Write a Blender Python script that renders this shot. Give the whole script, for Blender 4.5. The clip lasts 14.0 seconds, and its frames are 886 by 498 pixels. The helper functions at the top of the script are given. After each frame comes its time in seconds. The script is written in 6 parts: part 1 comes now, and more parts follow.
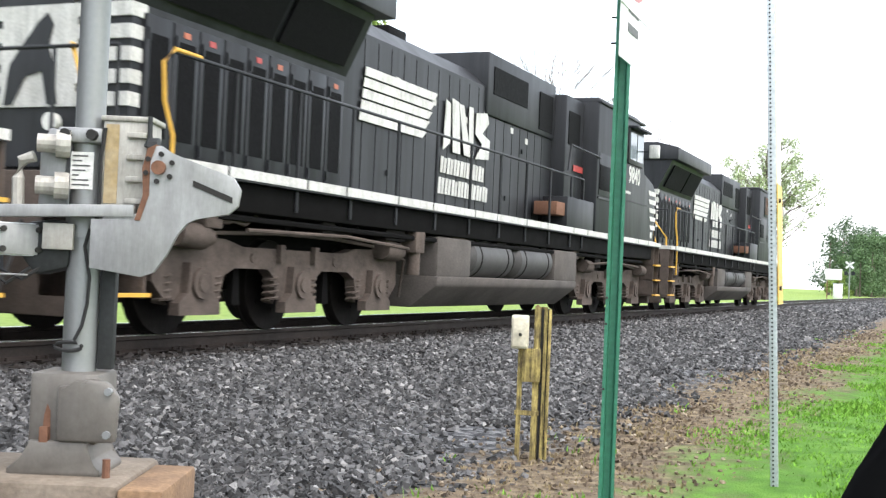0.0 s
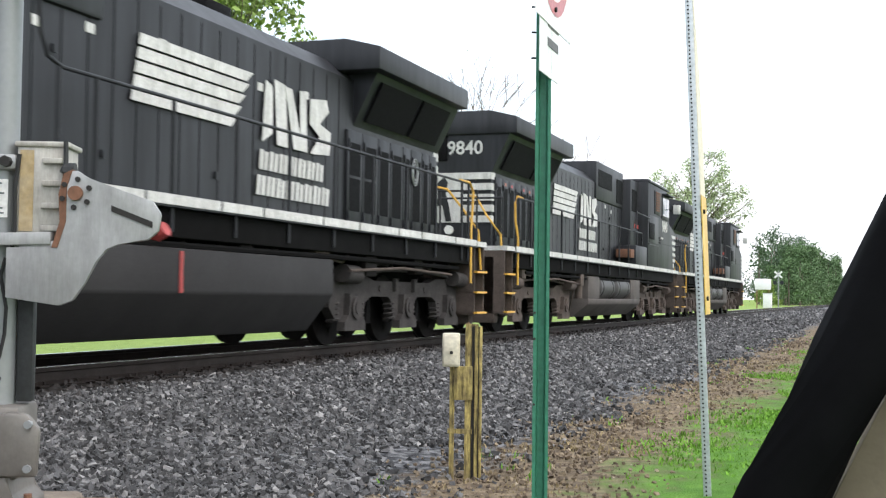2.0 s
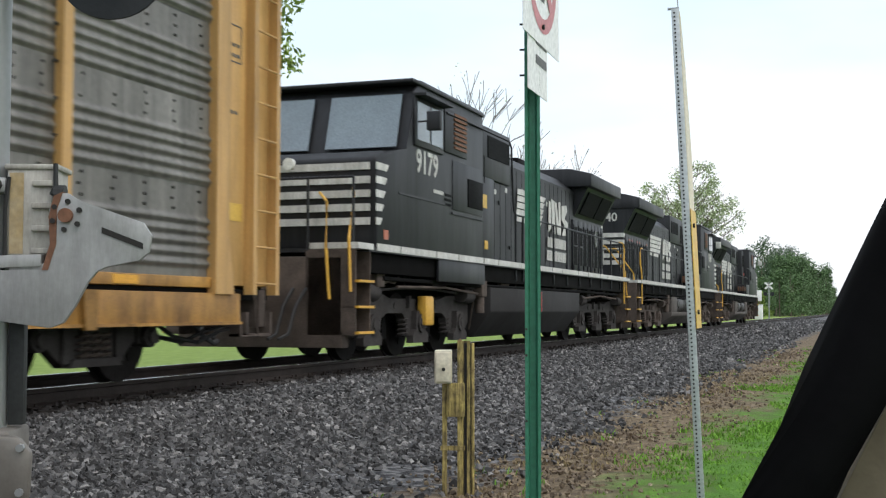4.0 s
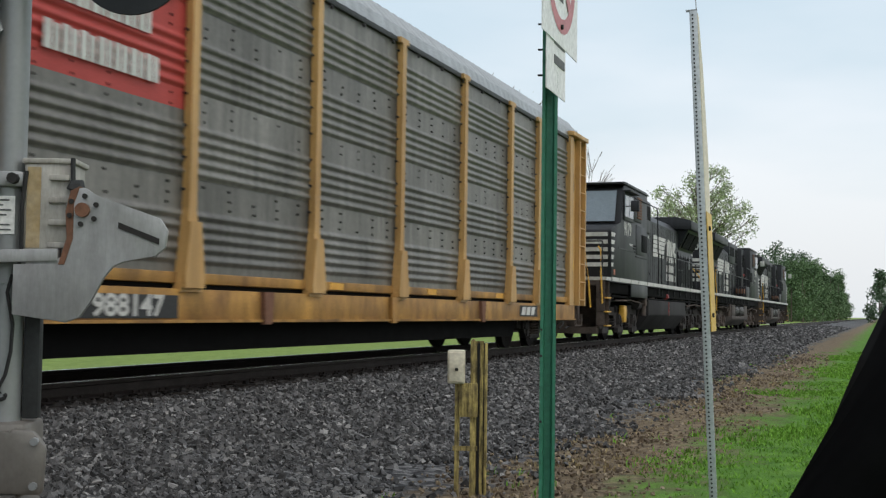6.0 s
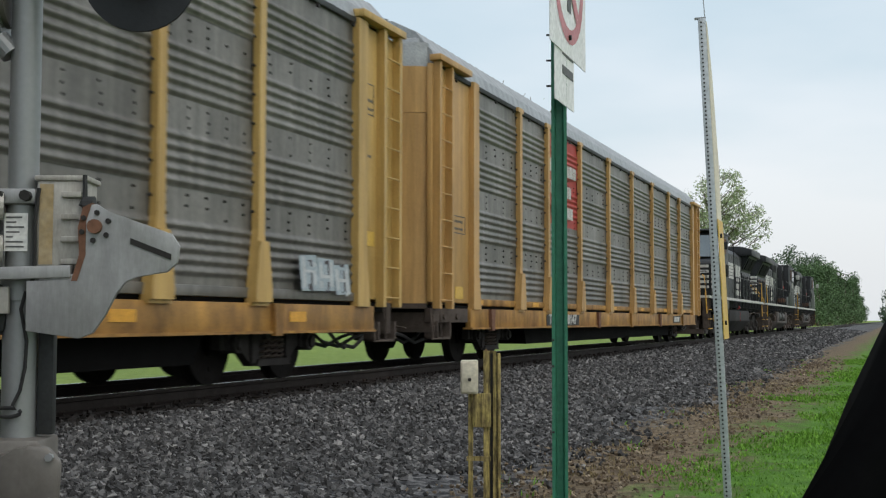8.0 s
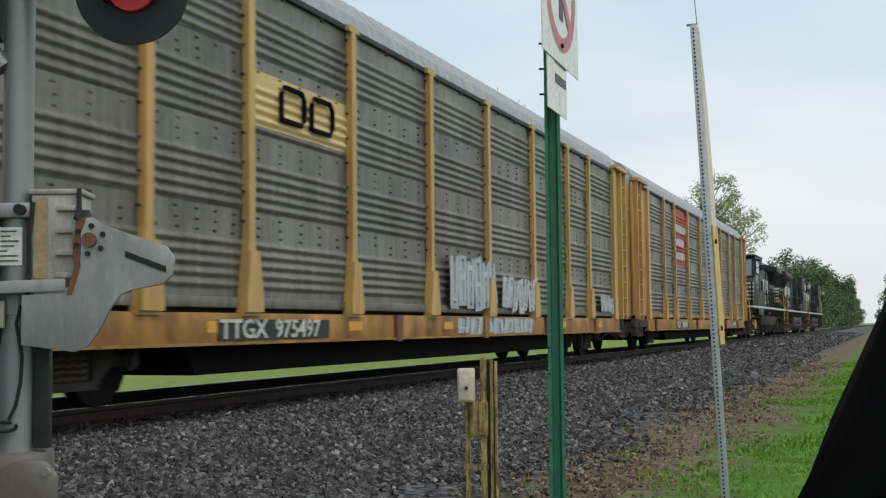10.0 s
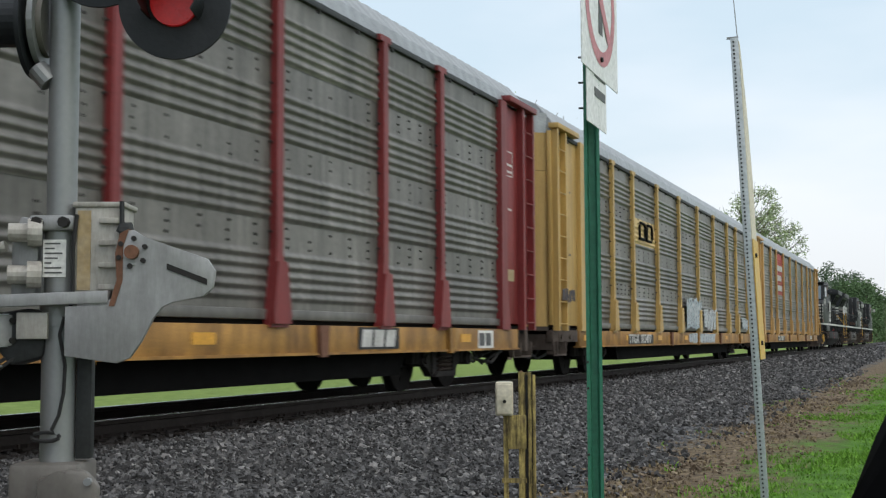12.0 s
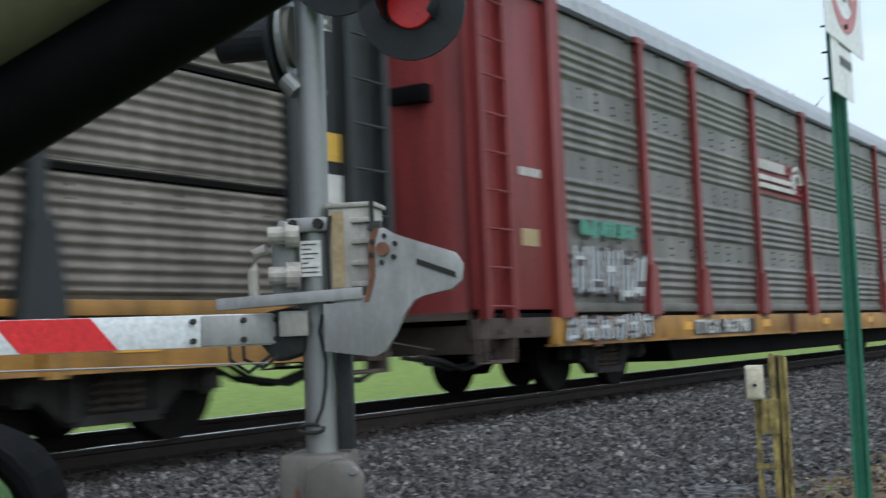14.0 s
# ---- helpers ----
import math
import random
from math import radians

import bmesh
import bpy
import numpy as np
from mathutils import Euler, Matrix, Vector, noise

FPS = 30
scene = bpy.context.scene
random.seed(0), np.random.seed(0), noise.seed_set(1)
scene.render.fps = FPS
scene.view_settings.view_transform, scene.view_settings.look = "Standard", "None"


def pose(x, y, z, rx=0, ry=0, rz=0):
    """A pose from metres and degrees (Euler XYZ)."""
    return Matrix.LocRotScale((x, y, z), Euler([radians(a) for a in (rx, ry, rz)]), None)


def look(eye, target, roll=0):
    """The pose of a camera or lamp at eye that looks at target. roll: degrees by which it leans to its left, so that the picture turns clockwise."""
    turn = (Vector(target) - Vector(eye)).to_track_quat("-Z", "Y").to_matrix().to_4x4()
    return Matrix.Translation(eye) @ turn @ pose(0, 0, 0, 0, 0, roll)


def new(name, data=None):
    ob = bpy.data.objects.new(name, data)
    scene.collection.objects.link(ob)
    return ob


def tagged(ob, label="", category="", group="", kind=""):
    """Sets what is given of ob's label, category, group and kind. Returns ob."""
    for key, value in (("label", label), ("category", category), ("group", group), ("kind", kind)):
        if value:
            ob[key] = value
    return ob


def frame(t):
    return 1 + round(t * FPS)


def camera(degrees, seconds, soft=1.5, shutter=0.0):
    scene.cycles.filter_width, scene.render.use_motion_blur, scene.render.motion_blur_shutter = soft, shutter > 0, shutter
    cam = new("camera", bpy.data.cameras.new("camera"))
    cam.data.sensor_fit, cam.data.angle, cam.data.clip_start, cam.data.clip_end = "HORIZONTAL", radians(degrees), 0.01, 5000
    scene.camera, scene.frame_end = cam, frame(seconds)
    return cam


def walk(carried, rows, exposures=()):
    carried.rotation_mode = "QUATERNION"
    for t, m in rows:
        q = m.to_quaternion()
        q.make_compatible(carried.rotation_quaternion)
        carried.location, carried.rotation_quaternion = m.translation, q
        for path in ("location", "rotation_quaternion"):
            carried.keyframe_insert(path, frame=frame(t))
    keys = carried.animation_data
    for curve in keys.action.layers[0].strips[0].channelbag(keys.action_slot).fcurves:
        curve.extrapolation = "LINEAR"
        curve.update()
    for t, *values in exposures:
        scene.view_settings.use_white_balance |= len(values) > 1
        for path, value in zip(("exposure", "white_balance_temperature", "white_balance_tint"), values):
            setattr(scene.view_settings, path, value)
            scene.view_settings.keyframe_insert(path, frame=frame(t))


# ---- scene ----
# ---------------------------------------------------------------- camera
RAIL_Y = 8.18            # centre line of the track; rail tops are z = 0
cam = camera(39.84, 14.0, soft=1.25, shutter=0.3)
# seconds, x, y, z, heading from the track's direction, pitch, roll
PATH = [
    (0, -0.0347, 0.0133, 0.7337, 22.676, 1.160, 2.397),
    (0.5, -0.0136, 0.0047, 0.7331, 21.376, 1.702, 2.495),
    (1, -0.0056, -0.0089, 0.7339, 21.598, 1.462, 1.193),
    (1.5, 0.0077, -0.0115, 0.7371, 20.422, 1.011, 1.299),
    (2, 0.0188, -0.0067, 0.7279, 19.613, 2.181, 0.748),
    (2.5, 0.0168, -0.0009, 0.7314, 19.630, 2.446, 0.693),
    (3, 0.0158, -0.0066, 0.7366, 19.683, 2.519, 0.264),
    (5.5, 0.0038, -0.0085, 0.7394, 18.640, 3.368, 0.116),
    (6, 0.0134, 0.0135, 0.7301, 19.719, 2.945, 0.764),
    (6.5, 0.0085, 0.0103, 0.7393, 20.181, 3.118, 0.676),
    (7, 0.0137, 0.0117, 0.7469, 20.638, 3.373, 0.721),
    (7.5, 0.0070, 0.0065, 0.7472, 20.528, 3.320, 0.415),
    (10, 0.0044, -0.0064, 0.7559, 20.149, 3.650, -0.557),
    (10.5, 0.0029, -0.0075, 0.7596, 20.504, 3.749, -0.419),
    (11, 0.0015, -0.0056, 0.7533, 20.659, 3.999, -0.365),
    (11.5, 0.0040, -0.0080, 0.7577, 20.892, 4.070, -0.115),
    (12, -0.0078, -0.0073, 0.7613, 21.932, 4.230, -0.245),
    (12.5, -0.0072, 0.0275, 0.7649, 22.709, 4.417, -0.159),
    (13, -0.0187, 0.0301, 0.7496, 23.206, 4.606, -0.160),
    (13.5, -0.0461, 0.0537, 0.7394, 25.956, 4.445, -0.081),
    (14, -0.0797, 0.0455, 0.7337, 32.562, 4.173, -2.261),
]


def aim(x, y, z, heading, pitch, roll):
    a, b = radians(heading), radians(pitch)
    way = Vector((math.cos(a) * math.cos(b), math.sin(a) * math.cos(b), math.sin(b)))
    eye = Vector((x, y, z))
    return look(eye, eye + way, roll)


walk(cam, [(r[0], aim(*r[1:])) for r in PATH],
     exposures=[(0.0, 1.58, 6250, 12), (1.5, 1.28, 6200, 12), (3.2, 0.82, 6200, 11), (5.3, 0.13, 6250, 9), (9.8, 0.03, 6250, 8), (11.6, 0.07, 6200, 8), (12.4, 0.25, 6150, 9), (13.4, 0.22, 6000, 8), (14.0, 0.3, 5750, 8)])

# ---------------------------------------------------------------- light
world = bpy.data.worlds.new("overcast_sky")
scene.world = world
world.use_nodes = True
wn, wl = world.node_tree.nodes, world.node_tree.links
wn.clear()
sky = wn.new("ShaderNodeTexSky")
sky.sky_type, sky.sun_disc = "NISHITA", False
sky.sun_elevation, sky.sun_rotation, sky.dust_density = radians(52), radians(200), 6.0
clouds = wn.new("ShaderNodeTexNoise")
clouds.inputs["Scale"].default_value, clouds.inputs["Detail"].default_value = 1.6, 5
wc = wn.new("ShaderNodeTexCoord")
wm = wn.new("ShaderNodeMapping")
wm.inputs["Scale"].default_value = (1, 1, 3.5)
wl.new(wc.outputs["Generated"], wm.inputs["Vector"])
wl.new(wm.outputs["Vector"], clouds.inputs["Vector"])
cr = wn.new("ShaderNodeValToRGB")
cr.color_ramp.elements[0].position, cr.color_ramp.elements[0].color = 0.34, (0.70, 0.80, 0.84, 1)
cr.color_ramp.elements[1].position, cr.color_ramp.elements[1].color = 0.62, (1.0, 1.0, 1.0, 1)
wl.new(clouds.outputs["Fac"], cr.inputs["Fac"])
bg1, bg2, add_bg, wo = (wn.new(k) for k in ("ShaderNodeBackground", "ShaderNodeBackground", "ShaderNodeAddShader", "ShaderNodeOutputWorld"))
bg1.inputs["Strength"].default_value = 0.05
bg2.inputs["Strength"].default_value = 0.77
wl.new(sky.outputs["Color"], bg1.inputs["Color"])
wl.new(cr.outputs["Color"], bg2.inputs["Color"])
wl.new(bg1.outputs[0], add_bg.inputs[0])
wl.new(bg2.outputs[0], add_bg.inputs[1])
wl.new(add_bg.outputs[0], wo.inputs["Surface"])
sun_data = bpy.data.lights.new("sun", "SUN")
sun_data.energy, sun_data.angle, sun_data.color = 0.42, radians(40), (1.0, 0.97, 0.92)
sun = new("sun", sun_data)
sun.matrix_world = look((0, 0, 60), (20, 45, -55))

# ---------------------------------------------------------------- materials


def mat(name, c, c2=None, rough=0.6, metal=0.0, scale=3.0, amount=0.5, fine=40.0, fine_amount=0.25, bump=0.15, streak=0.0, rand=0.0, island=0.0, spec=0.4):
    """Two colours mixed by a coarse noise, a fine grain over it, optional rain streaks, and relief."""
    m = bpy.data.materials.new(name)
    m.use_nodes = True
    n, l = m.node_tree.nodes, m.node_tree.links
    p = n["Principled BSDF"]
    c2 = c2 or tuple(v * 0.6 for v in c)
    tc = n.new("ShaderNodeTexCoord")
    a = n.new("ShaderNodeTexNoise")
    a.inputs["Scale"].default_value, a.inputs["Detail"].default_value, a.inputs["Roughness"].default_value = scale, 6, 0.65
    mp = n.new("ShaderNodeMapping")
    mp.inputs["Scale"].default_value = (1, 1, 1 - 0.85 * streak)
    l.new(tc.outputs["Object"], mp.inputs["Vector"])
    l.new(mp.outputs["Vector"], a.inputs["Vector"])
    r = n.new("ShaderNodeValToRGB")
    r.color_ramp.elements[0].position, r.color_ramp.elements[1].position = 0.5 - 0.22, 0.5 + 0.22
    k = 1 - amount
    r.color_ramp.elements[0].color = tuple(c2[i] + (c[i] - c2[i]) * k for i in range(3)) + (1,)
    r.color_ramp.elements[1].color = tuple(c) + (1,)
    l.new(a.outputs["Fac"], r.inputs["Fac"])
    f = n.new("ShaderNodeTexNoise")
    f.inputs["Scale"].default_value, f.inputs["Detail"].default_value = fine, 4
    l.new(tc.outputs["Object"], f.inputs["Vector"])
    mr = n.new("ShaderNodeMapRange")
    mr.inputs["To Min"].default_value, mr.inputs["To Max"].default_value = 1 - fine_amount * 1.6, 1 + fine_amount * 1.6
    l.new(f.outputs["Fac"], mr.inputs["Value"])
    out = mr.outputs["Result"]
    if rand or island:
        src = n.new("ShaderNodeObjectInfo").outputs["Random"] if rand else n.new("ShaderNodeNewGeometry").outputs["Random Per Island"]
        m2 = n.new("ShaderNodeMapRange")
        m2.inputs["To Min"].default_value, m2.inputs["To Max"].default_value = 1 - (rand or island), 1 + (rand or island)
        l.new(src, m2.inputs["Value"])
        mm = n.new("ShaderNodeMath")
        mm.operation = "MULTIPLY"
        l.new(out, mm.inputs[0])
        l.new(m2.outputs["Result"], mm.inputs[1])
        out = mm.outputs[0]
    mul = n.new("ShaderNodeVectorMath")
    mul.operation = "SCALE"
    l.new(r.outputs["Color"], mul.inputs[0])
    l.new(out, mul.inputs["Scale"])
    l.new(mul.outputs["Vector"], p.inputs["Base Color"])
    rr = n.new("ShaderNodeMapRange")
    rr.inputs["To Min"].default_value, rr.inputs["To Max"].default_value = min(1, rough + 0.12), max(0.05, rough - 0.12)
    l.new(a.outputs["Fac"], rr.inputs["Value"])
    l.new(rr.outputs["Result"], p.inputs["Roughness"])
    p.inputs["Metallic"].default_value = metal
    p.inputs["Specular IOR Level"].default_value = spec
    if bump:
        b = n.new("ShaderNodeBump")
        b.inputs["Strength"].default_value, b.inputs["Distance"].default_value = bump, 0.01
        l.new(f.outputs["Fac"], b.inputs["Height"])
        l.new(b.outputs["Normal"], p.inputs["Normal"])
    return m


def streaked(m, across, along, low, high):
    """Rain and dust streaks down a surface, shifted from piece to piece."""
    n, l = m.node_tree.nodes, m.node_tree.links
    mul = next(q for q in n if q.bl_idname == "ShaderNodeVectorMath")
    tc = next(q for q in n if q.bl_idname == "ShaderNodeTexCoord")
    shift = n.new("ShaderNodeMath")
    shift.operation = "MULTIPLY"
    shift.inputs[1].default_value = 53.0
    l.new(n.new("ShaderNodeObjectInfo").outputs["Random"], shift.inputs[0])
    for q in [q for q in n if q.bl_idname == "ShaderNodeMapping"]:
        l.new(shift.outputs[0], q.inputs["Location"])
    mp = n.new("ShaderNodeMapping")
    mp.inputs["Scale"].default_value = (across, across, along)
    l.new(tc.outputs["Object"], mp.inputs["Vector"])
    l.new(shift.outputs[0], mp.inputs["Location"])
    t = n.new("ShaderNodeTexNoise")
    t.inputs["Scale"].default_value, t.inputs["Detail"].default_value, t.inputs["Roughness"].default_value = 1.0, 5, 0.7
    l.new(mp.outputs["Vector"], t.inputs["Vector"])
    mr = n.new("ShaderNodeMapRange")
    mr.inputs["From Min"].default_value, mr.inputs["From Max"].default_value = 0.34, 0.66
    mr.inputs["To Min"].default_value, mr.inputs["To Max"].default_value = low, high
    l.new(t.outputs["Fac"], mr.inputs["Value"])
    mm = n.new("ShaderNodeMath")
    mm.operation = "MULTIPLY"
    l.new(mul.inputs["Scale"].links[0].from_socket, mm.inputs[0])
    l.new(mr.outputs["Result"], mm.inputs[1])
    l.new(mm.outputs[0], mul.inputs["Scale"])
    return m


def glow(name, c, strength):
    m = mat(name, c, rough=0.3)
    p = m.node_tree.nodes["Principled BSDF"]
    p.inputs["Emission Color"].default_value = (*c, 1)
    p.inputs["Emission Strength"].default_value = strength
    return m


def zoned_ground():
    """Grass, a worn dry strip and the ballast, by the distance from the track, with ragged borders."""
    m = bpy.data.materials.new("ground")
    m.use_nodes = True
    n, l = m.node_tree.nodes, m.node_tree.links
    p = n["Principled BSDF"]
    tc = n.new("ShaderNodeTexCoord")
    sep = n.new("ShaderNodeSeparateXYZ")
    l.new(tc.outputs["Object"], sep.inputs[0])

    def noise_tex(scale, detail=5):
        t = n.new("ShaderNodeTexNoise")
        t.inputs["Scale"].default_value, t.inputs["Detail"].default_value = scale, detail
        l.new(tc.outputs["Object"], t.inputs["Vector"])
        return t.outputs["Fac"]

    def ramp(src, stops):
        r = n.new("ShaderNodeValToRGB")
        e = r.color_ramp.elements
        while len(e) < len(stops):
            e.new(0.5)
        for el, (pos, col) in zip(e, stops):
            el.position, el.color = pos, (*col, 1)
        l.new(src, r.inputs["Fac"])
        return r.outputs["Color"]

    def maths(op, a, b):
        q = n.new("ShaderNodeMath")
        q.operation = op
        for i, v in enumerate((a, b)):
            if isinstance(v, (int, float)):
                q.inputs[i].default_value = v
            else:
                l.new(v, q.inputs[i])
        return q.outputs[0]

    def mixc(f, a, b):
        q = n.new("ShaderNodeMix")
        q.data_type = "RGBA"
        l.new(f, q.inputs["Factor"])
        l.new(a, q.inputs["A"])
        l.new(b, q.inputs["B"])
        return q.outputs["Result"]

    big, mid, small = noise_tex(0.7), noise_tex(4.0), noise_tex(60.0, 3)
    # distance from the track centre, with wandering edges
    dist = maths("ABSOLUTE", maths("SUBTRACT", sep.outputs["Y"], RAIL_Y), 0)
    edge = maths("ADD", dist, maths("MULTIPLY", maths("SUBTRACT", big, 0.5), 1.6))
    edge = maths("ADD", edge, maths("MULTIPLY", maths("SUBTRACT", mid, 0.5), 1.6))
    grass = ramp(mid, [(0.3, (0.055, 0.125, 0.018)), (0.5, (0.078, 0.178, 0.024)), (0.7, (0.12, 0.235, 0.038))])
    dry = ramp(noise_tex(9.0, 9), [(0.32, (0.085, 0.064, 0.045)), (0.5, (0.145, 0.112, 0.073)), (0.64, (0.215, 0.17, 0.112))])
    rubble = noise_tex(11.0, 9)
    stone = ramp(rubble, [(0.36, (0.024, 0.024, 0.026)), (0.5, (0.075, 0.076, 0.079)), (0.62, (0.19, 0.19, 0.19))])
    # paler, yellower grass colour for the field beyond the track
    far_grass = ramp(mid, [(0.3, (0.15, 0.22, 0.05)), (0.7, (0.225, 0.305, 0.08))])
    beyond = n.new("ShaderNodeMapRange")
    beyond.inputs["From Min"].default_value, beyond.inputs["From Max"].default_value = RAIL_Y, RAIL_Y + 0.5
    l.new(sep.outputs["Y"], beyond.inputs["Value"])
    grass = mixc(beyond.outputs["Result"], grass, far_grass)
    edge = maths("ADD", edge, maths("MULTIPLY", beyond.outputs["Result"], 3.6))
    g1 = n.new("ShaderNodeMapRange")
    g1.inputs["From Min"].default_value, g1.inputs["From Max"].default_value = 5.3, 5.65
    l.new(edge, g1.inputs["Value"])
    g2 = n.new("ShaderNodeMapRange")
    g2.inputs["From Min"].default_value, g2.inputs["From Max"].default_value = 6.45, 7.2
    l.new(edge, g2.inputs["Value"])
    col = mixc(g2.outputs["Result"], mixc(g1.outputs["Result"], stone, dry), grass)
    l.new(col, p.inputs["Base Color"])
    p.inputs["Roughness"].default_value = 0.95
    p.inputs["Specular IOR Level"].default_value = 0.15
    b = n.new("ShaderNodeBump")
    b.inputs["Strength"].default_value, b.inputs["Distance"].default_value = 0.8, 0.03
    l.new(small, b.inputs["Height"])
    l.new(b.outputs["Normal"], p.inputs["Normal"])
    return m


def stone_mat():
    """Crushed rock: mostly dark, each lump its own tone, a few pale ones."""
    m = mat("ballast_stone", (0.1, 0.1, 0.1), rough=0.75, fine=70, bump=0.4, spec=0.35)
    n, l = m.node_tree.nodes, m.node_tree.links
    r = n.new("ShaderNodeValToRGB")
    e = r.color_ramp.elements
    stops = [(0.0, (0.020, 0.0196, 0.0192)), (0.4, (0.043, 0.0424, 0.0424)), (0.72, (0.088, 0.087, 0.087)), (0.93, (0.155, 0.153, 0.15)), (1.0, (0.25, 0.245, 0.235))]
    while len(e) < len(stops):
        e.new(0.5)
    for el, (pos, col) in zip(e, stops):
        el.position, el.color = pos, (*col, 1)
    l.new(n.new("ShaderNodeNewGeometry").outputs["Random Per Island"], r.inputs["Fac"])
    scale = next(q for q in n if q.bl_idname == "ShaderNodeVectorMath")
    l.new(r.outputs["Color"], scale.inputs[0])
    return m


def litter_mat():
    m = stone_mat()
    m.name = "dry_litter"
    r = [q for q in m.node_tree.nodes if q.bl_idname == "ShaderNodeValToRGB"][-1]
    for el, col in zip(r.color_ramp.elements, ((0.06, 0.044, 0.03), (0.115, 0.084, 0.054), (0.17, 0.13, 0.083), (0.235, 0.185, 0.12), (0.33, 0.28, 0.2))):
        el.color = (*col, 1)
    return m


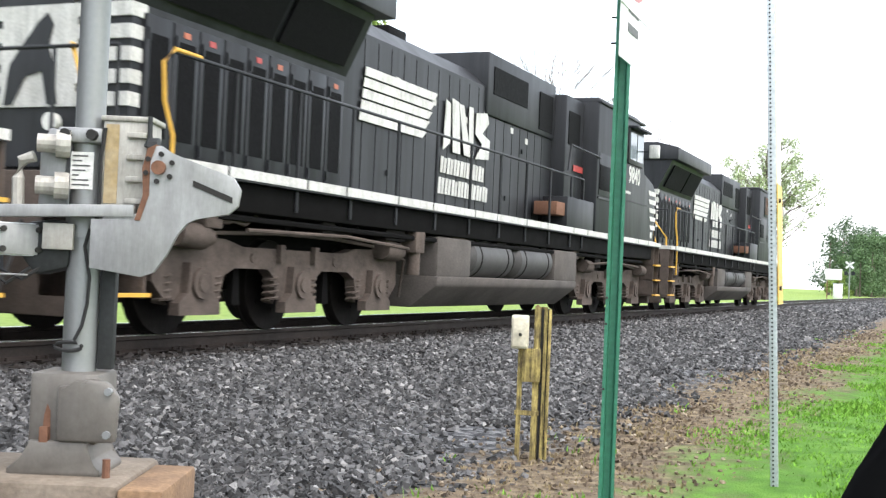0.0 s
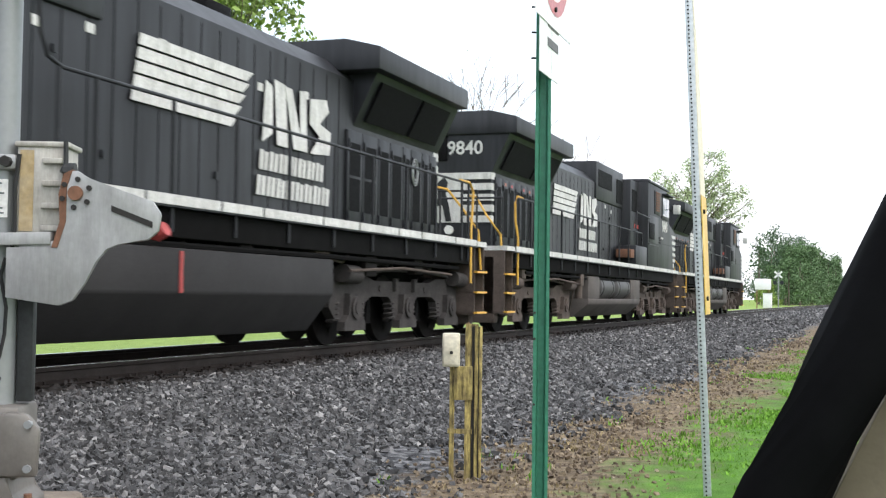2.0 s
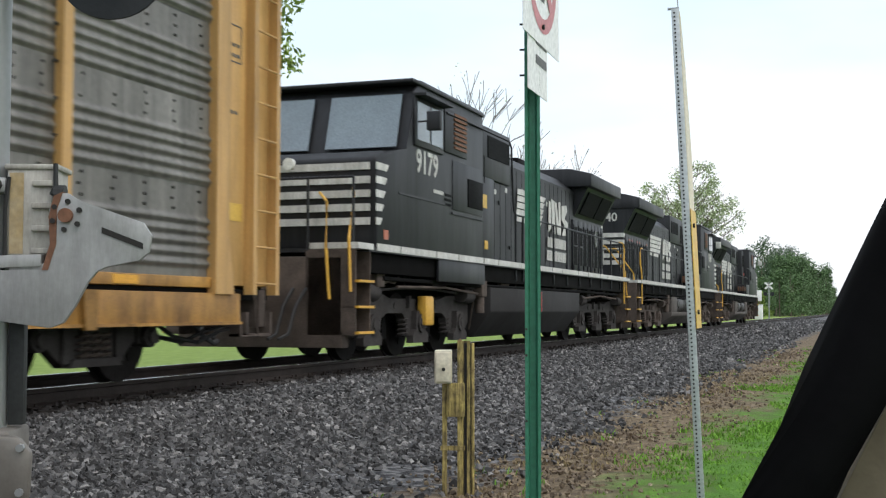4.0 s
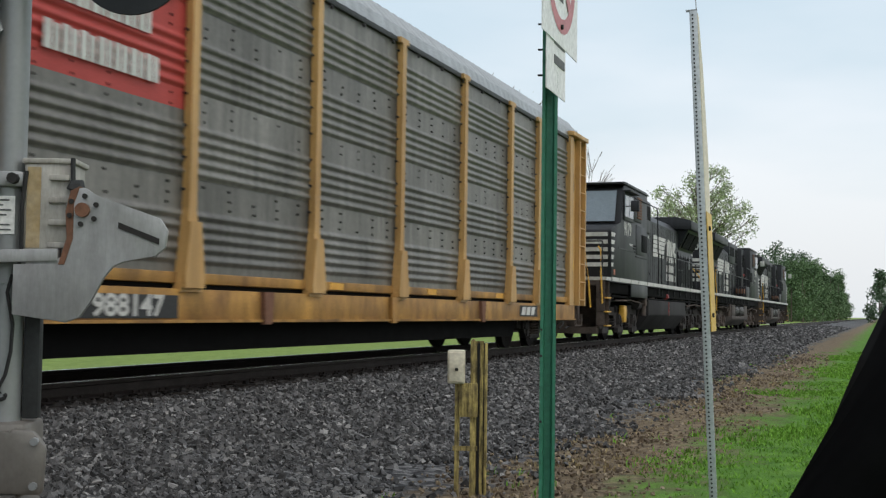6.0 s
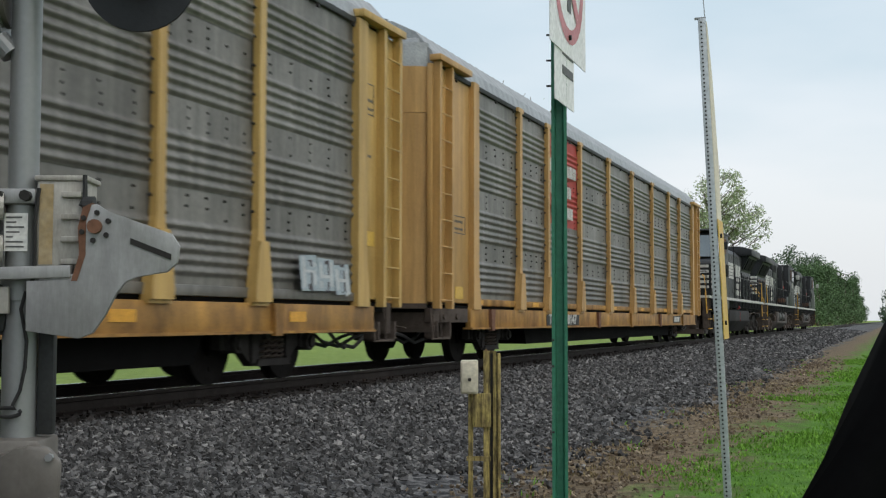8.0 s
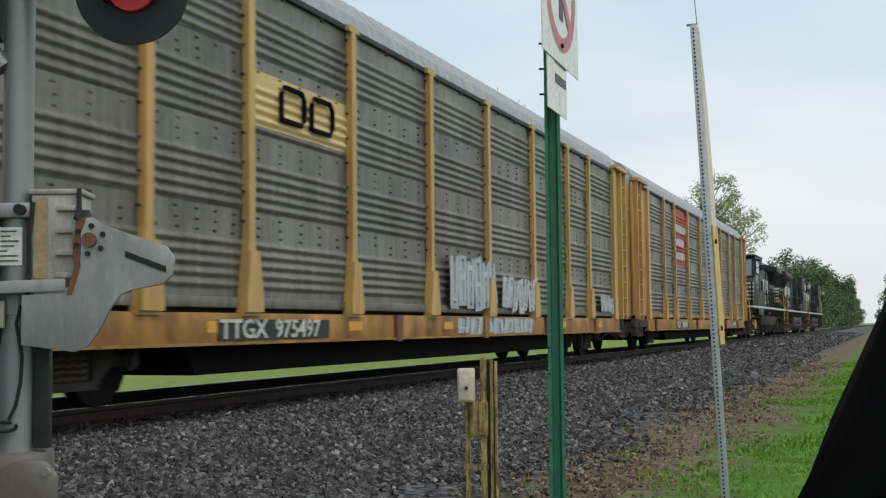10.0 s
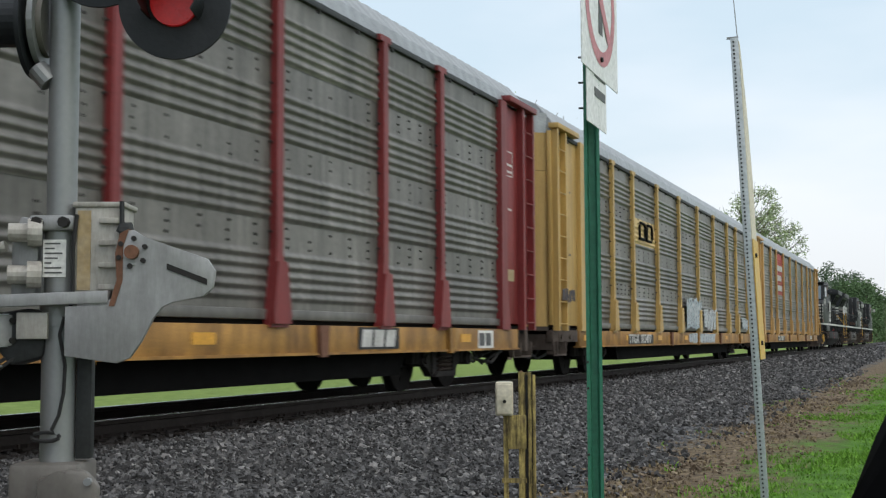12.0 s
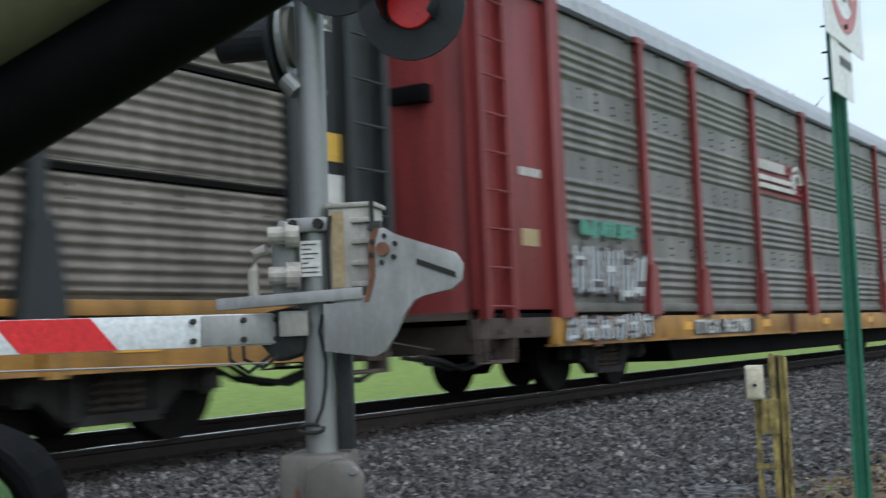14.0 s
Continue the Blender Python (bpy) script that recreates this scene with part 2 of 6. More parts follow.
M = {
    "ground": zoned_ground(),
    "stone": stone_mat(),
    "grass": mat("grass_blade", (0.15, 0.305, 0.036), (0.088, 0.195, 0.024), rough=0.8, scale=1.2, island=0.35, bump=0, spec=0.2),
    "straw": mat("dry_grass_blade", (0.27, 0.22, 0.12), (0.17, 0.13, 0.075), rough=0.9, scale=1.5, island=0.35, bump=0, spec=0.1),
    "tie": mat("creosoted_wood", (0.026, 0.022, 0.019), (0.012, 0.011, 0.010), rough=0.9, scale=5, rand=0.3, bump=0.5, spec=0.1),
    "rail": mat("rail_steel_rusty", (0.030, 0.024, 0.021), (0.014, 0.012, 0.011), rough=0.7, metal=0.3, scale=4, spec=0.15),
    "rail_top": mat("rail_head_polished", (0.62, 0.62, 0.63), (0.45, 0.44, 0.43), rough=0.25, metal=1.0, scale=8),
    "black": streaked(mat("locomotive_black_paint", (0.0185, 0.0197, 0.0228), (0.0097, 0.0104, 0.0122), rough=0.5, scale=1.6, streak=0.9, amount=0.8, fine_amount=0.12, bump=0.04, spec=0.3), 5.0, 0.35, 0.6, 1.35),
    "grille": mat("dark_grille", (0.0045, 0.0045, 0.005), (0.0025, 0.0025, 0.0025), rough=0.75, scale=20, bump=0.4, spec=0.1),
    "white": streaked(mat("white_paint_weathered", (0.62, 0.62, 0.59), (0.36, 0.35, 0.32), rough=0.55, scale=5, streak=0.7, amount=0.7, bump=0.03), 9.0, 1.5, 0.75, 1.08),
    "dust": mat("brake_dust_brown", (0.115, 0.092, 0.078), (0.046, 0.038, 0.033), rough=0.9, scale=3, amount=0.9, bump=0.25, spec=0.15),
    "dust_dark": mat("brake_dust_charcoal", (0.058, 0.053, 0.05), (0.026, 0.024, 0.023), rough=0.9, scale=3, amount=0.9, bump=0.25, spec=0.15),
    # soot and the train's shade are both put into this stone colour
    "soot_shade_stone": mat("sooty_shaded_ballast", (0.045, 0.042, 0.04), (0.015, 0.014, 0.014), rough=0.9, scale=8, island=0.5, bump=0.3, spec=0.15),
    "tank": mat("tank_grey_dusty", (0.026, 0.0245, 0.024), (0.016, 0.015, 0.015), rough=0.75, scale=1.2, streak=0.3, amount=0.8, bump=0.08, spec=0.25),
    "tank_brown": mat("tank_brown_dusty", (0.115, 0.102, 0.092), (0.06, 0.054, 0.05), rough=0.8, scale=1.5, amount=0.9, bump=0.1, spec=0.2),
    "reservoir": mat("reservoir_dusty_grey", (0.062, 0.06, 0.058), (0.034, 0.033, 0.032), rough=0.6, scale=2, amount=0.8, bump=0.05),
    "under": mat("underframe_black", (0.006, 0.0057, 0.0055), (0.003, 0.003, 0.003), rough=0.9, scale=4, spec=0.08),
    "wheel": mat("wheel_steel_dark", (0.013, 0.011, 0.010), (0.007, 0.006, 0.006), rough=0.8, metal=0.2, scale=5, spec=0.15),
    "yellow": mat("safety_yellow", (0.62, 0.36, 0.045), (0.36, 0.19, 0.03), rough=0.5, scale=8, bump=0.05),
    "orange": mat("orange_decal", (0.42, 0.13, 0.07), rough=0.5),
    "red_decal": mat("red_decal", (0.40, 0.06, 0.055), rough=0.5),
    "glass": mat("cab_glass_dark", (0.16, 0.20, 0.23), (0.08, 0.10, 0.12), rough=0.08, scale=1.0, bump=0, spec=0.8),
    "lamp_lens": mat("lamp_lens", (0.75, 0.75, 0.7), rough=0.1, bump=0),
    "galv_panel": streaked(mat("galvanised_side_panel", (0.212, 0.203, 0.181), (0.092, 0.087, 0.077), rough=0.46, metal=0.25, scale=1.3, streak=0.75, amount=0.85, fine=14, fine_amount=0.22, rand=0.12, bump=0.06, spec=0.5), 11.0, 0.55, 0.62, 1.16),
    "galv_brown": streaked(mat("dusty_brown_side_panel", (0.215, 0.19, 0.165), (0.085, 0.075, 0.066), rough=0.6, metal=0.15, scale=1.6, streak=0.4, amount=0.9, fine=14, fine_amount=0.25, rand=0.2, bump=0.06), 9.0, 0.9, 0.6, 1.15),
    "galv_roof": mat("galvanised_roof", (0.37, 0.385, 0.39), (0.24, 0.25, 0.255), rough=0.45, metal=0.55, scale=2.5, amount=0.7, bump=0.05),
    "tan": streaked(mat("rack_yellow_tan", (0.53, 0.325, 0.115), (0.36, 0.20, 0.066), rough=0.5, scale=2.0, streak=0.8, amount=0.7, fine_amount=0.12, bump=0.05), 7.0, 0.5, 0.74, 1.1),
    "amber": streaked(mat("rack_yellow_bright", (0.54, 0.365, 0.12), (0.36, 0.22, 0.066), rough=0.5, scale=1.6, streak=0.8, amount=0.7, fine_amount=0.12, bump=0.05), 7.0, 0.5, 0.76, 1.1),
    "sill": streaked(mat("flatcar_yellow_grimy", (0.50, 0.27, 0.055), (0.16, 0.078, 0.03), rough=0.6, scale=1.5, streak=0.3, amount=0.95, bump=0.08), 3.0, 0.8, 0.5, 1.15),
    "maroon": streaked(mat("oxide_red_paint", (0.225, 0.032, 0.032), (0.135, 0.022, 0.022), rough=0.5, scale=1.7, streak=0.8, amount=0.7, bump=0.05), 6.0, 0.5, 0.72, 1.1),
    "charcoal": mat("charcoal_rack_paint", (0.024, 0.028, 0.030), (0.013, 0.016, 0.017), rough=0.6, scale=1.7, streak=0.8, amount=0.7, bump=0.05),
    "crimson": mat("red_emblem_panel", (0.40, 0.052, 0.043), (0.27, 0.038, 0.033), rough=0.6, scale=2.5, streak=0.7, amount=0.6, bump=0.05),
    "cream": mat("cream_emblem_panel", (0.62, 0.47, 0.22), (0.45, 0.32, 0.14), rough=0.6, scale=2.5, bump=0.05),
    "plate": mat("black_number_panel", (0.025, 0.025, 0.025), rough=0.6),
    "hose": mat("rubber_hose", (0.02, 0.02, 0.02), rough=0.7),
    "graf_white": mat("spray_paint_white", (0.50, 0.52, 0.52), (0.30, 0.31, 0.32), rough=0.6, scale=6, bump=0),
    "litter": litter_mat(),
    "graf_pale": mat("spray_paint_blue_grey", (0.36, 0.42, 0.45), (0.22, 0.27, 0.30), rough=0.6, scale=6, bump=0),
    "graf_dark": mat("spray_paint_dark", (0.06, 0.05, 0.055), rough=0.6, bump=0),
    "graf_green": mat("spray_paint_green", (0.09, 0.30, 0.22), rough=0.6, bump=0),
    "graf_pink": mat("spray_paint_plum", (0.20, 0.08, 0.10), rough=0.6, bump=0),
    "galv": mat("galvanised_steel_mast", (0.28, 0.29, 0.29), (0.20, 0.205, 0.205), rough=0.45, metal=0.5, scale=2.5, streak=0.85, amount=0.6, fine_amount=0.06, bump=0.03),
    "pale_cast": streaked(mat("weathered_pale_casting", (0.47, 0.455, 0.415), (0.29, 0.27, 0.23), rough=0.55, metal=0.2, scale=5, streak=0.6, amount=0.8, fine_amount=0.12, bump=0.1), 26.0, 4.0, 0.78, 1.1),
    "pale_plate": streaked(mat("weathered_galvanised_plate", (0.345, 0.35, 0.35), (0.245, 0.245, 0.24), rough=0.5, metal=0.25, scale=4, streak=0.5, amount=0.7, fine_amount=0.08, bump=0.05), 18.0, 3.0, 0.82, 1.08),
    "pale_galv": mat("bright_perforated_steel", (0.46, 0.49, 0.51), (0.33, 0.36, 0.38), rough=0.5, metal=0.3, scale=6, amount=0.6, bump=0.04),
    "cast": mat("cast_aluminium", (0.19, 0.178, 0.16), (0.095, 0.085, 0.072), rough=0.55, metal=0.4, scale=5, streak=0.6, amount=0.6, fine_amount=0.1, bump=0.08),
    "dark_steel": mat("dark_bracket_steel", (0.035, 0.038, 0.038), (0.018, 0.018, 0.018), rough=0.6, metal=0.3, scale=6),
    "rust": mat("rusty_steel", (0.175, 0.085, 0.05), (0.085, 0.044, 0.03), rough=0.85, scale=12, bump=0.3),
    "stain": mat("ochre_rust_stain", (0.33, 0.24, 0.11), (0.42, 0.38, 0.3), rough=0.8, scale=9),
    "bolt": mat("bolt_black", (0.03, 0.028, 0.026), rough=0.6, metal=0.4),
    "sticker": mat("white_sticker", (0.75, 0.75, 0.72), rough=0.5),
    "ink": mat("sticker_ink", (0.10, 0.10, 0.10), rough=0.6),
    "concrete": mat("stained_concrete", (0.22, 0.185, 0.145), (0.12, 0.095, 0.07), rough=0.9, scale=4, amount=0.9, bump=0.4),
    "timber": mat("weathered_timber", (0.26, 0.165, 0.09), (0.13, 0.08, 0.05), rough=0.9, scale=5, amount=0.9, bump=0.4),
    "hood_black": mat("signal_hood_black", (0.010, 0.013, 0.016), (0.006, 0.007, 0.009), rough=0.55, scale=4),
    "red_lens": glow("red_signal_lens", (0.5, 0.01, 0.01), 0.16),
    "gate_white": mat("gate_reflective_white", (0.66, 0.70, 0.72), (0.52, 0.55, 0.57), rough=0.45, scale=8),
    "gate_red": mat("gate_reflective_red", (0.62, 0.02, 0.025), (0.45, 0.015, 0.02), rough=0.45, scale=8),
    "green_post": mat("green_painted_steel", (0.035, 0.17, 0.105), (0.025, 0.11, 0.07), rough=0.5, scale=9, streak=0.6, bump=0.08),
    "sign_white": mat("white_sign_sheet", (0.74, 0.74, 0.74), (0.62, 0.62, 0.61), rough=0.45, scale=4, bump=0.01),
    "sign_back": mat("aluminium_sign_back", (0.55, 0.56, 0.57), rough=0.5, metal=0.5),
    "sign_red": mat("sign_red", (0.50, 0.16, 0.17), rough=0.45),
    "sign_yellow": mat("yellow_marker_sheet", (0.62, 0.40, 0.07), (0.44, 0.27, 0.05), rough=0.5, scale=8),
    "reflector": mat("orange_yellow_reflector", (0.66, 0.34, 0.03), (0.42, 0.2, 0.03), rough=0.45, scale=8),
    "sign_cream": mat("faded_cream_sheet", (0.62, 0.56, 0.42), (0.5, 0.45, 0.34), rough=0.5, scale=5),
    "old_yellow": streaked(mat("peeling_yellow_paint", (0.60, 0.48, 0.15), (0.12, 0.09, 0.055), rough=0.85, scale=14, streak=0.6, amount=1.0, bump=0.4), 70.0, 6.0, 0.25, 1.15),
    "beige_box": mat("beige_enclosure", (0.60, 0.56, 0.45), (0.42, 0.37, 0.27), rough=0.6, scale=14, bump=0.1),
    "bark": mat("grey_brown_bark", (0.15, 0.125, 0.10), (0.075, 0.06, 0.05), rough=0.95, scale=6, bump=0.5),
    "leaf_young": mat("young_leaf", (0.33, 0.40, 0.21), (0.2, 0.26, 0.12), rough=0.7, scale=0.5, island=0.35, bump=0),
    "leaf": mat("summer_leaf", (0.095, 0.158, 0.064), (0.05, 0.092, 0.038), rough=0.75, scale=0.3, island=0.45, bump=0),
    "leaf_dark": mat("dark_pine_leaf", (0.07, 0.115, 0.058), (0.04, 0.07, 0.036), rough=0.8, scale=0.3, island=0.4, bump=0),
    "leaf_bright": mat("bright_shrub_leaf", (0.20, 0.28, 0.06), (0.12, 0.19, 0.04), rough=0.7, scale=0.4, island=0.4, bump=0),
    "car_black": mat("black_window_seal", (0.0035, 0.0035, 0.004), rough=0.7, scale=30, bump=0.1, spec=0.05),
    "car_beige": mat("beige_car_trim", (0.16, 0.135, 0.095), (0.12, 0.10, 0.072), rough=0.85, scale=30, bump=0.15, spec=0.1),
    "car_paint": mat("car_door_paint", (0.10, 0.11, 0.12), rough=0.3, scale=2, bump=0),
    "mirror": mat("mirror_glass", (0.38, 0.40, 0.41), (0.36, 0.38, 0.39), rough=0.13, metal=1.0, bump=0),
    "road": mat("worn_asphalt", (0.075, 0.075, 0.076), (0.045, 0.045, 0.045), rough=0.95, scale=2, fine=90, bump=0.3),
}

# ---------------------------------------------------------------- mesh helpers


ROUND = ("mast", "lower_sleeve", "collar", "sleeve", "lens", "background_disc", "lamp_housing", "air_reservoir", "brake_cylinder", "handrail", "stanchion", "yellow_grab_rail", "cable", "air_hose")


def part(name, bm, material, parent=None, label="", smooth=False):
    me = bpy.data.meshes.new(name)
    bmesh.ops.recalc_face_normals(bm, faces=bm.faces)
    bm.to_mesh(me)
    bm.free()
    if name in ROUND:
        me.polygons.foreach_set("use_smooth", [True] * len(me.polygons))
        me.set_sharp_from_angle(angle=radians(38))
    return place(name, me, material, parent, label, smooth)


def place(name, me, material, parent=None, label="", smooth=False):
    if material is not None and not me.materials:
        me.materials.append(material)
    if smooth:
        me.polygons.foreach_set("use_smooth", [True] * len(me.polygons))
    elif 40 < len(me.polygons) < 3000 and name not in ("side_sheet", "roof"):
        me.polygons.foreach_set("use_smooth", [True] * len(me.polygons))
        me.set_sharp_from_angle(angle=radians(38))
    ob = new(name, me)
    ob.parent = parent
    if label:
        tagged(ob, label)
    return ob


def thing(name, label, category, m=None, group=""):
    ob = new(name)
    ob.matrix_world = m or Matrix()
    return tagged(ob, label, category, group)


def box(bm, x0, x1, y0, y1, z0, z1, bev=0.0, m=None):
    g = bmesh.ops.create_cube(bm, size=1.0)["verts"]
    t = Matrix.Translation(((x0 + x1) / 2, (y0 + y1) / 2, (z0 + z1) / 2)) @ Matrix.Diagonal((abs(x1 - x0), abs(y1 - y0), abs(z1 - z0), 1))
    bmesh.ops.transform(bm, matrix=(m @ t) if m else t, verts=g)
    if bev:
        e = list({e for v in g for e in v.link_edges})
        bmesh.ops.bevel(bm, geom=e, offset=bev, segments=2, affect="EDGES", profile=0.5)
    return bm


def B(*a, bev=0.0, m=None):
    return box(bmesh.new(), *a, bev=bev, m=m)


def cyl(bm, p0, p1, r, seg=16, r2=None):
    p0, p1 = Vector(p0), Vector(p1)
    d = p1 - p0
    g = bmesh.ops.create_cone(bm, cap_ends=True, segments=seg, radius1=r, radius2=r if r2 is None else r2, depth=d.length)["verts"]
    bmesh.ops.transform(bm, matrix=Matrix.Translation((p0 + p1) / 2) @ d.to_track_quat("Z", "Y").to_matrix().to_4x4(), verts=g)
    return bm


def C(*a, **k):
    return cyl(bmesh.new(), *a, **k)


def tube(bm, pts, r, seg=8):
    pts = [Vector(p) for p in pts]
    rings = []
    for i, p in enumerate(pts):
        d = (pts[min(i + 1, len(pts) - 1)] - pts[max(i - 1, 0)]).normalized()
        s = d.cross(Vector((0.13, 0.31, 1.0)) if abs(d.z) < 0.9 else Vector((1, 0.2, 0))).normalized()
        u = s.cross(d)
        rr = r[i] if isinstance(r, (list, tuple)) else r
        rings.append([bm.verts.new(p + (s * math.cos(a) + u * math.sin(a)) * rr) for a in (2 * math.pi * k / seg for k in range(seg))])
    for a, b in zip(rings, rings[1:]):
        for k in range(seg):
            bm.faces.new((a[k], a[(k + 1) % seg], b[(k + 1) % seg], b[k]))
    bm.faces.new(rings[0])
    bm.faces.new(rings[-1])
    return bm


def TB(pts, r, seg=8):
    return tube(bmesh.new(), pts, r, seg)


def prism(bm, poly, axis, a, b, m=None):
    """A polygon of two coordinates (the axes other than axis, in order) drawn out from a to b along axis."""
    def at(p, h):
        v = {"x": (h, p[0], p[1]), "y": (p[0], h, p[1]), "z": (p[0], p[1], h)}[axis]
        return (m @ Vector(v)) if m else Vector(v)
    lo, hi = [bm.verts.new(at(p, a)) for p in poly], [bm.verts.new(at(p, b)) for p in poly]
    bm.faces.new(lo)
    bm.faces.new(hi[::-1])
    for i in range(len(poly)):
        j = (i + 1) % len(poly)
        bm.faces.new((lo[i], lo[j], hi[j], hi[i]))
    return bm


def P(poly, axis, a, b, m=None, bev=0.0):
    bm = prism(bmesh.new(), poly, axis, a, b, m)
    if bev:
        bmesh.ops.bevel(bm, geom=list(bm.edges), offset=bev, segments=2, affect="EDGES", profile=0.5)
    return bm


def lettering(name, text, size, material, parent, m, label="", squeeze=1.0):
    """Raised lettering in the built-in font; m carries the text's x-y plane into place."""
    cu = bpy.data.curves.new(name, "FONT")
    cu.body, cu.size, cu.extrude, cu.align_x, cu.align_y = text, size, 0.004, "CENTER", "CENTER"
    cu.offset = size * 0.018
    cu.resolution_u = 3
    tmp = new("tmp_text", cu)
    me = bpy.data.meshes.new_from_object(tmp.evaluated_get(bpy.context.evaluated_depsgraph_get()))
    bpy.data.objects.remove(tmp)
    me.transform(m @ Matrix.Diagonal((squeeze, 1, 1, 1)))
    me.materials.clear()
    return place(name, me, material, parent, label)


SIDE = Matrix(((1, 0, 0, 0), (0, 0, -1, 0), (0, 1, 0, 0), (0, 0, 0, 1)))   # text plane -> the car's near side (facing -y)


def side_at(x, y, z):
    return Matrix.Translation((x, y, z)) @ SIDE

# ---------------------------------------------------------------- ground and track


def ground_z(x, y):
    """Flat verge, the ballast bank and a slightly lower field beyond the track."""
    d = abs(y - RAIL_Y)
    if d < 1.75:
        return -0.20
    bank = -0.20 - 0.27 * min(1.0, (d - 1.75) / 3.4) ** 0.8
    if y > RAIL_Y:
        return bank + 0.30 * max(0.0, min(1.0, (d - 5.0) / 30.0))
    return bank


def build_ground():
    xs = [-3000, -800, -200, -60, -20] + [x * 0.5 for x in range(-20, 80)] + [40 + 2 * k for k in range(30)] + [100, 120, 150, 200, 300, 500, 900, 1800, 3500]
    ys = [-3000, -900, -250, -80, -30, -12, -6] + [y * 0.3 for y in range(-12, 50)] + [15.5, 17, 20, 24, 30, 40, 60, 100, 200, 500, 1200, 3000]
    bm = bmesh.new()
    rows = []
    for x in xs:
        row = []
        for y in ys:
            d = abs(y - RAIL_Y)
            z = ground_z(x, y)
            if d > 2.2 and abs(x) < 120 and abs(y) < 60:
                z += 0.035 * noise.noise(Vector((x * 0.6, y * 0.6, 0))) + 0.02 * noise.noise(Vector((x * 2, y * 2, 5)))
            row.append(bm.verts.new((x, y, z)))
        rows.append(row)
    for a, b in zip(rows, rows[1:]):
        for i in range(len(ys) - 1):
            bm.faces.new((a[i], b[i], b[i + 1], a[i + 1]))
    ob = part("ground", bm, M["ground"], smooth=True)
    return tagged(ob, "grass verge with a worn dry strip beside grey ballast", "ground", kind="structure")


def stone_scatter(name, label, x0, x1, y0, y1, count, size, material, seed, falloff=None):
    """Crushed stones as one heap of separate angular lumps."""
    rng = np.random.default_rng(seed)
    ico = 0.72 * np.array([(a, b, c) for a in (-1, 1) for b in (-1, 1) for c in (-1, 1)], float)
    idx = np.array([(0, 1, 3), (0, 3, 2), (4, 6, 7), (4, 7, 5), (0, 4, 5), (0, 5, 1), (2, 3, 7), (2, 7, 6), (0, 2, 6), (0, 6, 4), (1, 5, 7), (1, 7, 3)])
    u = rng.random(count)
    xs = x0 * (x1 / x0) ** u
    ys = y0 + (y1 - y0) * rng.random(count)
    if falloff is not None:
        keep = rng.random(count) < falloff(xs, ys)
        xs, ys = xs[keep], ys[keep]
    k = len(xs)
    sz = size * (0.5 + 1.1 * rng.random(k) ** 2) * (0.8 + np.minimum(xs, 60) / 35)
    V = (ico[None] + 0.8 * (rng.random((k, 8, 3)) - 0.5)) * np.stack([np.ones(k), 0.6 + 0.4 * rng.random(k), 0.45 + 0.4 * rng.random(k)], -1)[:, None, :]
    q = rng.normal(size=(k, 4))
    q /= np.linalg.norm(q, axis=1)[:, None]
    w, x, y, z = q.T
    R = np.stack([1 - 2 * (y * y + z * z), 2 * (x * y - z * w), 2 * (x * z + y * w), 2 * (x * y + z * w), 1 - 2 * (x * x + z * z), 2 * (y * z - x * w),
                  2 * (x * z - y * w), 2 * (y * z + x * w), 1 - 2 * (x * x + y * y)], -1).reshape(k, 3, 3)
    V = np.einsum("kij,kvj->kvi", R, V) * sz[:, None, None] * 0.62
    zs = np.array([ground_z(a, b) for a, b in zip(xs, ys)]) + sz * (0.05 + 0.2 * rng.random(k))
    V += np.stack([xs, ys, zs], -1)[:, None, :]
    F = (idx[None] + 8 * np.arange(k)[:, None, None]).reshape(-1, 3)
    me = bpy.data.meshes.new(name)
    me.from_pydata(V.reshape(-1, 3), [], F)
    ob = place(name, me, material)
    return tagged(ob, label, "gravel", kind="stuff")


def blades(name, label, x0, x1, y0, y1, count, height, material, seed, keep):
    """Grass blades in tufts, each a bent narrow triangle pair."""
    rng = np.random.default_rng(seed)
    tx, ty = x0 * (x1 / x0) ** rng.random(count), y0 + (y1 - y0) * rng.random(count)
    m = np.array([keep(a, b) for a, b in zip(tx, ty)]) > rng.random(count)
    tx, ty = tx[m], ty[m]
    n_b = 6
    x = np.repeat(tx, n_b) + rng.normal(size=len(tx) * n_b) * 0.035
    y = np.repeat(ty, n_b) + rng.normal(size=len(tx) * n_b) * 0.035
    k = len(x)
    z = np.array([ground_z(a, b) for a, b in zip(x, y)]) - 0.01
    h = height * (0.4 + rng.random(k)) * np.repeat(0.6 + 0.8 * rng.random(len(tx)), n_b)
    a = rng.random(k) * 6.283
    wd = 0.004 + 0.004 * x / 10
    lean = rng.normal(size=(k, 2)) * 0.35
    base = np.stack([x, y, z], -1)
    s = np.stack([np.cos(a) * wd, np.sin(a) * wd, np.zeros(k)], -1)
    mid = base + np.stack([lean[:, 0] * h * 0.4, lean[:, 1] * h * 0.4, h * 0.6], -1)
    tip = base + np.stack([lean[:, 0] * h, lean[:, 1] * h, h * 0.95], -1)
    V = np.stack([base - s, base + s, mid - s * 0.7, mid + s * 0.7, tip], 1).reshape(-1, 3)
    i = 5 * np.arange(k)[:, None]
    faces = np.concatenate([i + [0, 1, 3], i + [0, 3, 2], i + [2, 3, 4]]).tolist()
    me = bpy.data.meshes.new(name)
    me.from_pydata(V, [], faces)
    return tagged(place(name, me, material), label, "grass", kind="stuff")


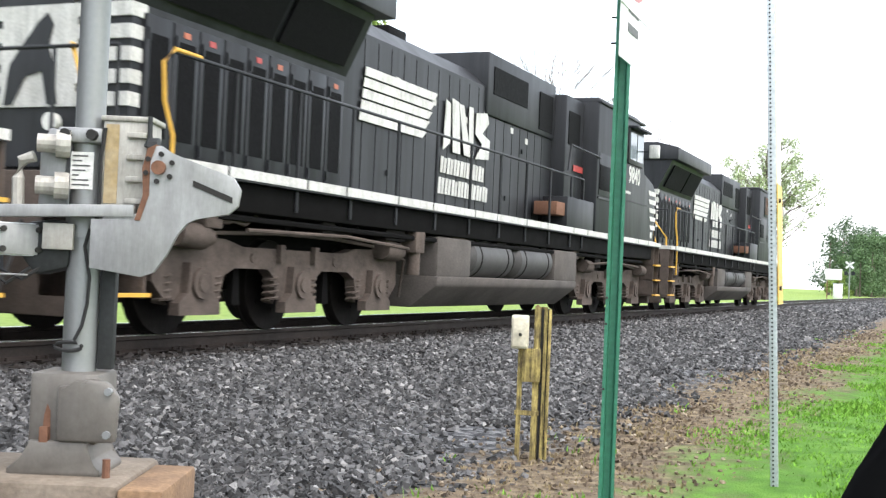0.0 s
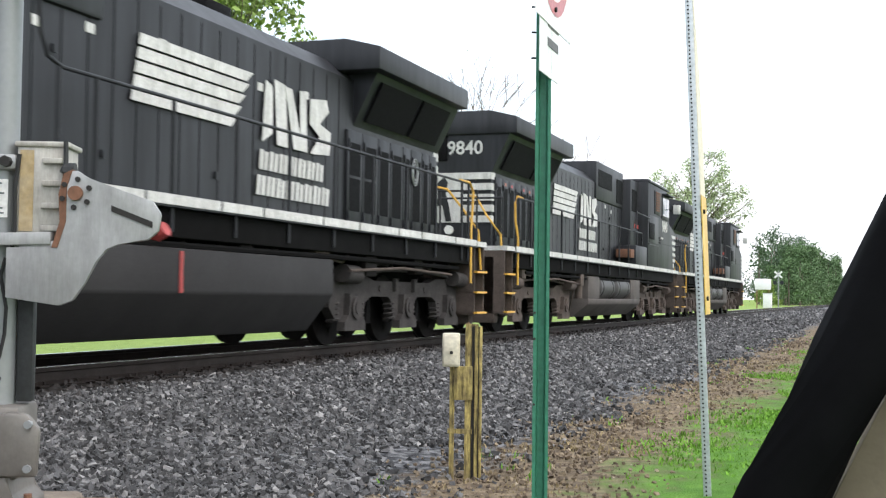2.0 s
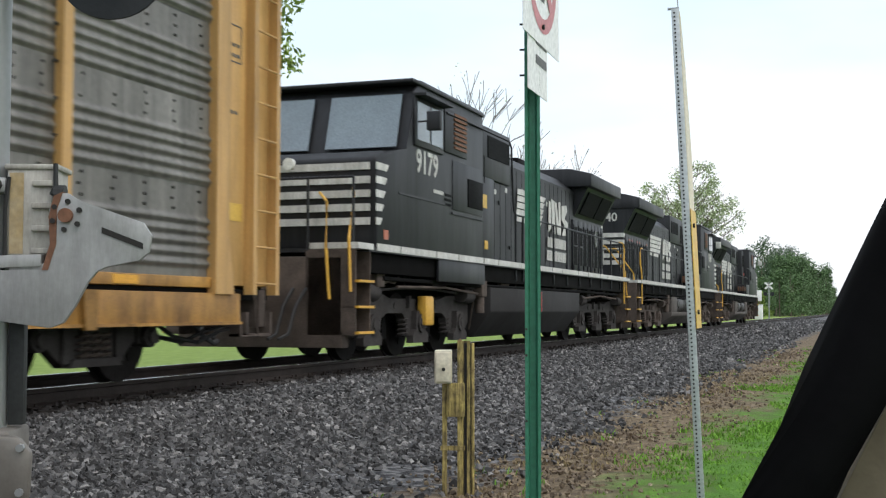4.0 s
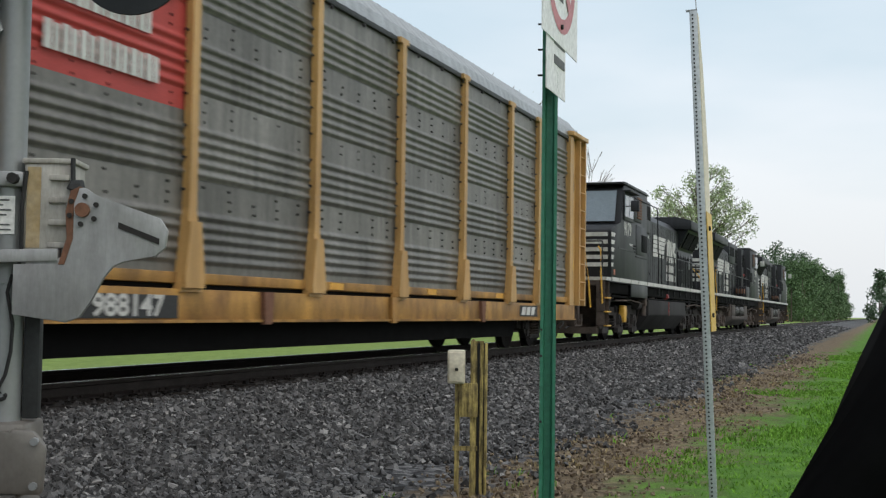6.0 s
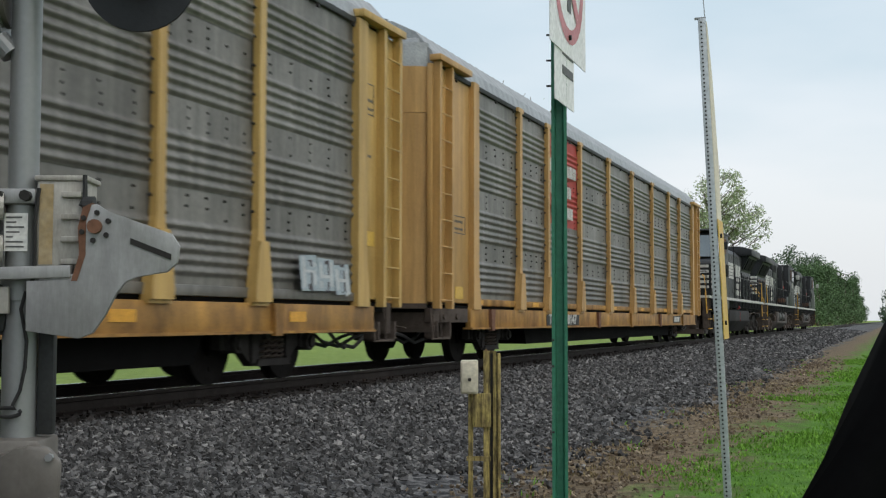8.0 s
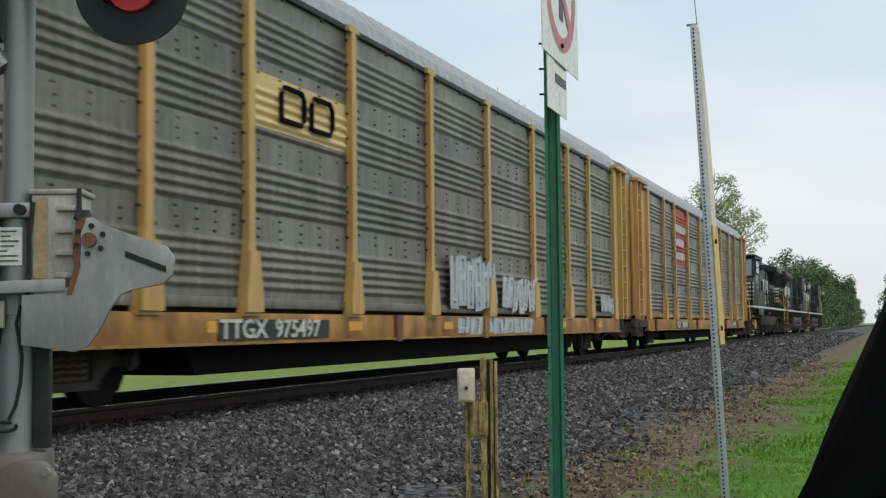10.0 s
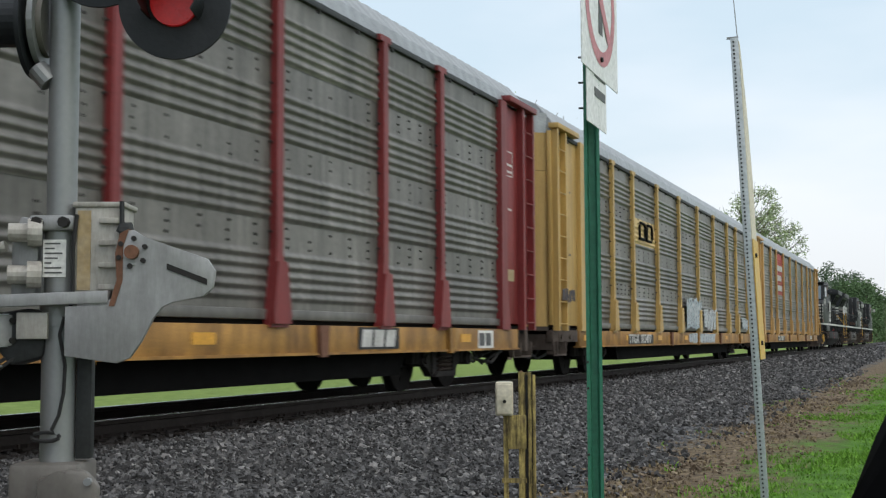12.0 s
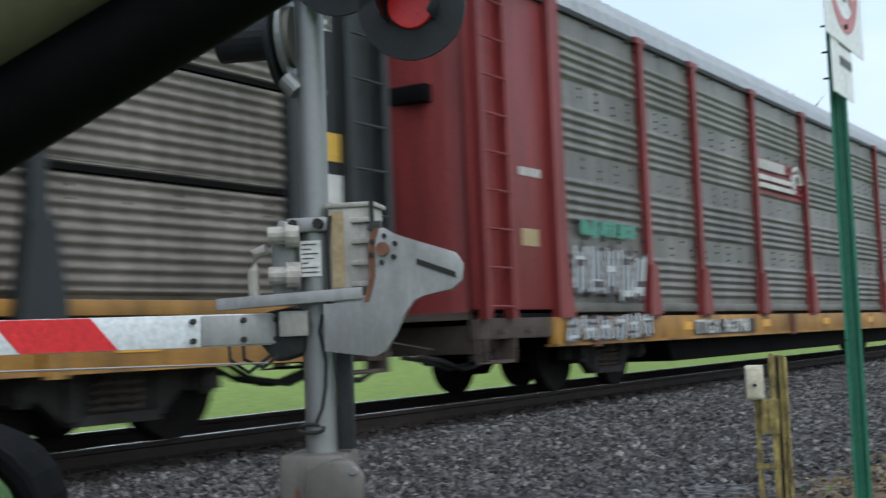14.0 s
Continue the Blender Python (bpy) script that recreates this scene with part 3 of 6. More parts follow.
def build_track():
    track = tagged(new("railway_track"), "single railway track on dark wooden ties in grey ballast", "track", kind="structure")
    track.location = (0, RAIL_Y, 0)
    prof = [(-0.075, -0.17), (0.075, -0.17), (0.075, -0.155), (0.012, -0.13), (0.012, -0.05), (0.036, -0.038), (0.036, -0.008), (0.028, 0),
            (-0.028, 0), (-0.036, -0.008), (-0.036, -0.038), (-0.012, -0.05), (-0.012, -0.13), (-0.075, -0.155)]
    for sgn in (-1, 1):
        y = sgn * 0.753
        rail = part("rail", P([(y + a, b) for a, b in prof], "x", -150, 900), M["rail"], track)
        part("running_surface", B(-150, 900, y - 0.026, y + 0.026, 0.0005, 0.004), M["rail_top"], rail, "bright worn rail head")
    tie = bpy.data.meshes.new("tie")
    bm = B(-0.115, 0.115, -1.3, 1.3, -0.36, -0.172, bev=0.012)
    bm.to_mesh(tie)
    bm.free()
    plate_me = bpy.data.meshes.new("tie_plate")
    bm = bmesh.new()
    for sgn in (-1, 1):
        box(bm, -0.095, 0.095, sgn * 0.753 - 0.18, sgn * 0.753 + 0.18, -0.1705, -0.156)
        for dx, dy in ((-0.06, 0.1), (0.06, -0.1), (0.06, 0.1), (-0.06, -0.1)):
            cyl(bm, (dx, sgn * 0.753 + dy, -0.16), (dx, sgn * 0.753 + dy, -0.125), 0.014, 6)
    bm.to_mesh(plate_me)
    bm.free()
    rng = random.Random(5)
    for k in range(200):
        ob = place("tie", tie, M["tie"], track)
        ob.matrix_basis = pose(-6 + k * 0.5, rng.uniform(-0.06, 0.06), rng.uniform(-0.01, 0.004), 0, 0, rng.uniform(-1, 1))
        if k < 110:
            pl = place("tie_plate", plate_me, M["rail"], track)
            pl.location = (-6 + k * 0.5, 0, 0)
    bm = bmesh.new()
    for k in range(260):
        box(bm, 94.4 + k * 0.5, 94.63 + k * 0.5, -1.3, 1.3, -0.36, -0.172)
    part("far_ties", bm, M["tie"], track)["kind"] = "stuff"
    return track


# ---------------------------------------------------------------- railway cars


def wheel_mesh(r):
    bm = bmesh.new()
    for sgn in (-1, 1):
        y = sgn * 0.753
        cyl(bm, (0, y - 0.06, 0), (0, y + 0.06, 0), r, 28)
        cyl(bm, (0, y - sgn * 0.075, 0), (0, y - sgn * 0.05, 0), r + 0.025, 28)
        cyl(bm, (0, y + sgn * 0.05, 0), (0, y + sgn * 0.10, 0), r * 0.30, 14)
        for k in range(5):
            a = 2 * math.pi * k / 5
            cyl(bm, (math.cos(a) * r * 0.6, y + sgn * 0.05, math.sin(a) * r * 0.6), (math.cos(a) * r * 0.6, y + sgn * 0.066, math.sin(a) * r * 0.6), 0.045, 8)
    cyl(bm, (0, -1.02, 0), (0, 1.02, 0), 0.085, 12)
    me = bpy.data.meshes.new("wheelset")
    bmesh.ops.recalc_face_normals(bm, faces=bm.faces)
    bm.to_mesh(me)
    bm.free()
    return me


WHEELSETS = []
LOCO_WHEEL, CAR_WHEEL = wheel_mesh(0.52), wheel_mesh(0.46)


def wheelset(parent, me, x, r):
    ob = place("wheelset", me, M["wheel"], parent)
    ob.location = (x, 0, r)
    WHEELSETS.append((ob, x, r))
    return ob


def coil(x, y, z0, z1, r, wire):
    pts = [(x + r * math.cos(0.9 * k), y + r * math.sin(0.9 * k), z0 + (z1 - z0) * k / 30) for k in range(31)]
    return TB(pts, wire, 5)


def loco_truck(parent, cx, grime="dust"):
    """A three-axle truck: two side frames with pedestals, springs, journal boxes, brake gear and cylinders."""
    bm = bmesh.new()
    for sgn in (-1, 1):
        y0, y1 = sgn * 1.02, sgn * 1.16
        top = [(cx - 2.75, 0.86), (cx - 2.6, 1.02), (cx - 1.5, 1.00), (cx - 1.15, 0.93), (cx + 1.15, 0.93), (cx + 1.5, 1.00), (cx + 2.6, 1.02), (cx + 2.75, 0.86)]
        bot = [(cx + 2.75, 0.55), (cx + 2.52, 0.36), (cx + 1.58, 0.36), (cx + 1.5, 0.62), (cx + 1.3, 0.70), (cx + 0.62, 0.70), (cx + 0.5, 0.62), (cx + 0.42, 0.36), (cx - 0.42, 0.36),
               (cx - 0.5, 0.62), (cx - 0.62, 0.70), (cx - 1.3, 0.70), (cx - 1.5, 0.62), (cx - 1.58, 0.36), (cx - 2.52, 0.36), (cx - 2.75, 0.55)]
        prism(bm, top + bot, "y", y0, y1)
        for dx in (-0.95, 0.95):
            cyl(bm, (cx + dx, sgn * 1.155, 0.82), (cx + dx, sgn * 1.175, 0.82), 0.055, 12)
            box(bm, cx + dx * 0.42 - 0.05, cx + dx * 0.42 + 0.05, sgn * 1.16, sgn * 1.22, 0.78, 0.98)
    truck = part("truck_frame", bm, M[grime], parent)
    for sgn in (-1, 1):
        for dx in (-2.05, 0, 2.05):
            bm = bmesh.new()
            prism(bm, [(cx + dx - 0.36, 0.22), (cx + dx + 0.36, 0.22), (cx + dx + 0.36, 0.34), (cx + dx + 0.22, 0.44), (cx + dx + 0.19, 0.74), (cx + dx - 0.19, 0.74), (cx + dx - 0.22, 0.44), (cx + dx - 0.36, 0.34)], "y", sgn * 1.13, sgn * 1.25)
            cyl(bm, (cx + dx, sgn * 1.25, 0.54), (cx + dx, sgn * 1.285, 0.54), 0.16, 16)
            cyl(bm, (cx + dx, sgn * 1.285, 0.54), (cx + dx, sgn * 1.30, 0.54), 0.09, 12)
            part("journal_box", bm, M[grime], truck)
            for q in (-0.44, 0.44):
                part("spring", coil(cx + dx + q, sgn * 1.09, 0.33, 0.64, 0.085, 0.02), M[grime], truck)
        for dx in (-2.3, 2.3):
            bm = C((cx + dx - 0.28, sgn * 1.27, 1.02), (cx + dx + 0.2, sgn * 1.27, 1.0), 0.13, 14)
            cyl(bm, (cx + dx + 0.2, sgn * 1.27, 1.0), (cx + dx + 0.32, sgn * 1.27, 1.0), 0.09, 12)
            box(bm, cx + dx - 0.2, cx + dx + 0.1, sgn * 1.1, sgn * 1.27, 0.9, 1.05)
            part("brake_cylinder", bm, M[grime], truck)
        part("brake_pipe", TB([(cx - 1.9, sgn * 1.22, 1.05), (cx - 0.6, sgn * 1.24, 1.1), (cx + 0.7, sgn * 1.24, 1.1), (cx + 1.9, sgn * 1.22, 1.05)], 0.022, 6), M[grime], truck)
        for dx in (-1.02, 1.02):
            part("brake_hanger", P([(cx + dx - 0.06, 0.3), (cx + dx + 0.1, 0.3), (cx + dx + 0.03, 0.9), (cx + dx - 0.04, 0.9)], "y", sgn * 0.92, sgn * 1.0), M["under"], truck)
    for dx in (-2.05, 0, 2.05):
        wheelset(truck, LOCO_WHEEL, cx + dx, 0.52)
    return truck


def bar_letters(parent, x0, x1, z0, z1, y, count, material, slant, rng):
    """Brand lettering as plain bars, one broad and one narrow for each letter."""
    w, h = (x1 - x0) / count, z1 - z0
    for k in range(count):
        a = x0 + k * w
        f = rng.uniform(0.34, 0.46)
        for p, q, lift in ((0.0, f, 0.0), (f + 0.1, 0.84, rng.uniform(0.0, 0.08))):
            b, c, top = a + p * w, a + q * w, z1 - lift * h
            poly = [(b, z0), (c, z0), (c + slant * h, top), (b + slant * h, top)]
            part("painted_letter", prism(bmesh.new(), poly, "y", y, y - 0.006), material, parent)


def slab_letters(parent, x0, x1, z0, z1, y, count, material, name="painted_letter", slant=0.0, gap=0.22):
    """Brand lettering as plain slanted bars, one for each letter."""
    w = (x1 - x0) / count
    for k in range(count):
        a, b = x0 + k * w, x0 + (k + 1 - gap) * w
        s = slant * (z1 - z0)
        bm = prism(bmesh.new(), [(a, z0), (b, z0), (b + s, z1), (a + s, z1)], "y", y, y - 0.006)
        part(name, bm, material, parent)


def louver_door(parent, x0, x1, y, z0, z1, slats=1, decal=None):
    """A hood door with a dark screened opening and a frame of folded sheet."""
    d = part("hood_door", B(x0 + 0.012, x1 - 0.012, y - 0.025, y + 0.03, z0, z1, bev=0.008), M["black"], parent)
    for k in range(slats):
        h = (z1 - z0 - 0.36) / slats
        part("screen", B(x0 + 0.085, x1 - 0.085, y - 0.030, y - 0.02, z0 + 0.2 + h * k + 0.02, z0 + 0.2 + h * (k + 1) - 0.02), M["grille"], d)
    for q in (z0 + 0.1, z1 - 0.25):
        part("hinge", B(x0 + 0.03, x0 + 0.06, y - 0.05, y - 0.02, q, q + 0.12), M["black"], d)
    if decal:
        part("decal", B((x0 + x1) / 2 - 0.06, (x0 + x1) / 2 + 0.05, y - 0.031, y - 0.026, z1 - 0.13, z1 - 0.07), decal, d)
    return d


def handrail(parent, xs, z_deck, y, z_top, material, ends=True):
    bm = TB([(xs[0], y, z_top), (xs[-1], y, z_top)], 0.02, 8)
    rail = part("handrail", bm, material, parent)
    for x in xs:
        bm = TB([(x, y, z_deck - 0.32), (x, y, z_top)], 0.023, 8)
        box(bm, x - 0.05, x + 0.05, y - 0.012, y + 0.03, z_deck - 0.02, z_deck + 0.06)
        part("stanchion", bm, M["black"], rail)


def grab(parent, pts, r=0.022):
    part("yellow_grab_rail", TB(pts, r, 8), M["yellow"], parent)


def locomotive(cx, fwd, number, label, emblem, tank_kind, with_number=True):
    """A six-axle diesel freight locomotive. fwd is +1 where the cab heads along +x."""
    lo = thing("locomotive", label, "locomotive", pose(cx, RAIL_Y, 0), "locomotives of the train")

    def X(u):
        return fwd * u

    def bxu(u0, u1, *rest, bev=0.0):
        return B(min(X(u0), X(u1)), max(X(u0), X(u1)), *rest, bev=bev)
    hy = 0.92
    tail = -9.9 if fwd > 0 else -9.15        # rear face of the hood
    edge = tail - 0.4                        # rear end of the walkway
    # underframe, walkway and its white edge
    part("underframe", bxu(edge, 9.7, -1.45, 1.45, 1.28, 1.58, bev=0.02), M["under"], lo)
    part("walkway", bxu(edge, 9.9, -1.54, 1.54, 1.58, 1.64), M["black"], lo)
    for sgn in (-1, 1):
        u = edge + 0.05
        k = 0
        while u < 9.5:
            n_ = min(u + (1.15, 1.6, 0.95, 1.45)[k % 4], 9.7)
            part("edge_stripe", bxu(u + 0.02, n_ - 0.03, sgn * 1.542, sgn * 1.556, 1.60, 1.705), M["white"], lo)
            u, k = n_, k + 1
    # engine hood
    hood = part("hood", P([(-hy, 1.64), (hy, 1.64), (hy, 3.86), (0.62, 4.14), (-0.62, 4.14), (-hy, 3.86)], "x", X(tail), X(3.2)), M["black"], lo)
    for k in range(19):
        u = -5.0 + k * 0.42
        part("hood_seam", bxu(u, u + 0.014, -hy - 0.004, -hy, 1.7, 3.8), M["grille"], hood)
    for k, u in enumerate((-4.2, -2.9, -1.6, -0.7, 0.6, 1.4)):
        part("door_latch", bxu(u, u + 0.05, -hy - 0.03, -hy, 2.05 + 0.9 * (k % 2), 2.13 + 0.9 * (k % 2)), M["black"], hood)
        part("placard", bxu(u + 0.2, u + 0.34, -hy - 0.008, -hy - 0.001, 3.35 - 0.1 * (k % 3), 3.45 - 0.1 * (k % 3)), M["white"], hood)
    # louvred compartment doors under the radiator
    decals = [None, M["orange"], M["red_decal"], None, M["red_decal"], M["orange"], None, None, M["orange"], None]
    widths = [0.46] * 9 if fwd > 0 else [0.36, 0.36, 0.5, 0.36, 0.55, 0.5, 0.6, 0.55]
    u0 = tail + 0.15
    for k, w in enumerate(widths):
        x0, x1 = sorted((X(u0), X(u0 + w)))
        louver_door(hood, x0, x1, -hy - 0.02, 1.72, 3.12, slats=(2 if fwd < 0 and k > 5 else 1), decal=decals[k] if fwd > 0 else None)
        u0 += w
    # radiator cabinet that flares out, with its wings
    core = [(-hy, 3.2), (-1.30, 3.97), (1.30, 3.97), (hy, 3.2)]
    rad = part("radiator_cabinet", P(core, "x", X(tail - 0.006), X(-5.5)), M["black"], lo)
    part("radiator_wing", P([(-1.46, 3.97), (-1.46, 4.30), (-0.9, 4.44), (0.9, 4.44), (1.46, 4.30), (1.46, 3.97)], "x", X(tail - 0.06), X(-5.2), bev=0.02), M["black"], rad)
    for sgn in (-1, 1):
        for a, b in ((tail + 0.4, -7.5), (-7.35, -5.75)):
            q = [(X(a), sgn * 0.98, 3.30), (X(b), sgn * 0.98, 3.30), (X(b), sgn * 1.265, 3.87), (X(a), sgn * 1.265, 3.87)]
            bm = bmesh.new()
            lo_v = [bm.verts.new(p) for p in q]
            hi_v = [bm.verts.new((p[0], p[1] + sgn * 0.035, p[2] - 0.015)) for p in q]
            bm.faces.new(lo_v), bm.faces.new(hi_v)
            for i in range(4):
                bm.faces.new((lo_v[i], lo_v[(i + 1) % 4], hi_v[(i + 1) % 4], hi_v[i]))
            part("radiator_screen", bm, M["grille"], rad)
    # dynamic brake and equipment housings, exhaust, horn
    db = part("brake_grid_housing", bxu(-0.5 if fwd > 0 else 0.7, 3.2, -0.97, 0.97, 3.4, 4.46, bev=0.04), M["black"], lo)
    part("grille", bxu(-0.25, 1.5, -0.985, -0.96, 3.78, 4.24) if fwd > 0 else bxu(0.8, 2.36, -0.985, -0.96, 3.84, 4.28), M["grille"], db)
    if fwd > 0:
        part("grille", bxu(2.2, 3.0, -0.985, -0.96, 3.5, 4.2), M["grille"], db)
    st = part("exhaust_stack", bxu(-3.0, -2.35, -0.3, 0.3, 4.1, 4.42, bev=0.03), M["grille"], lo)
    hn = bmesh.new()
    for k, q in enumerate((-0.12, 0.0, 0.12)):
        cyl(hn, (X(3.0) - 0.1, q, 4.56), (X(3.4), q, 4.56 + 0.03 * k), 0.02, 8, 0.06)
    part("horn", hn, M["grille"], db)
    # wide cab and nose
    cw = 1.2 if fwd > 0 else 0.95
    cabp = part("equipment_cabinet", bxu(3.2, 4.4, -cw, cw, 1.64, 4.3, bev=0.04), M["black"], lo)
    if fwd > 0:
        part("grille", bxu(3.35, 4.1, -1.215, -1.19, 3.35, 4.0), M["grille"], cabp)
    else:
        for sgn in (-1, 1):
            part("conduit", bxu(4.24, 4.36, sgn * 1.3, sgn * 1.42, 1.64, 3.1, bev=0.01), M["grille"], cabp)
            part("corner_post", bxu(2.55, 2.62, sgn * 0.955, sgn * 0.975, 3.3, 3.84), M["grille"], cabp)
            part("cab_skirt", bxu(4.35, 6.9, sgn * 1.48, sgn * 1.53, 1.22, 1.585, bev=0.01), M["black"], lo)
    cab_poly = [(X(4.4), 1.64), (X(9.55), 1.64), (X(9.6), 2.95), (X(9.35), 3.08), (X(8.35), 3.18), (X(8.05), 4.18), (X(7.7), 4.42), (X(4.4), 4.42)]
    cab = part("cab", P(cab_poly, "y", -1.52, 1.52, bev=0.05), M["black"], lo)
    part("cab_roof_edge", bxu(4.4, 8.2, -1.56, 1.56, 4.30, 4.36, bev=0.02), M["black"], cab)
    for sgn in (-1, 1):
        fr = part("window_frame", bxu(6.75, 8.1, sgn * 1.515, sgn * 1.56, 3.32, 4.10, bev=0.02), M["black"], cab)
        for a, b in ((6.83, 7.38), (7.46, 8.02)):
            part("pane", bxu(a, b, sgn * 1.562, sgn * 1.570, 3.42, 4.02), M["glass"], fr)
        part("awning", bxu(6.75, 8.1, sgn * 1.52, sgn * 1.74, 4.10, 4.14), M["black"], fr)
        lv = part("louvre_panel", bxu(5.45, 6.65, sgn * 1.51, sgn * 1.55, 3.4, 4.15, bev=0.015), M["black"], cab)
        for k in range(8):
            part("louvre", bxu(5.55, 6.2, sgn * 1.55, sgn * 1.575, 3.50 + 0.08 * k, 3.545 + 0.08 * k), M["rust"], lv)
        part("side_panel", bxu(4.5, 6.2, sgn * 1.515, sgn * 1.532, 2.46, 3.31, bev=0.005), M["black"], cab)
        part("screen_box", bxu(4.52, 5.38, sgn * 1.53, sgn * 1.548, 2.57, 3.07, bev=0.005), M["grille"], cab)
        part("belt_rib", bxu(4.45, 6.25, sgn * 1.515, sgn * 1.545, 2.38, 2.42), M["black"], cab)
        part("belt_rib", bxu(6.5, 8.7, sgn * 1.515, sgn * 1.535, 2.50, 2.53), M["black"], cab)
        mir = part("mirror_arm", TB([(X(8.0), sgn * 1.55, 3.7), (X(8.0), sgn * 1.8, 3.7)], 0.015, 6), M["black"], cab)
        part("wing_mirror", bxu(7.92, 8.05, sgn * 1.72, sgn * 1.95, 3.55, 3.85, bev=0.02), M["white" if fwd > 0 else "black"], mir)
        part("cab_decal", bxu(9.15, 9.32, sgn * 1.522, sgn * 1.53, 1.78, 1.92), M["orange" if fwd < 0 else "white"], cab)
    # white bands round the nose
    for k in range(5):
        z = 1.98 + 0.20 * k
        for sgn in (-1, 1):
            ln = 0.24 + 0.06 * k + (0.3 if fwd > 0 else 0)
            part("nose_stripe", P([(X(9.62), z), (X(9.62), z + 0.105), (X(9.62 - ln), z + 0.105), (X(9.62 - ln + 0.09), z)], "y", sgn * 1.522, sgn * 1.532), M["white"], cab)
        part("nose_stripe", bxu(9.58, 9.625, -1.42, 1.42, z, z + 0.105), M["white"], cab)
    for q in (-0.75, 0.75):
        bm = bmesh.new()
        a, b = Vector((X(8.37), q, 3.26)), Vector((X(8.10), q, 4.12))
        n_ = Vector((X(0.03), 0, 0.008))
        vs = [bm.verts.new(p + n_ * k) for k in (0, 1) for p in (a + Vector((0, -0.6, 0)), a + Vector((0, 0.6, 0)), b + Vector((0, 0.6, 0)), b + Vector((0, -0.6, 0)))]
        for f in ((0, 1, 2, 3), (4, 5, 6, 7), (0, 1, 5, 4), (1, 2, 6, 5), (2, 3, 7, 6), (3, 0, 4, 7)):
            bm.faces.new([vs[i] for i in f])
        part("windshield", bm, M["glass"], cab)
    for q in (-0.14, 0.14):
        part("headlight", C((X(9.55), q, 2.9), (X(9.66), q, 2.9), 0.09, 14), M["lamp_lens"], cab)
    # rear end of the hood: white field with a dark figure, bands round the corners, number, lamps
    field = part("end_field", bxu(tail - 0.03, tail, -0.30, 0.62, 2.20, 3.20), M["white"], hood)
    for k in range(5):
        z = 2.20 + 0.216 * k
        for q0, q1 in ((-hy - 0.005, -0.30), (0.62, hy + 0.005)):
            part("end_stripe", bxu(tail - 0.03, tail, q0, q1, z, z + 0.135), M["white"], hood)
        for sgn in (-1, 1):
            part("end_stripe", bxu(tail, tail + 0.14 + 0.02 * k, sgn * (hy + 0.002), sgn * (hy + 0.012), z, z + 0.135), M["white"], hood)
    part("emblem", P([(-0.10, 2.22), (0.02, 2.22), (0.10, 2.55), (0.30, 2.50), (0.46, 2.22), (0.56, 2.22), (0.50, 2.62), (0.36, 2.80), (0.18, 3.02), (0.06, 3.12), (-0.02, 3.0), (0.03, 2.8), (-0.04, 2.55)], "x", X(tail - 0.035), X(tail - 0.045)), M["black"], field)
    part("end_lamp", C((X(tail), -0.05, 2.05), (X(tail - 0.08), -0.05, 2.05), 0.09, 14), M["lamp_lens"], hood)
    for q in (3.58, 3.78):
        part("marker_lamp", C((X(tail), 0.10, q + 0.52), (X(tail - 0.12), 0.10, q + 0.52), 0.075, 14), M["lamp_lens"], hood)
    part("number_box", bxu(tail - 0.06, tail + 0.02, 0.02, 0.2, 3.45, 3.98, bev=0.02), M["grille"], hood)
    if with_number:
        rot = Matrix(((0, 0, -fwd, 0), (-fwd, 0, 0, 0), (0, 1, 0, 0), (0, 0, 0, 1)))
        for q in (-0.36, 0.56):
            lettering("number", number, 0.38, M["white"], hood, Matrix.Translation((X(tail - 0.015), q, 3.69)) @ rot)
        lettering("number", number, 0.52, M["white"], cab, side_at(X(7.45), -1.524, 3.08))
        slab_letters(cab, X(6.9) - 0.25, X(6.9) + 0.25, 2.66, 2.72, -1.522, 6, M["white"], "small_marking")
    # hood emblem: slanted bands, a horse-like block and bars
    e = emblem
    for k in range(5):
        z = 2.70 + 0.15 * k
        part("emblem_band", P([(e - 3.2 + 0.03 * k, z), (e - 0.78 - 0.09 * (4 - k), z), (e - 0.62 - 0.09 * (4 - k), z + 0.122), (e - 3.17 + 0.03 * k, z + 0.122)], "y", -hy - 0.03, -hy - 0.040), M["white"], hood)
    part("emblem_block", P([(e - 0.35, 2.62), (e - 0.08, 2.75), (e - 0.1, 3.35), (e - 0.28, 3.4)], "y", -hy - 0.03, -hy - 0.040), M["white"], hood)
    part("emblem_block", P([(e + 0.05, 2.62), (e + 0.35, 2.62), (e + 0.25, 3.42), (e - 0.05, 3.45)], "y", -hy - 0.03, -hy - 0.040), M["white"], hood)
    part("emblem_block", P([(e + 0.22, 3.4), (e + 0.42, 3.4), (e + 0.78, 2.62), (e + 0.5, 2.62)], "y", -hy - 0.042, -hy - 0.050), M["white"], hood)
    part("emblem_block", P([(e + 0.72, 2.62), (e + 0.92, 2.62), (e + 0.86, 3.42), (e + 0.68, 3.42)], "y", -hy - 0.03, -hy - 0.040), M["white"], hood)
    part("emblem_block", P([(e + 1.02, 2.62), (e + 1.62, 2.66), (e + 1.66, 2.98), (e + 1.3, 3.06), (e + 1.58, 3.26), (e + 1.5, 3.42), (e + 1.0, 3.36), (e + 0.98, 3.02), (e + 1.3, 2.88)], "y", -hy - 0.03, -hy - 0.040), M["white"], hood)
    lr = random.Random(8)
    bar_letters(hood, e - 0.42, e + 1.46, 2.27, 2.52, -hy - 0.03, 7, M["white"], 0.12, lr)
    bar_letters(hood, e - 0.48, e + 1.66, 1.95, 2.20, -hy - 0.03, 8, M["white"], 0.12, lr)
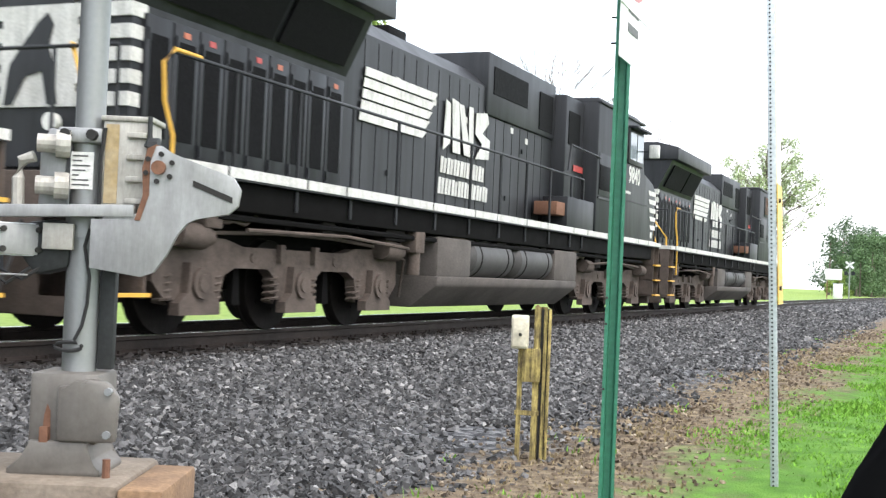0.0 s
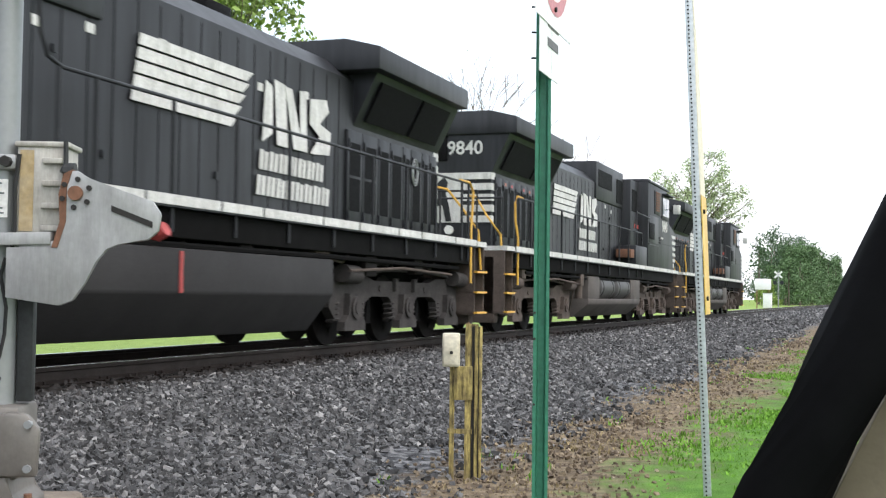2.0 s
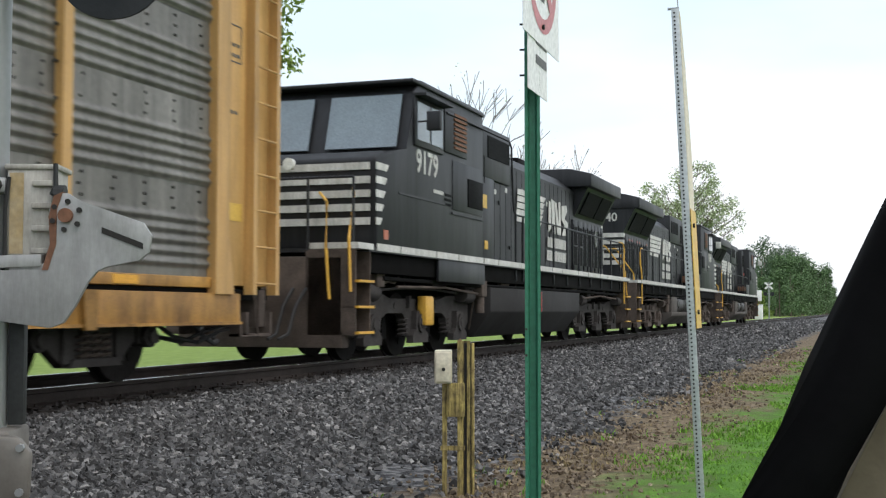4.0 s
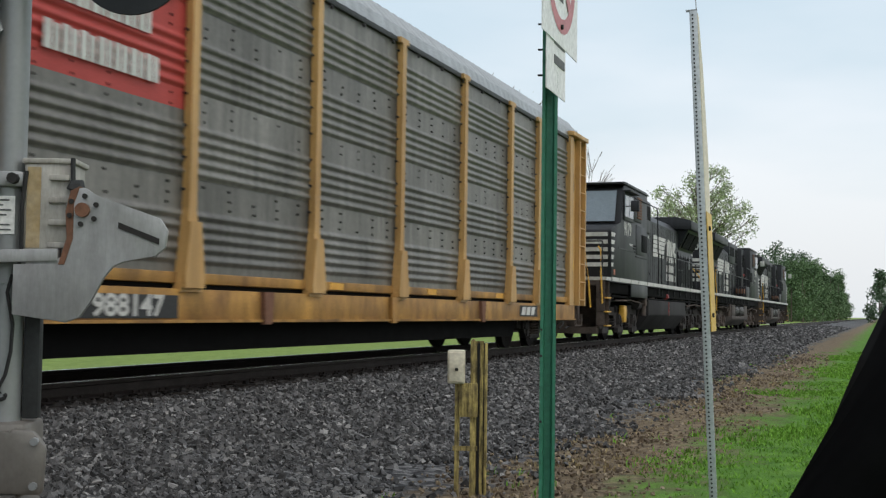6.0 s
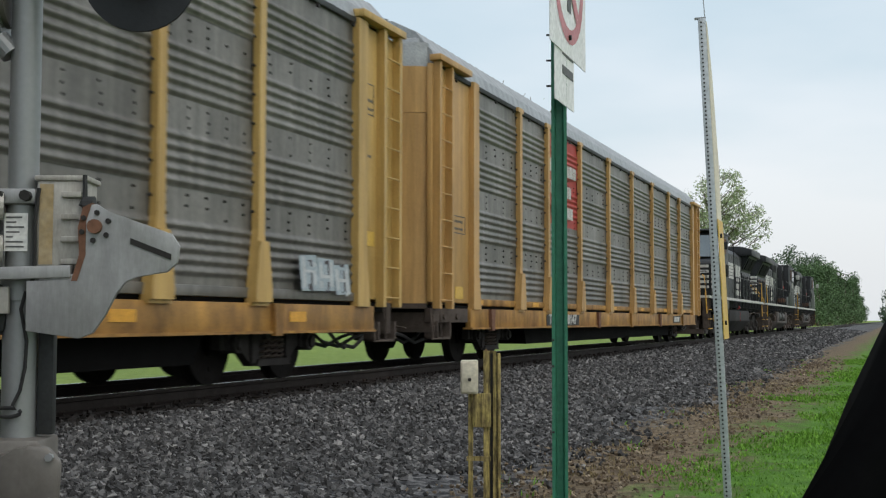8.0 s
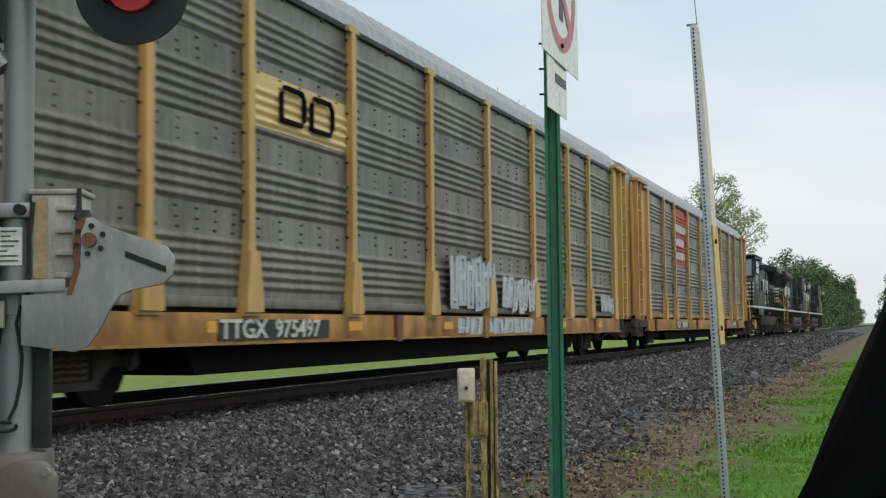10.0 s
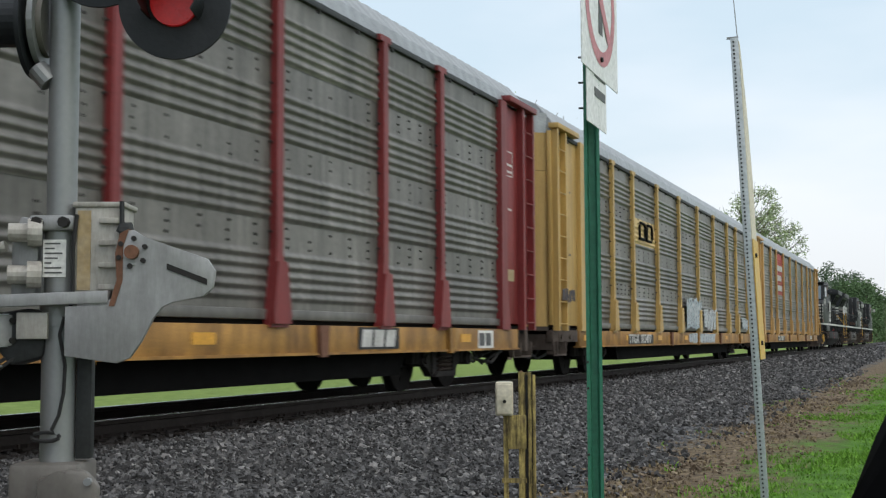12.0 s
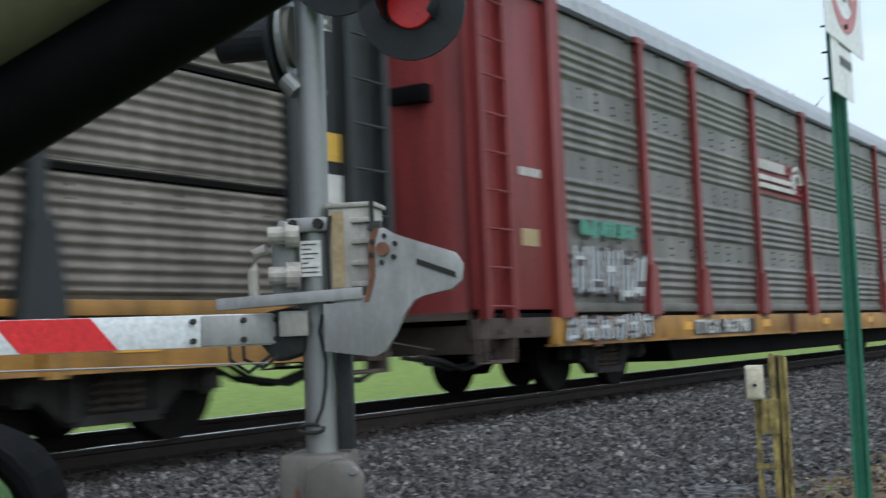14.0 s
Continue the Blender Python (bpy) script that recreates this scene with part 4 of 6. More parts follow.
    # handrails along the walkway
    for sgn in (-1, 1):
        us = [tail - 0.1, -8.9, -7.6, -6.3, -5.0, -3.7, -2.4, -1.1, 0.2, 1.5] + ([2.8, 3.6] if fwd > 0 else [2.05])
        handrail(lo, [X(u) for u in us], 1.66, sgn * 1.47, 2.68, M["black"])
        if fwd > 0:
            part("cab_rail", TB([(X(2.2), sgn * 1.47, 2.68), (X(2.45), sgn * 1.5, 2.75), (X(2.6), sgn * 1.5, 3.25), (X(4.5), sgn * 1.55, 3.2)], 0.02, 8), M["black"], lo)
        else:
            part("cab_rail", TB([(X(2.0), sgn * 1.47, 2.68), (X(2.22), sgn * 1.48, 2.74), (X(2.34), sgn * 1.5, 2.92), (X(2.46), sgn * 1.5, 3.98), (X(2.6), sgn * 1.5, 4.1), (X(6.6), sgn * 1.56, 4.06)], 0.02, 8), M["black"], lo)
        grab(lo, [(X(tail + 0.35), sgn * 1.47, 2.70), (X(tail - 0.1), sgn * 1.49, 2.70), (X(tail - 0.28), sgn * 1.5, 2.55), (X(tail - 0.24), sgn * 1.5, 2.2), (X(tail - 0.12), sgn * 1.52, 1.9), (X(tail - 0.12), sgn * 1.52, 0.95)])
        grab(lo, [(X(edge), sgn * 0.6, 2.70), (X(edge - 0.35), sgn * 0.85, 2.65), (X(edge - 0.5), sgn * 1.1, 2.3), (X(edge - 0.5), sgn * 1.4, 1.9), (X(edge - 0.5), sgn * 1.45, 1.2)])
        grab(lo, [(X(9.7), sgn * 1.2, 2.5), (X(9.9), sgn * 1.3, 2.4), (X(10.3), sgn * 1.4, 1.75), (X(10.35), sgn * 1.45, 1.0)])
        grab(lo, [(X(9.75), sgn * 0.7, 2.45), (X(9.95), sgn * 0.9, 2.3), (X(10.4), sgn * 1.1, 1.6), (X(10.4), sgn * 1.15, 0.9)])
        for e_u in (edge, 9.75):
            u1 = e_u - 0.55 if e_u < 0 else e_u + 0.55
            well = part("step_well", bxu(e_u, u1, sgn * 0.74, sgn * 0.78, 0.42, 1.58), M["dust"], lo)
            for q in (e_u, u1):
                d_ = 0.03 if q == e_u else -0.03
                part("side_plate", bxu(q, q + d_ * (1 if e_u > 0 else -1), sgn * 0.78, sgn * 1.50, 0.40, 1.60), M["dust"], well)
            for k in range(3):
                part("tread", bxu(e_u, u1, sgn * 0.80, sgn * 1.48, 0.42 + 0.36 * k, 0.445 + 0.36 * k), M["dust"], well)
                part("step_edge", bxu(e_u, u1, sgn * 1.48, sgn * 1.56, 0.415 + 0.36 * k, 0.45 + 0.36 * k), M["yellow"], well)
            part("end_stripe", bxu(e_u, u1, sgn * 0.8, sgn * 1.545, 1.605, 1.69), M["white"], well)
    for e_u, s_ in ((edge, -1), (9.75, 1)):
        x = X(e_u + s_ * 0.5)
        part("pilot_plate", bxu(e_u + s_ * 0.3, e_u + s_ * 0.55, -1.3, 1.3, 0.22, 1.5, bev=0.02), M["dust"], lo)
        bm = bxu(e_u + s_ * 0.5, e_u + s_ * 1.05, -0.12, 0.12, 0.72, 1.0, bev=0.03)
        box(bm, min(X(e_u + s_ * 0.95), X(e_u + s_ * 1.25)), max(X(e_u + s_ * 0.95), X(e_u + s_ * 1.25)), -0.2, 0.2, 0.66, 1.05, bev=0.05)
        part("coupler", bm, M["wheel"], lo)
        for q in (-0.75, -0.55, 0.5, 0.75):
            part("air_hose", TB([(X(e_u + s_ * 0.55), q, 1.05), (X(e_u + s_ * 0.8), q * 0.95, 0.8), (X(e_u + s_ * 0.95), q * 0.9, 0.42), (X(e_u + s_ * 1.1), q * 0.8, 0.35)], 0.025, 6), M["hose"], lo)
        rail = part("end_handrail", TB([(X(e_u + s_ * 0.4), -1.4, 2.62), (X(e_u + s_ * 0.4), 1.4, 2.62)], 0.02, 8), M["black"], lo)
        for q in (-1.4, -0.7, 0.0, 0.7, 1.4):
            part("stanchion", TB([(X(e_u + s_ * 0.4), q, 1.6), (X(e_u + s_ * 0.4), q, 2.62)], 0.02, 8), M["black"], rail)
    # fuel tank and air reservoirs
    if tank_kind == "smooth":
        poly = [(-1.46, 1.18), (-1.46, 0.72), (-1.08, 0.24), (1.08, 0.24), (1.46, 0.72), (1.46, 1.18)]
        tk = part("fuel_tank", P(poly, "x", -3.75, 3.75, bev=0.03), M["tank"], lo)
        for sgn in (-1, 1):
            part("fuel_gauge", B(-0.02, 0.03, sgn * 1.462, sgn * 1.475, 0.72, 1.15), M["red_decal"], tk)
            part("filler_cap", C((-0.35, sgn * 1.35, 1.28), (-0.35, sgn * 1.5, 1.36), 0.08, 12), M["red_decal"], tk)
    else:
        poly = [(-1.47, 0.70), (-1.45, 0.56), (-1.05, 0.24), (1.05, 0.24), (1.45, 0.56), (1.47, 0.70)]
        tk = part("fuel_tank", P(poly, "x", -3.5, 3.4, bev=0.03), M["tank_brown"], lo)
        for a, b in ((-3.5, -2.2), (2.0, 3.4)):
            part("tank_shoulder", B(a, b, -1.46, 1.46, 0.68, 1.26, bev=0.05), M["tank_brown"], tk)
        for sgn in (-1, 1):
            for a, b in ((-2.12, -0.22), (0.0, 1.92)):
                bm = C((a + 0.12, sgn * 1.16, 1.0), (b - 0.12, sgn * 1.16, 1.0), 0.315, 22)
                cyl(bm, (a, sgn * 1.16, 1.0), (a + 0.12, sgn * 1.16, 1.0), 0.22, 22, 0.315)
                cyl(bm, (b - 0.12, sgn * 1.16, 1.0), (b, sgn * 1.16, 1.0), 0.315, 22, 0.22)
                res = part("air_reservoir", bm, M["reservoir"], tk, smooth=False)
                for q in (a + 0.35, b - 0.35):
                    part("strap", C((q - 0.02, sgn * 1.16, 1.0), (q + 0.02, sgn * 1.16, 1.0), 0.322, 22), M["wheel"], res)
    part("center_sill", bxu(tail, 9.3, -0.7, 0.7, 0.95, 1.3), M["under"], lo)
    for k in range(14):
        u = -8.8 + k * 1.28
        part("frame_bracket", bxu(u, u + 0.1, -1.3, 1.3, 1.14, 1.4), M["under"], lo)
    gear = random.Random(31)
    for sgn in (-1, 1):
        for k in range(9):
            u = -8.9 + 2.0 * k + gear.uniform(-0.3, 0.3)
            w_, d_ = gear.uniform(0.25, 0.7), gear.uniform(0.12, 0.3)
            bm = B(u, u + w_, sgn * 1.18, sgn * 1.38, 1.28 - d_, 1.30, bev=0.02)
            cyl(bm, (u + w_ + 0.05, sgn * 1.3, 1.2), (u + w_ + 0.22, sgn * 1.3, 1.2), 0.055, 10)
            tube(bm, [(u + w_ + 0.2, sgn * 1.3, 1.2), (u + w_ + 0.5, sgn * 1.32, 1.16), (u + w_ + 0.75, sgn * 1.3, 1.26)], 0.022, 6)
            part("equipment_box", bm, M["dust" if k % 3 == 0 else "wheel"], lo)
        part("air_pipe", TB([(-8.5, sgn * 1.42, 1.10), (-6.2, sgn * 1.40, 1.13), (-4.4, sgn * 1.40, 1.05)], 0.022, 6), M["dust"], lo)
        part("air_pipe", TB([(4.4, sgn * 1.40, 1.05), (6.3, sgn * 1.42, 1.13), (8.6, sgn * 1.40, 1.08)], 0.022, 6), M["dust"], lo)
        part("conduit", TB([(-9, sgn * 1.38, 1.22), (-4, sgn * 1.40, 1.20), (4, sgn * 1.40, 1.22), (9, sgn * 1.38, 1.2)], 0.035, 6), M["under"], lo)
        part("sand_pipe", TB([(-4.9, sgn * 1.3, 1.25), (-4.6, sgn * 1.3, 0.95), (-4.2, sgn * 1.25, 0.9), (-4.0, sgn * 1.1, 0.4)], 0.02, 6), M["dust"], lo)
        bm = B(-4.25, -3.95, sgn * 1.2, sgn * 1.45, 1.0, 1.30, bev=0.02)
        cyl(bm, (-4.1, sgn * 1.35, 0.7), (-4.1, sgn * 1.35, 1.0), 0.09, 10)
        part("filter", bm, M["dust"], lo)
        if fwd > 0:
            part("toolbox", bxu(2.5, 4.3, sgn * 1.0, sgn * 1.5, 1.66, 2.28, bev=0.02), M["black"], lo)
        for k in range(3):
            part("louvre", bxu(6.3, 6.6, sgn * 1.522, sgn * 1.535, 2.5 + 0.08 * k, 2.54 + 0.08 * k), M["grille"], cab)
    for c_ in (-7.0, 7.0):
        loco_truck(lo, c_, "dust" if fwd > 0 else "dust_dark")
    if fwd < 0:
        part("side_cover", bxu(1.9, 3.2, -0.972, 0.972, 1.66, 3.42, bev=0.01), M["black"], hood)
    if fwd > 0:
        part("cab_decal", B(3.7, 4.35, -1.224, -1.214, 2.86, 2.98), M["red_decal"], cabp)
        part("seat_bench", B(2.0, 2.9, -1.45, -1.0, 1.9, 2.15, bev=0.02), M["rust"], lo)
    else:
        part("bearing_cover", B(-7.05, -6.65, -1.36, -1.2, 0.5, 0.98, bev=0.03), M["yellow"], lo)
        part("notice", B(-2.95, -2.45, -0.985, -0.972, 2.79, 3.06), M["sign_yellow"], hood)
        part("notice", B(-2.58, -2.38, -0.985, -0.972, 1.97, 2.14), M["sign_yellow"], hood)
        ring = bmesh.new()
        for q in (0.12, 0.16, 0.20):
            pts = [(7.9 + 0.7 * q * math.cos(a), -hy - 0.07, 2.75 + 1.1 * q * math.sin(a)) for a in (2 * math.pi * k / 20 for k in range(21))]
            tube(ring, pts, 0.012, 6)
        part("cable_coil", ring, M["galv"], hood)
    return lo


PERIOD = 0.90


def pressing(z, even=False):
    """Depth of the pressed side sheets at a height over their foot: ridges, then a flat dimpled band."""
    if even:
        return 0.028 * math.sin(math.pi * (z % 0.09) / 0.09) ** 2 if z % PERIOD > 0.045 else -0.045
    f = (z - 0.08) % PERIOD
    if f > 0.575:
        return 0.0
    return 0.03 * math.sin(math.pi * (f % 0.115) / 0.115) ** 2


def panel_mesh(width, z0, z1, even=False):
    """One side sheet between two heights over the foot of the side."""
    zs = sorted({round(z0, 4), round(z1, 4)} | {round(q * 0.015, 4) for q in range(260) if z0 + 0.002 < q * 0.015 < z1 - 0.002})
    bm = bmesh.new()
    rows = [[bm.verts.new((x, -pressing(z, even), z)) for z in zs] for x in (0, width)]
    for i in range(len(zs) - 1):
        bm.faces.new((rows[0][i], rows[1][i], rows[1][i + 1], rows[0][i + 1]))
    back = [[bm.verts.new((x, 0.07, z)) for z in (z0, z1)] for x in (0, width)]
    bm.faces.new((back[0][0], back[0][1], back[1][1], back[1][0]))
    me = bpy.data.meshes.new("side_sheet")
    bm.to_mesh(me)
    bm.free()
    me.polygons.foreach_set("use_smooth", [True] * len(me.polygons))
    return me


BAYS = [-11.3, -8.65, -6.65, -3.88, -0.94, 1.95, 4.85, 7.65, 9.65, 12.42]
CUTS = [0.0, 0.98, 1.88, 2.78, 3.62]
SHEETS = {}


def sheet(width, z0, z1, key, even=False):
    k = (round(width, 2), round(z0, 2), round(z1, 2), key, even)
    if k not in SHEETS:
        SHEETS[k] = panel_mesh(width, z0, z1, even)
        SHEETS[k].materials.append(M[key])
    return SHEETS[k]


def freight_truck(parent, cx):
    bm = bmesh.new()
    for sgn in (-1, 1):
        top = [(cx - 1.15, 0.62), (cx - 0.75, 0.66), (cx - 0.45, 0.80), (cx + 0.45, 0.80), (cx + 0.75, 0.66), (cx + 1.15, 0.62)]
        bot = [(cx + 1.15, 0.40), (cx + 0.72, 0.42), (cx + 0.42, 0.20), (cx - 0.42, 0.20), (cx - 0.72, 0.42), (cx - 1.15, 0.40)]
        prism(bm, top + bot, "y", sgn * 0.98, sgn * 1.10)
        for dx in (-0.9, 0.9):
            cyl(bm, (cx + dx, sgn * 0.98, 0.47), (cx + dx, sgn * 1.2, 0.47), 0.11, 12)
    box(bm, cx - 0.18, cx + 0.18, -1.15, 1.15, 0.5, 0.78)
    for sgn in (-1, 1):
        for dx in (-0.42, 0.42):
            box(bm, cx + dx - 0.06, cx + dx + 0.06, sgn * 1.10, sgn * 1.14, 0.24, 0.74)
        prism(bm, [(cx - 0.36, 0.28), (cx + 0.36, 0.28), (cx + 0.42, 0.20), (cx - 0.42, 0.20)], "y", sgn * 1.0, sgn * 1.17)
        for dx in (-0.9, 0.9):
            cyl(bm, (cx + dx, sgn * 1.2, 0.47), (cx + dx, sgn * 1.24, 0.47), 0.075, 10)
            box(bm, cx + dx - 0.15, cx + dx + 0.15, sgn * 1.08, sgn * 1.13, 0.40, 0.62)
    tr = part("truck_frame", bm, M["dust_dark"], parent)
    for sgn in (-1, 1):
        for q in (-0.17, 0.0, 0.17):
            part("spring", coil(cx + q, sgn * 1.12, 0.27, 0.54, 0.062, 0.018), M["dust"], tr)
    for dx in (-0.9, 0.9):
        wheelset(tr, CAR_WHEEL, cx + dx, 0.46)


def autorack(cx, paint, label, number, emblem=None, split=False, plate_x=None):
    """A covered car carrier: flatcar, ribs, stacked galvanised sheets, curved roof, end doors and ladders."""
    ar = thing("autorack_car", label, "railway car", pose(cx, RAIL_Y, 0), "car carriers of the train")
    pm, L, W = M[paint], 14.05 if paint == "maroon" else 13.78, 13.22      # W: where the body ends at its other end
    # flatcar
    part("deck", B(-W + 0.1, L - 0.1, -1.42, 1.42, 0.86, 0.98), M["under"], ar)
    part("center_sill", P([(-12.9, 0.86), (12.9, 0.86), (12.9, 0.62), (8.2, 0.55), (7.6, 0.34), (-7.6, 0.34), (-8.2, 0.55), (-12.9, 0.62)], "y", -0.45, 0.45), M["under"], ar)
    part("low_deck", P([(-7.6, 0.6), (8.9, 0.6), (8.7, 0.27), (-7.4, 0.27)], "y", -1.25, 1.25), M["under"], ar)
    rng = random.Random(int(-cx * 10))
    for sgn in (-1, 1):
        sl = part("side_sill", B(BAYS[0] - 0.22, L - 0.9, sgn * 1.40, sgn * 1.50, 0.60, 0.93, bev=0.012), M["sill"], ar)
        part("sill_flange", B(BAYS[0] - 0.22, L - 0.9, sgn * 1.36, sgn * 1.53, 0.585, 0.615), M["sill"], sl)
        for k in range(7):
            x = -11.2 + 3.6 * k + rng.uniform(-0.1, 0.1)
            zr = 0.72 if paint != "tan" else 1.0
            yr = 1.502 if paint != "tan" else 1.471
            part("reflector", B(x, x + 0.42, sgn * yr, sgn * (yr + 0.006), zr, zr + (0.12 if paint != "tan" else 0.085)), M["reflector"], sl)
        for u in (-W + 0.12, L - 0.75):
            fr = B(u, u + 0.62, sgn * 1.28, sgn * 1.5, 0.44, 0.475)
            for q in (u, u + 0.58):
                box(fr, q, q + 0.04, sgn * 1.28, sgn * 1.5, 0.44, 0.72)
            part("end_sill_step", fr, M["dust"], ar)
        bx = B(-W + 0.05, BAYS[0] - 0.24, sgn * 1.30, sgn * 1.46, 0.70, 0.93, bev=0.015)
        for q in (-W + 0.5, -W + 1.1):
            cyl(bx, (q, sgn * 1.46, 0.80), (q, sgn * 1.49, 0.80), 0.05, 10)
        part("corner_bracket", bx, M["dust"], ar)
        # stake pockets that stand proud of the sill, rusty where they wear
        for k in range(6):
            q = -10.55 + 4.1 * k + rng.uniform(-0.2, 0.2)
            if abs(q - plate_x) < 1.6:
                continue
            part("stake_pocket", P([(q - 0.12, 0.93), (q + 0.12, 0.93), (q + 0.08, 0.56), (q - 0.08, 0.56)], "y", sgn * 1.5, sgn * 1.56), M["rust" if k % 2 == 0 else "sill"], sl)
    for x in (-W + 0.1, L - 0.35):
        part("end_beam", B(x, x + 0.15, -1.45, 1.45, 0.55, 0.98, bev=0.01), M["dust"], ar)
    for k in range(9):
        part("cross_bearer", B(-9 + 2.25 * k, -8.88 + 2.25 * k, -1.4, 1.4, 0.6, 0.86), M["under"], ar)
    # sheets, bay by bay
    ex = BAYS[0]
    for sgn in (-1, 1):
        flip = pose(0, 0, 0, 0, 0, 0 if sgn < 0 else 180)
        for i, (a, b) in enumerate(zip(BAYS, BAYS[1:])):
            plain = "galv_brown" if paint == "charcoal" else "galv_panel"
            cuts = [(z0, z1, plain) for z0, z1 in zip(CUTS, CUTS[1:])]
            if emblem and sgn < 0 and emblem[0] == i:
                e0, e1 = emblem[1]
                cuts = [(max(z0, c0), min(z1, c1), key) for z0, z1, _ in cuts for c0, c1, key in ((0, e0, "galv_panel"), (e0, e1, emblem[2]), (e1, 9, "galv_panel")) if min(z1, c1) - max(z0, c0) > 0.01]
            for z0, z1, key in cuts:
                ob = place("side_sheet", sheet(b - a, z0, z1, key, paint == "charcoal"), None, ar)
                lap = 0.008 * (int((z0 + 0.1) / 0.96) % 2)
                ob.matrix_basis = pose(a, -1.42 - lap, 1.10) if sgn < 0 else pose(b, 1.42 + lap, 1.10, 0, 0, 180)
        bm = bmesh.new()
        for i, (a, b) in enumerate(zip(BAYS, BAYS[1:])):
            for j in range(3):
                for k in range(5):
                    for q in (0.70, 0.80, 0.91):
                        x = a + (b - a) * (0.12 + 0.19 * k) + rng.uniform(-0.02, 0.02)
                        z = 1.10 + PERIOD * j + q
                        if rng.random() < 0.8:
                            cyl(bm, (x, sgn * 1.42, z), (x, sgn * 1.4365, z), 0.015, 6)
        part("perforation", bm, M["grille"], ar)["kind"] = "stuff"
        part("lower_rail", B(BAYS[0], BAYS[-1], sgn * 1.38, sgn * 1.47, 0.985, 1.10, bev=0.01), M["galv_panel" if split else "sill"], ar)
        if paint == "charcoal":
            for k in (1, 2, 3):
                part("sheet_joint", B(BAYS[0], BAYS[-1], sgn * 1.40, sgn * 1.451, 1.10 + PERIOD * k, 1.145 + PERIOD * k), M["under"], ar)
        part("top_rail", B(-12.4, 12.6, sgn * 1.38, sgn * 1.48, 4.70, 4.78, bev=0.01), M["dark_steel"], ar)
        bm = bmesh.new()
        for k in range(24):
            x = -12.2 + k * 1.06
            cyl(bm, (x, sgn * 1.47, 4.66), (x, sgn * 1.50, 4.66), 0.03, 6)
        part("rail_bolts", bm, M["bolt"], ar)["kind"] = "stuff"
        # ribs with flared feet
        for x in BAYS[1:-1]:
            y0, y1 = sgn * 1.44, sgn * 1.53
            poly = [(x - 0.07, 4.70), (x - 0.17, 4.70), (x - 0.17, 4.78), (x + 0.17, 4.78), (x + 0.17, 4.70), (x + 0.07, 4.70), (x + 0.07, 1.75), (x + 0.20, 0.98), (x + 0.20, 0.90), (x - 0.20, 0.90), (x - 0.20, 0.98), (x - 0.07, 1.75)]
            rb = P(poly, "y", y0, y1)
            prism(rb, [(x - 0.10, 1.62), (x + 0.10, 1.62), (x + 0.19, 1.06), (x + 0.19, 0.94), (x - 0.19, 0.94), (x - 0.19, 1.06)], "y", y1 + sgn * 0.0005, sgn * 1.575)
            rib = part("side_post", rb, pm, ar)
            bm = bmesh.new()
            for k in range(9):
                for q in (-0.085, 0.085):
                    cyl(bm, (x + q, sgn * 1.44, 1.95 + 0.33 * k), (x + q, sgn * 1.475, 1.95 + 0.33 * k), 0.016, 6)
            part("rivets", bm, M["bolt"], rib)["kind"] = "stuff"
        for x, w in ((BAYS[0], 0.14), (BAYS[-1], 0.14)):
            part("corner_post", P([(x - w, 4.78), (x + w, 4.78), (x + w, 1.6), (x + w * 1.9, 0.92), (x - w, 0.92)], "y", sgn * 1.42, sgn * 1.53), pm, ar)
        # plain end bays with ladders
        for a, b in ((-W, BAYS[0] - 0.1), (BAYS[-1] + 0.1, L)):
            eb = part("end_panel", B(a, b, sgn * 1.36, sgn * 1.44, 1.02, 4.76, bev=0.015), pm, ar)
            out = a if a < 0 else b
            s_ = 1 if a < 0 else -1
            lad = bmesh.new()
            for q in (0.06, 0.62):
                box(lad, min(out + s_ * q, out + s_ * (q + 0.09)), max(out + s_ * q, out + s_ * (q + 0.09)), sgn * 1.44, sgn * 1.56, 0.92, 4.86)
            la = part("ladder", lad, pm, ar)
            for k in range(9):
                z = 1.05 + 0.42 * k
                part("rung", TB([(out + s_ * 0.1, sgn * 1.55, z), (out + s_ * 0.66, sgn * 1.55, z)], 0.014, 6), pm, la)
            part("ladder_cap", B(min(out, out + s_ * 1.5), max(out, out + s_ * 1.5), sgn * 1.40, sgn * 1.60, 4.80, 4.90, bev=0.01), pm, ar)
            mid = (a + b) / 2 + s_ * 0.36
            papers = ((3.55, 0.34, 0.42, "outline"), (2.9, 0.24, 0.07, "small"), (1.75, 0.40, 0.2, "label"))
            if a < 0 and paint == "tan":
                papers = ((2.16, 0.6, 0.28, "outline"), (1.09, 0.38, 0.2, "label"))
            elif a < 0 and paint == "amber":
                papers = ((3.6, 0.16, 0.07, "small"), (2.35, 0.3, 0.07, "small"), (1.58, 0.34, 0.16, "label"))
            elif a < 0:
                papers = ((1.75, 0.40, 0.2, "label"),)
